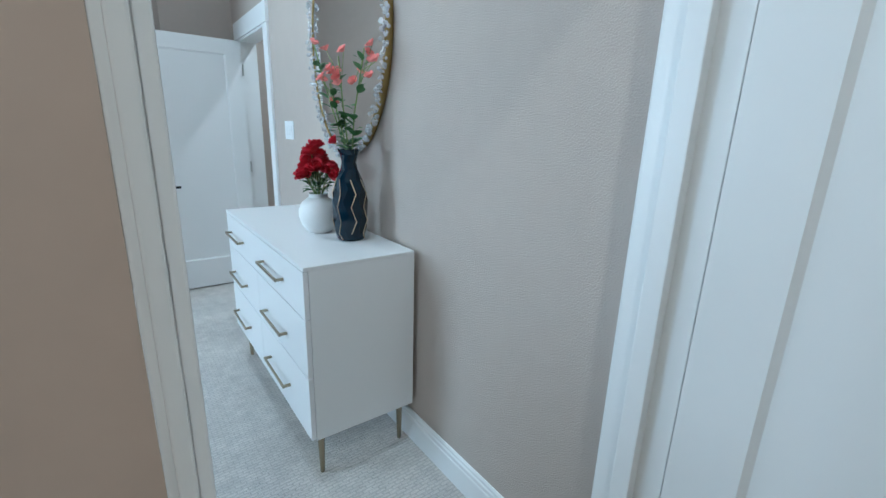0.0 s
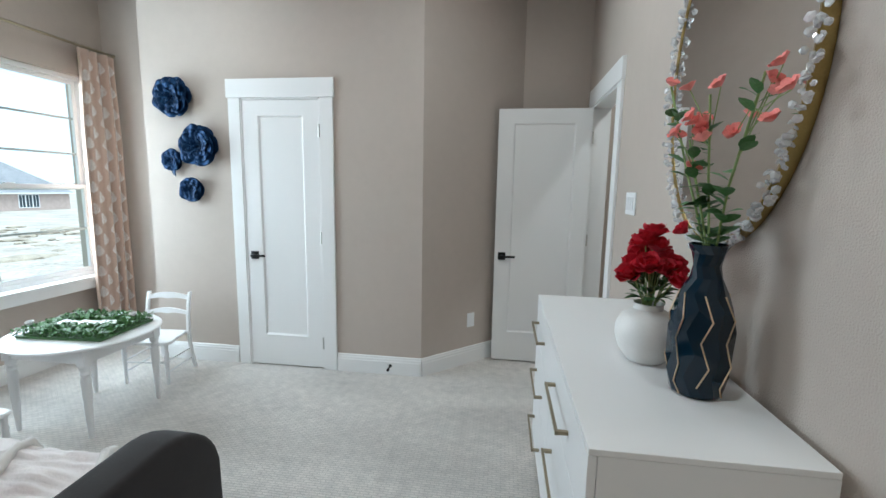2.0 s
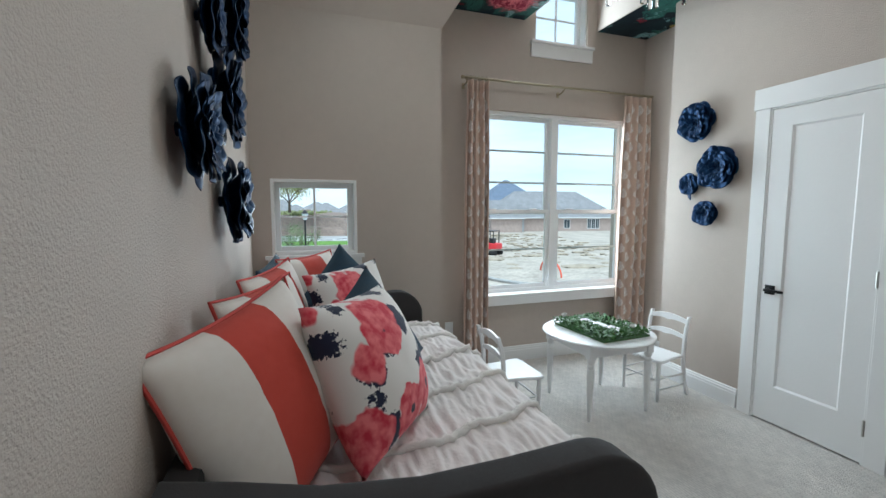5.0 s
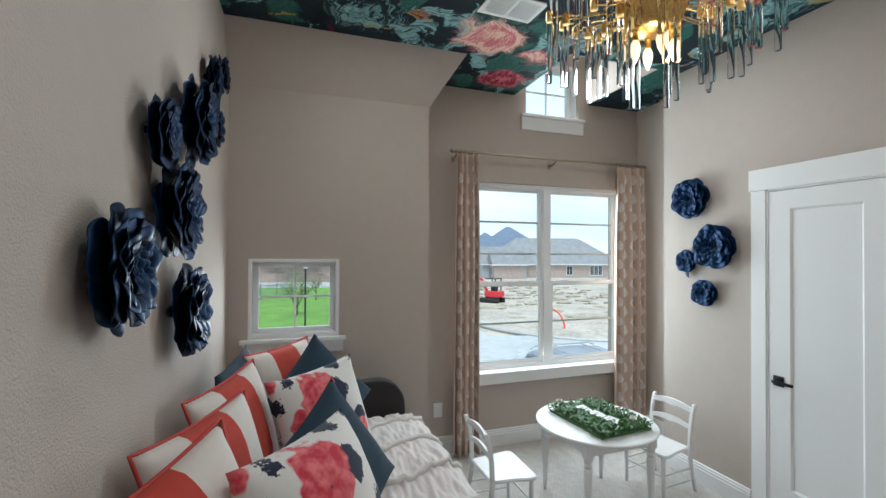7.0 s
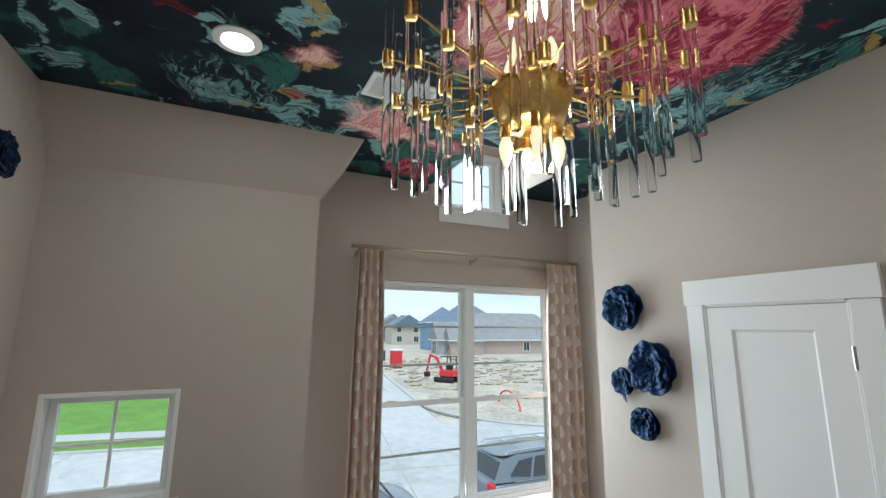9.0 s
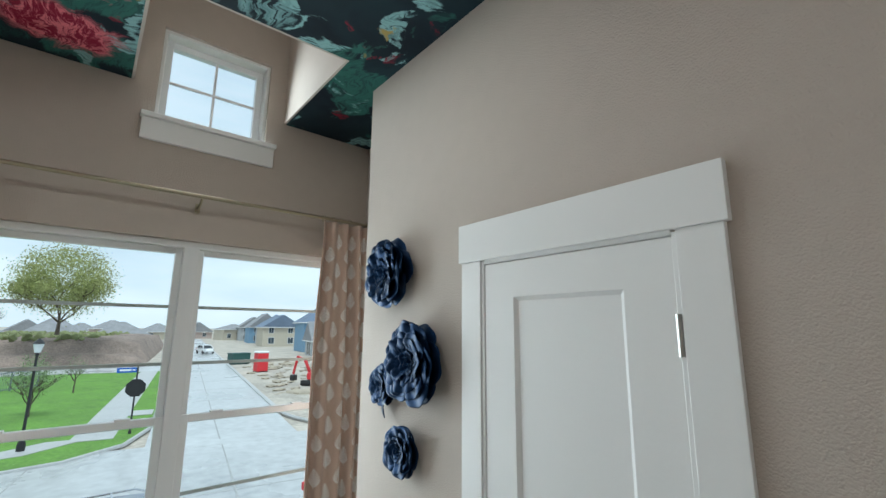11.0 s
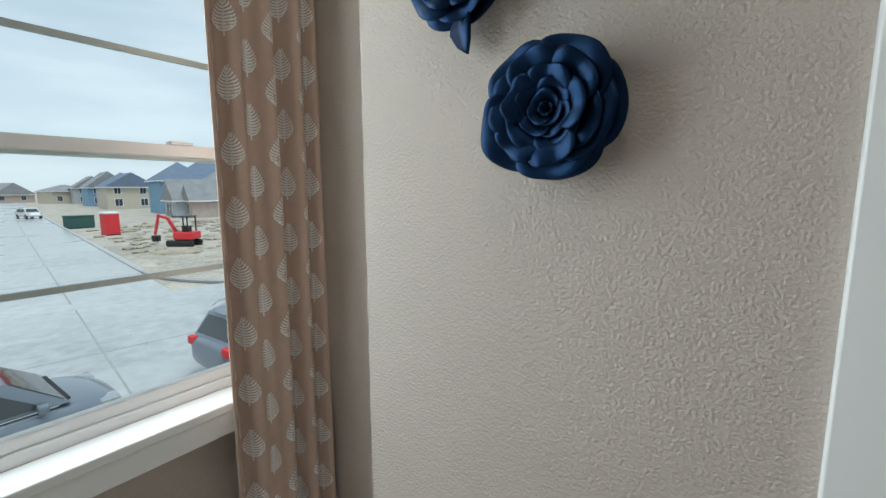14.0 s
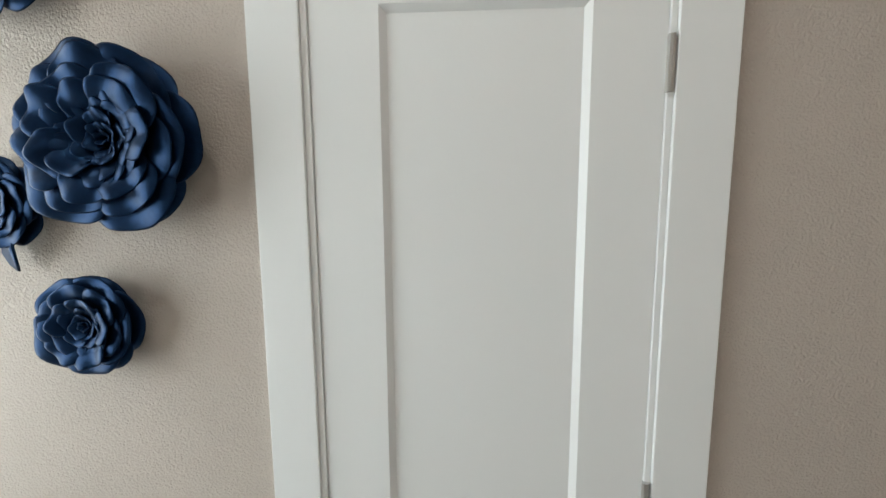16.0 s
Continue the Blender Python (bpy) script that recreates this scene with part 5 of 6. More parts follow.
part("hub", lathe([(0.010, -0.082), (0.062, -0.080), (0.078, -0.070), (0.100, -0.006), (0.103, 0.000), (0.103, 0.012), (0.096, 0.017), (0.02, 0.020)], 40), CHBRASS, ch, "", 40)
bm = bmesh.new()
tube(bm, [(0, 0, 0.018), (0, 0, 0.55)], 0.008, 12)
part("stem", bm, CHBRASS, ch, "", 40)
part("canopy", lathe([(0.012, 0.525), (0.055, 0.540), (0.065, 0.552), (0.065, 0.5595)], 28), CHBRASS, ch, "", 40)
collar_mesh = mesh_of("collar", lathe([(0.0100, -0.019), (0.0130, -0.017), (0.0130, 0.017), (0.0100, 0.019)], 14), CHBRASS, 40)
rod_mesh = mesh_of("glass_rod", lathe([(0.0080, -0.243), (0.0095, -0.240), (0.0095, 0.192), (0.0080, 0.195)], 16), RODGLASS, 40)
for count, radius, z, off in ((14, 0.345, 0.050, 0.0), (13, 0.285, 0.020, 0.5), (10, 0.215, -0.012, 0.2), (7, 0.155, -0.030, 0.35)):
    for k in range(count):
        a = 2 * math.pi * (k + off) / count
        dz = 0.022 * math.sin(k * 2.4 + radius * 40)
        c, s = math.cos(a), math.sin(a)
        bm = bmesh.new()
        tube(bm, [(0.098 * c, 0.098 * s, 0.006 + 0.1 * min(z, 0)), ((radius - 0.010) * c, (radius - 0.010) * s, z + dz)], 0.0026, 6)
        arm = part("arm", bm, CHBRASS, ch, "", 60)
        for nm, me in (("collar", collar_mesh), ("glass_rod", rod_mesh)):
            o = new(nm, me)
            o.parent = arm
            o.matrix_basis = Matrix.Translation((radius * c, radius * s, z + dz))
for k in range(8):
    a = radians(45 * k + 20)
    down = k % 2
    c, s = 0.062 * math.cos(a), 0.062 * math.sin(a)
    sg = -1 if down else 1
    prof = [(0.004, 0.0), (0.013, 0.012), (0.017, 0.030), (0.013, 0.052), (0.005, 0.074), (0.001, 0.080)]
    base = -0.105 if down else 0.050
    bm = lathe([(r, base + sg * z) for r, z in prof], 12, axis=(c, s))
    part("candle_bulb", bm, BULB, ch, "glowing clear candle bulb", 60)
    bm = lathe([(0.011, base - sg * 0.055), (0.011, base + sg * 0.004)], 12, axis=(c, s))
    part("bulb_socket", bm, CHBRASS, ch, "", 40)

# ---- inside the closet ----
shelf = thing("closet_shelf", "white closet shelf on a white bracket", "shelf")
part("board", boxes((-2.285, -0.425, 4.64, 5.045, 1.635, 1.655), bevel=0.001), TRIM, shelf)
part("cleat", boxes((-2.285, -0.425, 5.03, 5.049, 1.55, 1.634)), TRIM, shelf)
part("bracket", boxes((-1.56, -1.53, 4.70, 4.72, 1.56, 1.634), (-1.56, -1.53, 5.02, 5.029, 1.33, 1.549), (-1.555, -1.535, 4.72, 5.02, 1.605, 1.634)), TRIM, shelf)
POLE = material("dark_wood_pole", (0.13, 0.085, 0.05), 0.45, vary=0.2, scale=12)
pole = thing("clothes_rail", "dark wooden clothes rail below the shelf", "clothes rail")
bm = bmesh.new()
tube(bm, [(-2.288, 4.71, 1.595), (-0.422, 4.71, 1.595)], 0.017, 14)
part("pole", bm, POLE, pole, "", 40)
for x in (-2.282, -0.428):
    bm = lathe([(0.03, -0.006), (0.03, 0.006)], 16)
    bm.transform(Matrix.Translation((x, 4.71, 1.595)) @ Matrix.Rotation(radians(90), 4, 'Y'))
    part("socket", bm, TRIM, pole, "", 40)
VELVET = material("black_velvet", (0.008, 0.008, 0.009), 0.9, sheen=0.3)


def hanger(x, turn):
    h = thing("clothes_hanger", "black velvet clothes hanger on the rail", "hanger", pose(x, 4.71, 1.595, 0, 0, turn), "hangers on the rail")
    bm = bmesh.new()
    tube(bm, [(0.021 * math.cos(t), 0, 0.021 * math.sin(t)) for t in [radians(200 - 20 * q) for q in range(13)]] + [(0.0, 0, -0.03), (0, 0, -0.06)], 0.0017, 6)
    part("hook", bm, STEEL, h, "bright steel hook", 60)
    bm = bmesh.new()
    pts = [(-0.06, 0, -0.085), (-0.02, 0, -0.06), (0.02, 0, -0.06), (0.06, 0, -0.085), (0.15, 0, -0.135), (0.205, 0, -0.165), (0.218, 0, -0.195), (0.205, 0, -0.225), (0.0, 0, -0.225), (-0.205, 0, -0.225), (-0.218, 0, -0.195), (-0.205, 0, -0.165), (-0.15, 0, -0.135)]
    tube(bm, pts + pts[:1], 0.0055, 7)
    part("frame", bm, VELVET, h, "", 60)
    return h


for x, tn in ((-1.596, 62), (-1.425, 30), (-1.205, 22), (-1.0, 86)):
    hanger(x, tn)
BAGPAPER = material("white_kraft_paper", (0.76, 0.74, 0.76), 0.7, vary=0.04, scale=8, bump=0.001, bump_scale=40)
TISSUE = material("white_tissue_paper", (0.80, 0.79, 0.77), 0.7, bump=0.004, bump_scale=30)


def paper_bag(x, y, turn):
    g = thing("paper_bag", "white paper gift bag with tissue on the closet shelf", "bag", pose(x, y, 1.655, 0, 0, turn), "bags on the closet shelf")
    bm = bmesh.new()
    lo = [(-0.12, -0.055), (0.12, -0.055), (0.12, 0.055), (-0.12, 0.055)]
    a, c2 = [bm.verts.new((p, q, 0)) for p, q in lo], [bm.verts.new((p * 0.95, q * 0.9, 0.31)) for p, q in lo]
    bm.faces.new(a)
    for k in range(4):
        bm.faces.new((a[k], a[(k + 1) % 4], c2[(k + 1) % 4], c2[k]))
    o = part("sack", bm, BAGPAPER, g)
    so = o.modifiers.new("thickness", 'SOLIDIFY')
    so.thickness = 0.0012
    for sy in (-0.05, 0.05):
        bm = bmesh.new()
        tube(bm, [(-0.035, sy, 0.28), (-0.035, sy, 0.34), (-0.02, sy, 0.37), (0.0, sy, 0.378), (0.02, sy, 0.37), (0.035, sy, 0.34), (0.035, sy, 0.28)], 0.0025, 6)
        part("handle", bm, BAGPAPER, g, "", 60)
    bm = bmesh.new()
    rq = random.Random(int(-x * 100))
    for q in range(5):
        cx, cy = rq.uniform(-0.08, 0.08), rq.uniform(-0.03, 0.03)
        ctr = bm.verts.new((cx, cy, 0.27))
        rim = [bm.verts.new((cx + rq.uniform(0.03, 0.075) * math.cos(t), cy + 0.04 * math.sin(t), 0.31 + rq.uniform(0, 0.09))) for t in [0.785 * i for i in range(8)]]
        for i in range(8):
            bm.faces.new((ctr, rim[i], rim[(i + 1) % 8]))
    part("tissue", bm, TISSUE, g, "crumpled white tissue")


paper_bag(-1.68, 4.78, 4)
paper_bag(-1.06, 4.78, -5)
FELTW = material("cream_felt", (0.66, 0.63, 0.57), 0.95, vary=0.06, scale=20, bump=0.001, bump_scale=200)
bk = thing("felt_basket", "cream woven felt basket on the closet shelf", "basket", pose(-1.34, 4.78, 1.655))
part("tub", boxes((-0.148, 0.148, -0.09, -0.086, 0, 0.15), (-0.148, 0.148, 0.086, 0.09, 0, 0.15), (-0.152, -0.148, -0.09, 0.09, 0, 0.15), (0.148, 0.152, -0.09, 0.09, 0, 0.15), (-0.148, 0.148, -0.086, 0.086, 0, 0.004)), FELTW, bk)
for k in range(6):
    for r in range(2):
        if (k + r) % 2 == 0:
            part("woven_strip", boxes((-0.146 + 0.049 * k, -0.100 + 0.049 * k, -0.094, -0.0905, 0.015 + 0.055 * r, 0.066 + 0.055 * r), bevel=0.001), FELTW, bk)
for s in (-1, 1):
    bm = bmesh.new()
    tube(bm, [(0.154 * s, -0.03, 0.10), (0.162 * s, -0.03, 0.16), (0.162 * s, 0.0, 0.185), (0.162 * s, 0.03, 0.16), (0.154 * s, 0.03, 0.10)], 0.007, 7)
    part("handle", bm, FELTW, bk, "", 60)

# ---- outside: ground, streets, lawns ----
G = -3.0
DIRT = material("bare_building_soil", (0.43, 0.385, 0.33), 0.95, vary=0.4, scale=0.35, bump=0.05, bump_scale=3, bump_detail=6)
CONC = material("wet_pale_concrete", (0.43, 0.435, 0.435), 0.30, vary=0.24, scale=0.22, bump=0.002, bump_scale=20)
WALK = material("pale_pavement_concrete", (0.42, 0.42, 0.415), 0.5, vary=0.15, scale=0.6, bump=0.002, bump_scale=20)
GRASS = material("mown_green_grass", (0.13, 0.26, 0.04), 0.9, vary=0.35, scale=0.8, bump=0.03, bump_scale=30, bump_detail=4)
BANK = material("rough_brown_bank", (0.24, 0.185, 0.155), 0.95, vary=0.5, scale=0.5, bump=0.2, bump_scale=1.5, bump_detail=6)
FAR = material("distant_scrub", (0.20, 0.22, 0.10), 0.95, vary=0.35, scale=0.05)
structure("ground", boxes((-2500, -3.4, -2500, 2500, G - 0.6, G - 0.12)), DIRT, "bare soil of the building plots to the horizon", "ground")
U = Vector((-0.988, 0.155, 0))
NRM = Vector((0.155, 0.988, 0))
C0 = Vector((-22.0, 8.45, 0))


def strip(name, a0, a1, n0, n1, z0, z1, mat, label, cat, kind="structure"):
    """A slab along the side street: a metres away from its mouth, n metres across it."""
    bm = bmesh.new()
    prism(bm, [tuple((C0 + U * a + NRM * nn)[:2]) for a, nn in ((a0, n0), (a1, n0), (a1, n1), (a0, n1))], z0, z1, "xy")
    return structure(name, bm, mat, label, cat)


def slab(name, x0, x1, y0, y1, z0, z1, mat, label, cat):
    return structure(name, boxes((x0, x1, y0, y1, z0, z1)), mat, label, cat)


strip("road_main", -14.2, 0.4, -140, 60, G - 0.13, G - 0.02, CONC, "wide wet concrete street below the house", "road")
strip("road_side", -0.6, 190, -2.75, 3.3, G - 0.13, G - 0.016, CONC, "wet concrete side street running away", "road")
slab("pavement_near", -8.6, -3.4, -120, 160, G - 0.12, G + 0.06, GRASS, "front lawn below the window", "lawn")


def along(pairs):
    """Points of the street plan: metres along the side street, metres across it."""
    return [tuple((C0 + U * a + NRM * nn)[:2]) for a, nn in pairs]


BEND = [(-1.6, -9.5), (-1.5, -7.4), (-0.7, -5.2), (1.2, -3.6), (4.5, -2.85)]
bm = bmesh.new()
prism(bm, along([(-1.6, -130)] + BEND + [(36.5, -2.85), (37.0, -130)]), G - 0.12, G + 0.0, "xy")
structure("lawn_corner", bm, GRASS, "mown green corner lawn", "lawn")
strip("road_cross", 37.2, 47.5, -90, -3.3, G - 0.13, G - 0.010, CONC, "wet concrete back street behind the lawn", "road")
strip("pavement_side", 2.6, 37, -5.6, -4.05, G - 0.1, G + 0.020, WALK, "pale concrete pavement along the side street", "pavement")
bm = bmesh.new()
prism(bm, along([(0.3, -130), (0.3, -8.6), (1.0, -6.6), (3.1, -4.9), (3.1, -6.4), (2.1, -7.4), (1.6, -8.8), (1.6, -130)]), G - 0.1, G + 0.018, "xy")
structure("pavement_cross", bm, WALK, "pale concrete pavement along the main street", "pavement")
bm = bmesh.new()
tube(bm, [Vector((*p, G - 0.02)) for p in along([(-1.7, -130)] + [(a - 0.08, nn + 0.06) for a, nn in BEND] + [(36.5, -2.76)])], 0.10, 6)
structure("kerb", bm, WALK, "pale concrete kerb round the corner lawn", "kerb", 40)
strip("kerb", 6.3, 180, 3.3, 3.6, G - 0.12, G + 0.06, WALK, "pale concrete kerb", "kerb")
strip("driveway", 8.2, 9.8, -4.05, -2.95, G - 0.1, G + 0.034, WALK, "pale concrete ramp at the crossing", "pavement")
# cut joints in the concrete
bm = bmesh.new()
for a in range(6, 150, 6):
    prism(bm, along([(a, -3.2), (a + 0.05, -3.2), (a + 0.05, 3.2), (a, 3.2)]), G - 0.02, G - 0.0125, "xy")
prism(bm, along([(0.5, -0.03), (150, -0.03), (150, 0.03), (0.5, 0.03)]), G - 0.02, G - 0.012, "xy")
for nn in range(-60, 60, 6):
    prism(bm, along([(-13, nn), (0.3, nn), (0.3, nn + 0.05), (-13, nn + 0.05)]), G - 0.03, G - 0.0165, "xy")
prism(bm, along([(-6.5, -90), (-6.45, -90), (-6.45, 59), (-6.5, 59)]), G - 0.03, G - 0.016, "xy")
structure("road_joints", bm, material("dark_joint_filler", (0.34, 0.34, 0.335), 0.8, vary=0.2, scale=2), "dark cut joints across the concrete streets", "road")
# the plot's rounded corner with its kerb
corner = [(-2.4 + 8.7 * (1 - math.cos(a)), 3.45 + 8.7 * (1 - math.sin(a))) for a in [radians(90 * q / 10) for q in range(10, -1, -1)]]
bm = bmesh.new()
prism(bm, [tuple((C0 + U * a + NRM * nn)[:2]) for a, nn in corner + [(-2.4, 140), (14, 140), (14, 3.45)]], G - 0.13, G - 0.006, "xy")
structure("plot_corner", bm, DIRT, "bare soil of the corner building plot", "ground")
bm = bmesh.new()
tube(bm, [C0 + U * a + NRM * nn + Vector((0, 0, G)) for a, nn in corner + [(-2.4, 40), (-2.4, 140)]], 0.11, 6)
structure("kerb_plot", bm, WALK, "pale concrete kerb round the plot", "kerb", 40)
# rough bank behind the lawn
bm = bmesh.new()
NB = 40
rows = []
for j in range(7):
    row = []
    for i in range(NB + 1):
        p = C0 + U * (49 + 60 * i / NB) + NRM * (-6 - [0, 1.6, 5, 10, 18, 34, 60][j])
        h = [-0.2, 2.9, 3.4, 3.5, 3.6, 3.7, 3.8][j] * (0.9 + 0.15 * noise.noise(p * 0.07)) + 0.35 * noise.noise(p * 0.3)
        h = -0.3 + (h + 0.3) * (0.0, 0.42, 0.46, 0.50, 0.90)[min(i, 4)] if i < 5 else h
        row.append(bm.verts.new((p.x, p.y, G + h)))
    rows.append(row)
for a, c2 in zip(rows, rows[1:]):
    for i in range(NB):
        bm.faces.new((a[i], a[i + 1], c2[i + 1], c2[i]))
structure("embankment", bm, BANK, "rough brown earth bank with scrub", "ground", 180)
bm = bmesh.new()
rg = random.Random(4)
for k in range(650):
    p = C0 + U * rg.uniform(55, 104) + NRM * -rg.uniform(13, 50)
    s = rg.uniform(0.25, 0.8)
    m = Matrix.Translation((p.x, p.y, G + 3.0 + 0.3 * s)) @ Euler((rg.random() * 6, rg.random() * 6, 0)).to_matrix().to_4x4() @ Matrix.Diagonal((s, s, s * 0.6, 1))
    bmesh.ops.create_icosphere(bm, subdivisions=1, radius=1, matrix=m)
for v in bm.verts:
    v.co += Vector((noise.noise(v.co * 2), noise.noise(v.co * 2 + Vector((9, 0, 0))), noise.noise(v.co * 2 + Vector((0, 9, 0))))) * 0.3
tagged(part("scrub", bm, FAR), "low dry scrub on the earth bank", "scrub", "", "stuff")
# soil heaps and rubble on the plots
bm = bmesh.new()
for k in range(260):
    p = C0 + U * rg.uniform(6, 48) + NRM * rg.uniform(4.5, 26)
    s = rg.uniform(0.08, 0.5) * (2.2 if rg.random() < 0.06 else 1)
    m = Matrix.Translation((p.x, p.y, G - 0.04)) @ Matrix.Rotation(rg.random() * 6, 4, 'Z') @ Matrix.Diagonal((s * rg.uniform(1, 2.5), s, s * 0.35, 1))
    bmesh.ops.create_icosphere(bm, subdivisions=1, radius=1, matrix=m)
tagged(part("soil_heaps", bm, material("turned_soil", (0.37, 0.32, 0.25), 0.95, vary=0.4, scale=1.5)), "heaps of turned soil and rubble on the plot", "rubble", "", "stuff")
bm = bmesh.new()
for k in range(90):
    p = C0 + U * rg.uniform(4, 40) + NRM * rg.uniform(4.5, 22)
    a = rg.random() * 6.28
    d = Vector((math.cos(a), math.sin(a), 0)) * rg.uniform(0.4, 1.6)
    tube(bm, [p + Vector((0, 0, G - 0.08)), p + d + Vector((0, 0, G - 0.04))], 0.05, 4)
tagged(part("timber_offcuts", bm, material("pale_timber", (0.42, 0.36, 0.29), 0.85, vary=0.3, scale=2)), "pale timber offcuts strewn on the plot", "timber", "", "stuff")

# ---- houses ----
ROOF = material("grey_shingle_roof", (0.26, 0.26, 0.27), 0.9, vary=0.25, scale=0.8, bump=0.02, bump_scale=8)
ROOFB = material("blue_grey_shingle_roof", (0.15, 0.19, 0.26), 0.9, vary=0.2, scale=0.8, bump=0.02, bump_scale=8)
BRICK = material("pale_rose_brick", (0.46, 0.37, 0.33), 0.9, vary=0.18, scale=2.0, bump=0.01, bump_scale=12)
SIDING = material("pale_grey_siding", (0.42, 0.44, 0.46), 0.8, vary=0.08, scale=1)
CREAM = material("cream_siding", (0.52, 0.47, 0.38), 0.8, vary=0.08, scale=1)
BLUE = material("blue_sheathing", (0.20, 0.33, 0.46), 0.8, vary=0.1, scale=1)
DARKGLASS = material("dark_window_glass", (0.05, 0.07, 0.085), 0.08)


def house(label, m, w, d, h, ridge, walls, roof, wins, seed=0, gable=False):
    """Front along local x (0..w) facing -y; depth d behind it."""
    hs = thing("house", label, "house", m)
    part("wall", boxes((0, w, 0, d, 0, h)), walls, hs)
    o, bm = 0.5, bmesh.new()
    run = min(w, d) / 2 + o
    e = [bm.verts.new(p) for p in ((-o, -o, h), (w + o, -o, h), (w + o, d + o, h), (-o, d + o, h))]
    if gable:
        r = [bm.verts.new((w / 2, -o, ridge)), bm.verts.new((w / 2, d + o, ridge))]
        faces = ((e[0], e[1], r[0]), (e[1], e[2], r[1], r[0]), (e[2], e[3], r[1]), (e[3], e[0], r[0], r[1]))
    elif w > d:
        r = [bm.verts.new((run - o, d / 2, ridge)), bm.verts.new((w - run + o, d / 2, ridge))]
        faces = ((e[0], e[1], r[1], r[0]), (e[1], e[2], r[1]), (e[2], e[3], r[0], r[1]), (e[3], e[0], r[0]))
    else:
        r = [bm.verts.new((w / 2, run - o, ridge)), bm.verts.new((w / 2, d - run + o, ridge))]
        faces = ((e[0], e[1], r[0]), (e[1], e[2], r[1], r[0]), (e[2], e[3], r[1]), (e[3], e[0], r[0], r[1]))
    for f in faces:
        bm.faces.new(f)
    bm.faces.new(e)
    part("roof", bm, roof, hs)
    part("eaves_board", boxes((-o, w + o, -o - 0.03, -o, h - 0.18, h), (-o - 0.03, -o, -o, d + o, h - 0.18, h), (w + o, w + o + 0.03, -o, d + o, h - 0.18, h)), TRIM, hs)
    for x, z, ww, hh in wins:
        wd = part("window", boxes((x - 0.1, x + ww + 0.1, -0.06, 0, z - 0.1, z), (x - 0.1, x + ww + 0.1, -0.06, 0, z + hh, z + hh + 0.1), (x - 0.1, x, -0.06, 0, z, z + hh), (x + ww, x + ww + 0.1, -0.06, 0, z, z + hh), (x + ww / 2 - 0.03, x + ww / 2 + 0.03, -0.05, 0, z, z + hh)), TRIM, hs)
        part("pane", boxes((x, x + ww, -0.03, -0.01, z, z + hh)), DARKGLASS, wd)
    return hs


EAST = 90  # front towards the window
house("single-storey brick house with a grey hipped roof", pose(-76.6, 38.3, G - 0.12, 0, 0, EAST - 9), 27, 13, 2.75, 8.2, BRICK, ROOF, [(4.0, 0.6, 1.2, 1.7), (14.9, 0.6, 1.2, 1.7), (20.0, 0.5, 0.75, 1.9), (20.9, 0.5, 0.75, 1.9), (21.8, 0.5, 0.75, 1.9)])
house("pale gabled garage wing of the brick house", pose(-82.3, 36.2, G - 0.12, 0, 0, -9), 6.2, 9, 2.75, 6.2, SIDING, ROOF, [(1.2, 0.1, 3.2, 2.3)], gable=True)
house("small gabled brick porch of the brick house", pose(-76.9, 37.0, G - 0.12, 0, 0, -9), 3.6, 6, 2.75, 5.3, BRICK, ROOF, [(1.3, 0.7, 1.0, 1.5)], gable=True)
house("tall pale blue house with a blue-grey roof", pose(-93, 44.5, G - 0.12, 0, 0, EAST - 9), 13, 12, 6.4, 11.6, BLUE, ROOFB, [(2, 3.9, 1.2, 1.5), (6, 3.9, 1.2, 1.5), (10, 3.9, 1.2, 1.5)])
house("blue-roofed side block of the tall house", pose(-91, 39.2, G - 0.12, 0, 0, EAST - 9), 8.5, 9, 6.2, 9.9, BLUE, ROOFB, [(2, 3.9, 1.2, 1.5), (5.5, 3.9, 1.2, 1.5)])
kinds = [(CREAM, ROOFB), (SIDING, ROOFB), (BLUE, ROOF), (CREAM, ROOF), (SIDING, ROOF)]
for k in range(5):
    p = C0 + U * (104 + 15 * k) + NRM * (16 + 1.5 * (k % 2))
    house("two-storey new house beside the side street", pose(p.x, p.y, G - 0.12, 0, 0, EAST - 9), 10, 12, 5.2, 8.6 + 0.6 * (k % 3), kinds[k][0], kinds[k][1], [(1.5, 0.8, 1.4, 1.6), (6.5, 0.8, 1.4, 1.6), (1.5, 3.6, 1.2, 1.4), (6.5, 3.6, 1.2, 1.4)], gable=k % 2 == 0)
for k in range(13):
    a, nn = 172 + 14 * (k % 3), -70 + 13.5 * k
    p = C0 + U * a + NRM * nn
    house("distant brick house with a grey hipped roof", pose(p.x, p.y, G - 0.12, 0, 0, EAST + 9), 11.5, 10, 3.0 if k % 3 else 4.2, 6.4 + 0.9 * (k % 2), BRICK if k % 2 else CREAM, ROOF, [(1.5, 0.9, 1.4, 1.6), (7.5, 0.9, 1.4, 1.6)], gable=k % 4 == 1)
for k in range(9):
    house("distant house with a dark hipped roof", pose(-120 - 6 * (k % 3), -95 + 12.5 * k, G - 0.12, 0, 0, EAST), 11, 10, 3.0, 6.2 + 0.8 * (k % 2), BRICK if k % 3 else SIDING, ROOF, [(2, 0.9, 1.4, 1.6), (7, 0.9, 1.4, 1.6)])

# ---- trees ----
BARK = material("grey_brown_bark", (0.11, 0.085, 0.065), 0.95, vary=0.3, scale=6, bump=0.02, bump_scale=20)
CROWN = material("sparse_yellow_green_leaves", (0.34, 0.36, 0.14), 0.8, vary=0.6, scale=1.2)
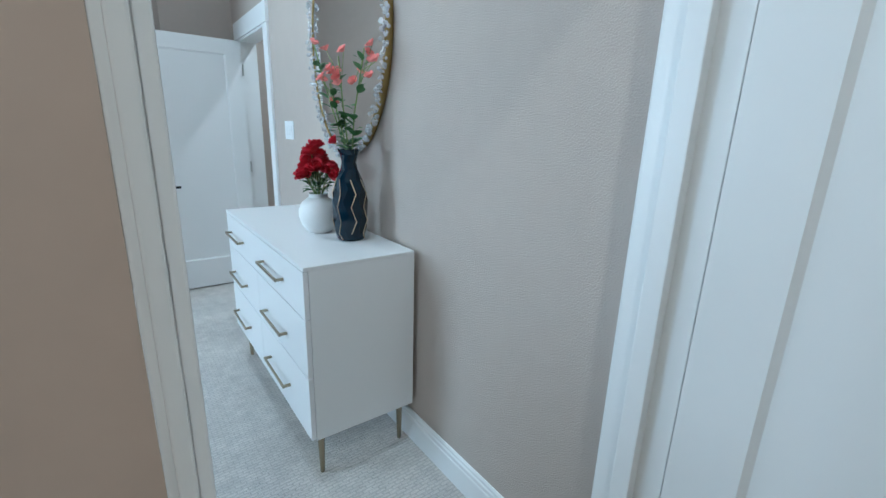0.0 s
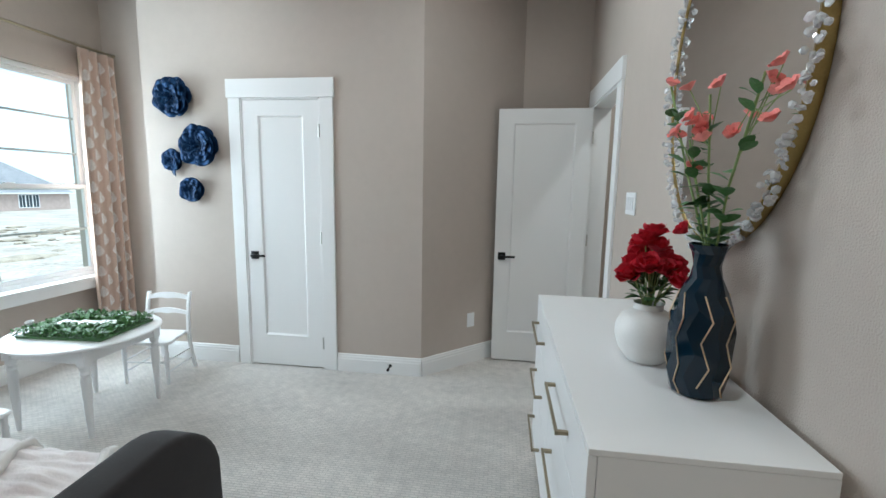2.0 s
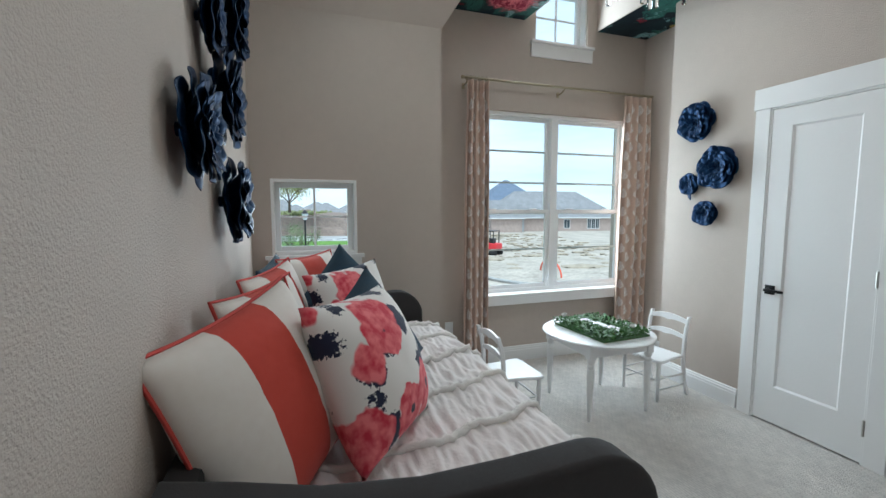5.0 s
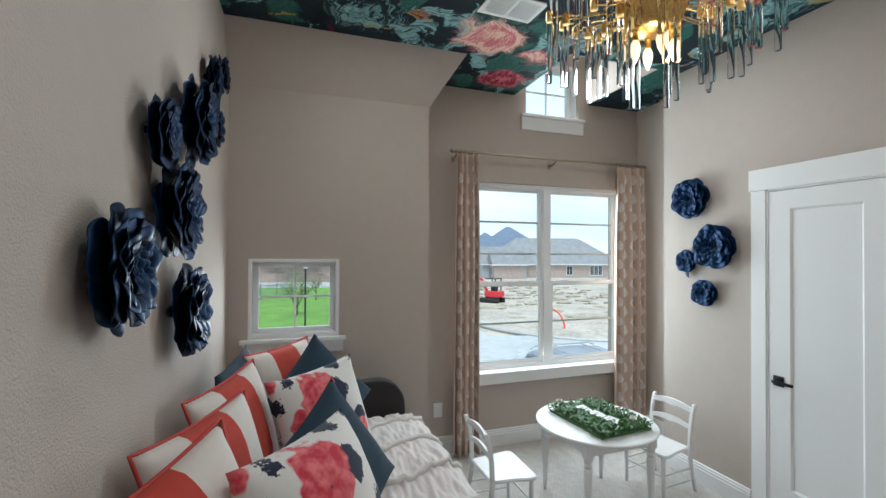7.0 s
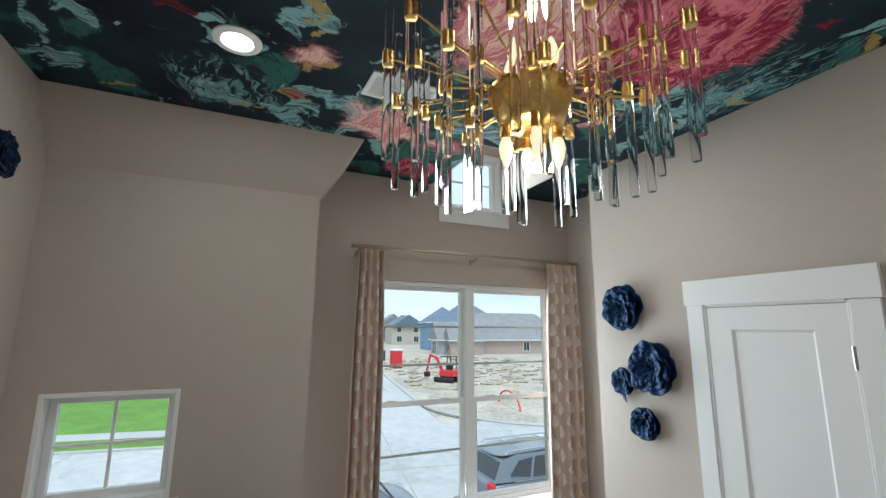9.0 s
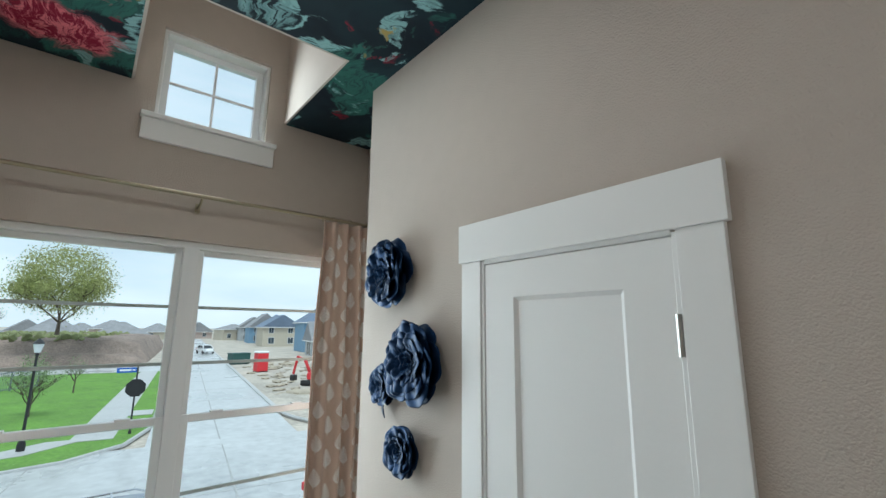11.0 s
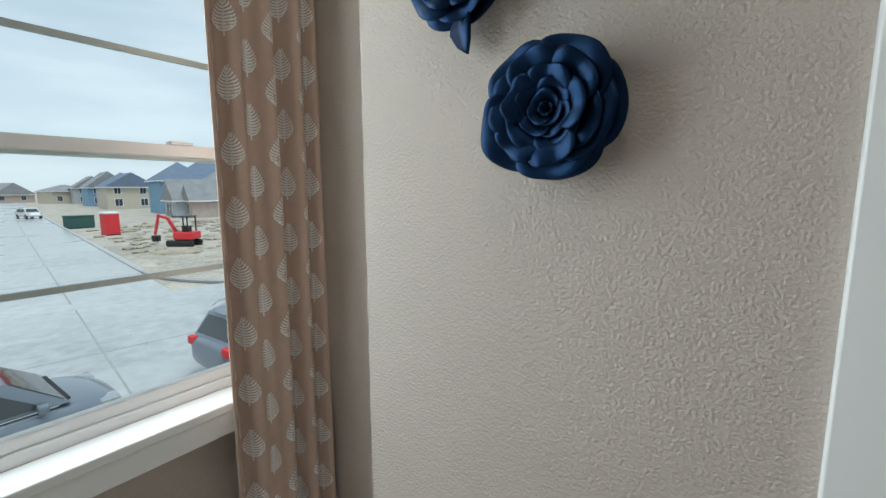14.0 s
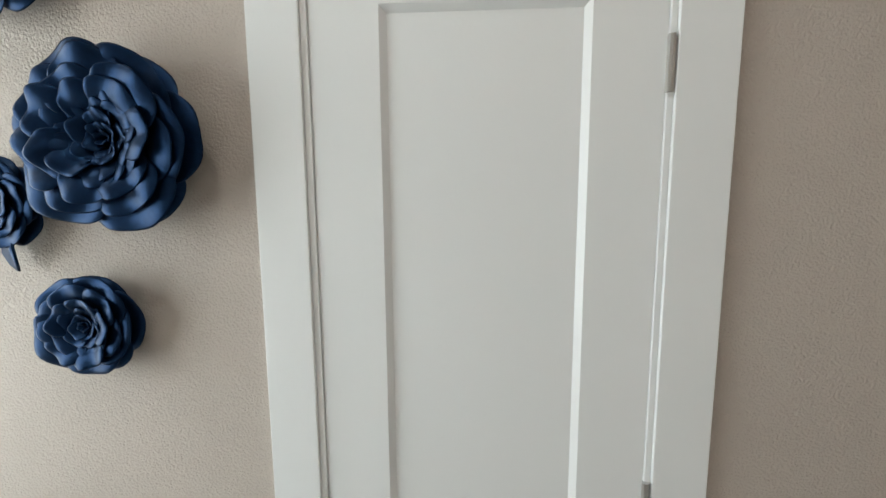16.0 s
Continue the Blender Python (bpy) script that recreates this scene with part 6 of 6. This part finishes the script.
CROWNG = material("dark_green_leaves", (0.20, 0.28, 0.13), 0.8, vary=0.5, scale=2)


def tree(label, at, height, spread, clear, mat, seed, count):
    rt = random.Random(seed)
    t = thing("tree", label, "tree", Matrix.Translation(at))
    wood, crown = bmesh.new(), bmesh.new()
    tips = []

    def limb(p, d, length, r, depth):
        q = p + d * length * 0.5 + Vector((rt.uniform(-1, 1), rt.uniform(-1, 1), 0)) * length * 0.08
        e = p + d * length
        tube(wood, [p, q, e], r, 6, radii=[r, r * 0.8, r * 0.55])
        if depth == 0:
            tips.append(e)
            return
        for k in range(4 if depth > 1 else 3):
            nd = (d + Vector((rt.uniform(-1, 1), rt.uniform(-1, 1), rt.uniform(-0.25, 0.7))) * 0.85).normalized()
            limb(p.lerp(e, rt.uniform(0.6, 1.0)), nd, length * rt.uniform(0.55, 0.8), r * 0.55, depth - 1)
    tube(wood, [(0, 0, -0.2), (0.02, 0, clear * 0.5), (0, 0.03, clear)], 0.1, 8, radii=[height * 0.022, height * 0.017, height * 0.014])
    for k in range(6):
        a = 2 * math.pi * k / 6 + rt.uniform(-0.3, 0.3)
        d = Vector((math.cos(a) * spread, math.sin(a) * spread, height * 0.8)).normalized()
        limb(Vector((0, 0, clear * rt.uniform(0.8, 1.0))), d, (height - clear) * 0.36, height * 0.009, 2)
    for k in range(count):
        a, e, q = rt.uniform(0, 6.283), rt.uniform(-1, 1), rt.uniform(0.35, 1.0) ** 0.5
        core = Vector((0.5 * spread * q * math.sqrt(1 - e * e) * math.cos(a), 0.5 * spread * q * math.sqrt(1 - e * e) * math.sin(a), clear + (height - clear) * (0.52 + 0.44 * e * q)))
        core += Vector((noise.noise(core * 0.9), noise.noise(core * 0.9 + Vector((7, 0, 0))), noise.noise(core * 0.9 + Vector((0, 7, 0))))) * 0.12 * spread
        c = (rt.choice(tips) if k % 5 < 2 else core) + Vector((rt.gauss(0, 1), rt.gauss(0, 1), rt.gauss(0, 1.2))) * height * 0.035
        s = max(height * rt.uniform(0.004, 0.0105), 0.028)
        ax = Vector((rt.uniform(-1, 1), rt.uniform(-1, 1), rt.uniform(-1, 1))).normalized()
        o1 = ax.orthogonal().normalized() * s
        o2 = ax.cross(o1)
        crown.faces.new([crown.verts.new(c + w) for w in (o1, o2, -o1, -o2)])
    part("trunk", wood, BARK, t, "", 60)
    tagged(part("crown", crown, mat, t), kind="stuff")
    return t


tree("large spreading tree with thinning autumn leaves on the bank", (-75, 0.6, 0.9), 11.6, 10.5, 1.6, CROWN, 3, 26000)
tree("young lawn tree with a slim dark green crown", (-33.6, 1.5, G), 3.5, 1.5, 0.6, CROWNG, 5, 2600)
tree("young staked lawn tree with thin leaves", (-43.5, 3.2, G), 2.7, 1.4, 0.9, CROWNG, 8, 500)
for k, (x, y) in enumerate(((-34, -14), (-52, -22), (-75, -30), (-90, -55), (-110, -10))):
    tree("bare-branched far tree on the skyline", (x, y, G + (3 if k > 1 else 0)), 6 + k % 3, 4.5, 1.4, CROWN, 30 + k, 500)

# ---- street furniture ----
POLEB = material("black_painted_pole", (0.015, 0.015, 0.017), 0.45)
SIGNBLUE = material("street_sign_blue", (0.01, 0.10, 0.45), 0.5)
st = thing("stop_sign", "black octagonal stop sign back on a black pole", "street sign", pose(-25.9, 5.48, G, 0, 0, 90))
part("pole", lathe([(0.07, 0), (0.07, 0.10), (0.04, 0.14), (0.035, 3.0), (0.02, 3.05)], 12), POLEB, st, "", 40)
bm = bmesh.new()
prism(bm, [(0.42 * math.cos(radians(22.5 + 45 * k)), 2.02 + 0.42 * math.sin(radians(22.5 + 45 * k))) for k in range(8)], -0.06, -0.04, "xz")
part("octagon", bm, POLEB, st)
nm = part("name_plate", boxes((-0.80, -0.04, -0.02, 0.0, 2.72, 2.95), bevel=0.005), SIGNBLUE, st, "blue street name plate")
part("lettering", boxes((-0.70, -0.25, -0.026, -0.021, 2.80, 2.88), (-0.20, -0.10, -0.026, -0.021, 2.80, 2.87)), TRIM, nm)

lp = thing("street_lamp", "black post lamp with a lantern on the lawn", "street lamp", pose(-24.9, 1.94, G))
part("post", lathe([(0.14, 0), (0.14, 0.25), (0.08, 0.45), (0.055, 0.6), (0.045, 3.6), (0.07, 3.7), (0.05, 3.75)], 14), POLEB, lp, "", 40)
part("lantern", lathe([(0.10, 3.76), (0.17, 4.05), (0.17, 4.10)], 8), material("frosted_lantern", (0.7, 0.72, 0.75), 0.4), lp, "", 30)
part("cap", lathe([(0.20, 4.10), (0.12, 4.22), (0.02, 4.32)], 8), POLEB, lp, "", 30)

fence = thing("metal_fence", "grey metal picket fence behind the lawn", "fence")
rail = material("grey_fence_paint", (0.16, 0.19, 0.23), 0.5)
A, B = Vector((-36.5, -9.0, G)), Vector((-49.0, 0.9, G))
bm = bmesh.new()
for z in (0.15, 1.35):
    tube(bm, [A + Vector((0, 0, z)), B + Vector((0, 0, z))], 0.03, 4)
part("rails", bm, rail, fence)
for k in range(8):
    p = A.lerp(B, k / 7)
    part("post", boxes((p.x - 0.04, p.x + 0.04, p.y - 0.04, p.y + 0.04, G - 0.05, G + 1.6)), rail, fence)
bm = bmesh.new()
for k in range(110):
    p = A.lerp(B, (k + 0.5) / 110)
    box(bm, p.x - 0.014, p.x + 0.014, p.y - 0.014, p.y + 0.014, G + 0.05, G + 1.5)
tagged(part("pickets", bm, rail, fence), kind="stuff")

RED_P = material("red_plastic", (0.62, 0.03, 0.04), 0.5)
pt = thing("portable_toilet", "red portable toilet with a white roof on the plot", "portable toilet", pose(-53.2, 19.4, G - 0.12, 0, 0, 5))
part("cabin", boxes((-0.6, 0.6, -0.6, 0.6, 0.1, 2.1), bevel=0.03), RED_P, pt)
part("roof", boxes((-0.64, 0.64, -0.64, 0.64, 2.1, 2.3), bevel=0.08), TRIM, pt)
part("base", boxes((-0.62, 0.62, -0.62, 0.62, 0.0, 0.1)), POLEB, pt)
part("door", boxes((0.6, 0.63, -0.4, 0.4, 0.15, 1.95)), RED_P, pt)
BINM = material("dark_green_bin", (0.03, 0.09, 0.08), 0.6)
bn = thing("site_bin", "dark green site bin beside the street", "bin", pose(-66, 20.3, G - 0.12, 0, 0, 8))
part("box", boxes((-0.9, 0.9, -1.2, 1.2, 0.1, 1.4), bevel=0.04), BINM, bn)
part("lid", boxes((-0.95, 0.95, -1.25, 1.25, 1.4, 1.5), bevel=0.03), BINM, bn)
part("base", boxes((-0.85, 0.85, -1.1, 1.1, 0.0, 0.1)), POLEB, bn)

RUBBER = material("black_rubber", (0.02, 0.02, 0.02), 0.8)
ex = thing("mini_excavator", "red mini excavator standing on the bare plot", "excavator", pose(-38.2, 19.6, G - 0.12, 0, 0, 215))
for y in (-0.75, 0.45):
    part("track", boxes((-1.1, 1.1, y, y + 0.3, 0.0, 0.5), bevel=0.15), RUBBER, ex)
part("undercarriage", boxes((-0.5, 0.5, -0.45, 0.45, 0.2, 0.55)), POLEB, ex)
part("body", boxes((-1.0, 0.5, -0.7, 0.7, 0.55, 1.15), bevel=0.10), RED_P, ex)
part("canopy_frame", boxes((-0.7, -0.62, -0.6, -0.52, 1.15, 2.3), (-0.7, -0.62, 0.52, 0.6, 1.15, 2.3), (0.3, 0.38, -0.6, -0.52, 1.15, 2.3), (-0.75, 0.45, -0.65, 0.65, 2.3, 2.38)), POLEB, ex)
part("seat", boxes((-0.5, 0.0, -0.3, 0.3, 1.15, 1.6), bevel=0.05), POLEB, ex)
bm = bmesh.new()
tube(bm, [(0.5, 0, 0.9), (1.2, 0, 2.2), (2.0, 0, 2.4)], 0.14, 4)
tube(bm, [(1.9, 0, 2.5), (2.3, 0, 0.9)], 0.11, 4)
part("boom", bm, RED_P, ex)
part("bucket", boxes((2.0, 2.5, -0.25, 0.25, 0.35, 0.85), bevel=0.08), POLEB, ex)
hs = thing("pipe_hose", "orange-red flexible pipe arched over the soil", "pipe", pose(-24.6, 17.7, G - 0.05))
bm = bmesh.new()
tube(bm, [(1.8 * math.cos(t), -0.35 * math.cos(t), 0.05 + 0.95 * math.sin(t)) for t in [math.pi * q / 12 for q in range(13)]], 0.06, 7)
part("pipe", bm, material("orange_pipe", (0.65, 0.09, 0.04), 0.5), hs, "", 60)


# ---- parked vehicles ----
PAINT = material("slate_grey_car_paint", (0.19, 0.215, 0.26), 0.34, 0.35, coat=0.6)
CARGLASS = material("tinted_car_glass", (0.045, 0.05, 0.055), 0.04)
CHROME = material("bright_trim", (0.6, 0.6, 0.62), 0.2, 1.0)


def loft(bm, sections):
    """Closed rings of equal count, joined end to end."""
    rings = [[bm.verts.new(p) for p in sec] for sec in sections]
    k = len(rings[0])
    for a, c2 in zip(rings, rings[1:]):
        for i in range(k):
            bm.faces.new((a[i], a[(i + 1) % k], c2[(i + 1) % k], c2[i]))
    bm.faces.new(list(reversed(rings[0])))
    bm.faces.new(rings[-1])
    return bm


def suv(m, label, paint):
    """Nose towards +y; 4.6 m long."""
    c = thing("parked_car", label, "car", m)

    def ring_at(y, hw, z0, z1, tuck):
        return [(-hw * 0.92, y, z0), (hw * 0.92, y, z0), (hw, y, z0 + 0.18), (hw, y, z1 - 0.18), (hw * tuck, y, z1), (-hw * tuck, y, z1), (-hw, y, z1 - 0.18), (-hw, y, z0 + 0.18)]
    body = [ring_at(-2.30, 0.70, 0.42, 0.95, 0.9), ring_at(-2.22, 0.86, 0.32, 1.04, 0.92), ring_at(-1.6, 0.92, 0.27, 1.06, 0.94), ring_at(0.9, 0.93, 0.26, 1.03, 0.94), ring_at(1.5, 0.92, 0.27, 1.03, 0.88), ring_at(2.02, 0.86, 0.30, 0.94, 0.82), ring_at(2.22, 0.74, 0.36, 0.80, 0.8), ring_at(2.32, 0.55, 0.42, 0.68, 0.8)]
    sm = part("body", loft(bmesh.new(), body), paint, c, "", 180).modifiers.new("rounding", 'SUBSURF')
    sm.levels = sm.render_levels = 2

    part("cabin", loft(bmesh.new(), [[(-0.80, -2.14, 1.0), (0.80, -2.14, 1.0), (0.70, -1.82, 1.50), (-0.70, -1.82, 1.50)], [(-0.86, -1.5, 1.0), (0.86, -1.5, 1.0), (0.74, -1.4, 1.60), (-0.74, -1.4, 1.60)], [(-0.87, 0.0, 1.0), (0.87, 0.0, 1.0), (0.75, -0.1, 1.63), (-0.75, -0.1, 1.63)], [(-0.85, 1.52, 1.0), (0.85, 1.52, 1.0), (0.71, 0.80, 1.57), (-0.71, 0.80, 1.57)]]), paint, c, "", 30)

    def pane(name, pts, d, label):
        """A slab over the outline pts, d thick along the given direction."""
        bm = bmesh.new()
        d = Vector(d)
        loft(bm, [[Vector(p) for p in pts], [Vector(p) + d for p in pts]])
        bmesh.ops.recalc_face_normals(bm, faces=bm.faces)
        part(name, bm, CARGLASS, c, label)
    pane("windscreen", [(-0.80, 1.44, 1.055), (0.80, 1.44, 1.055), (0.62, 0.85, 1.525), (-0.62, 0.85, 1.525)], (0, 0.012, 0.015), "sloping windscreen")
    pane("rear_window", [(-0.72, -2.10, 1.06), (0.72, -2.10, 1.06), (0.61, -1.86, 1.44), (-0.61, -1.86, 1.44)], (0, -0.016, 0.010), "tinted rear window")
    part("cowl", boxes((-0.70, 0.70, 1.45, 1.55, 0.995, 1.030), bevel=0.008), RUBBER, c, "black wiper cowl")
    for s in (-1, 1):
        for pts in (((0.08, 1.05), (1.20, 1.05), (0.62, 1.50), (0.06, 1.54)), ((-0.98, 1.06), (-0.04, 1.05), (-0.06, 1.54), (-0.84, 1.53)), ((-1.68, 1.14), (-1.08, 1.06), (-0.94, 1.52), (-1.36, 1.47))):
            pane("side_window", [(s * (0.866 - 0.122 * (z - 1.0) / 0.6 - (0.012 if y > 1 else 0)), y, z) for y, z in pts], (s * 0.018, 0, 0.004), "tinted side window")
    sm = part("roof", loft(bmesh.new(), [[(-0.70, -1.98, 1.52), (0.70, -1.98, 1.52), (0.66, -1.95, 1.56), (-0.66, -1.95, 1.56)], [(-0.78, -1.4, 1.59), (0.78, -1.4, 1.59), (0.70, -1.4, 1.66), (-0.70, -1.4, 1.66)], [(-0.79, -0.1, 1.62), (0.79, -0.1, 1.62), (0.71, -0.1, 1.69), (-0.71, -0.1, 1.69)], [(-0.75, 0.84, 1.55), (0.75, 0.84, 1.55), (0.66, 0.80, 1.61), (-0.66, 0.80, 1.61)]]), paint, c, "", 180).modifiers.new("rounding", 'SUBSURF')
    sm.levels = sm.render_levels = 2
    for s in (-1, 1):
        bm = bmesh.new()
        tube(bm, [(s * 0.66, -1.75, 1.62), (s * 0.66, -1.6, 1.71), (s * 0.66, 0.45, 1.72), (s * 0.64, 0.65, 1.64)], 0.022, 6)
        part("roof_rail", bm, CHROME, c, "silver roof rail", 40)
        bm = bmesh.new()
        tube(bm, [(s * 0.90, -1.6, 1.015), (s * 0.935, 0.0, 1.015), (s * 0.90, 1.35, 1.015)], 0.014, 5)
        part("waist_trim", bm, CHROME, c, "", 40)
        part("wing_mirror", boxes((s * 0.90, s * 1.08, 1.08, 1.22, 1.02, 1.15), bevel=0.03), paint, c, "", 40)
        for y in (0.45, -0.75):
            part("door_handle", boxes((s * 0.925, s * 0.95, y - 0.09, y + 0.09, 0.86, 0.89)), CHROME, c)
        part("headlight", boxes((s * 0.50, s * 0.82, 1.86, 2.20, 0.70, 0.84), bevel=0.05), CHROME, c, "clear headlight", 40)
        part("tail_light", boxes((s * 0.60, s * 0.87, -2.28, -2.12, 0.80, 1.0), bevel=0.04), RED_P, c, "red tail light", 40)
        for y in (1.40, -1.38):
            bm = lathe([(0.20, -0.11), (0.33, -0.11), (0.35, -0.07), (0.35, 0.07), (0.33, 0.11), (0.20, 0.11)], 24)
            bm.transform(Matrix.Translation((s * 0.86, y, 0.35)) @ Matrix.Rotation(radians(90), 4, 'Y'))
            wh = part("wheel", bm, RUBBER, c, "", 40)
            bm = lathe([(0.03, -0.125), (0.20, -0.115), (0.205, 0.115), (0.03, 0.125)], 10)
            bm.transform(Matrix.Translation((s * 0.86, y, 0.35)) @ Matrix.Rotation(radians(90), 4, 'Y'))
            part("rim", bm, CHROME, wh, "alloy rim", 20)
    for y in (-1.2, 0.05):
        bm = bmesh.new()
        tube(bm, [(-0.66, y, 1.72), (0.66, y, 1.72)], 0.02, 6)
        part("cross_bar", bm, CHROME, c, "", 40)
    return c


suv(pose(-11.35, 4.08, G - 0.02) @ Matrix.Diagonal((1, 1, 0.91, 1)), "slate grey family car parked at the kerb", PAINT)
suv(pose(-11.2, 10.35, G - 0.02), "dark grey family car parked at the kerb", PAINT)
vanp = material("white_van_paint", (0.75, 0.76, 0.77), 0.3)
p = C0 + U * 72 + NRM * 1.6
suv(pose(p.x, p.y, G - 0.016, 0, 0, -81), "white van parked far along the side street", vanp)
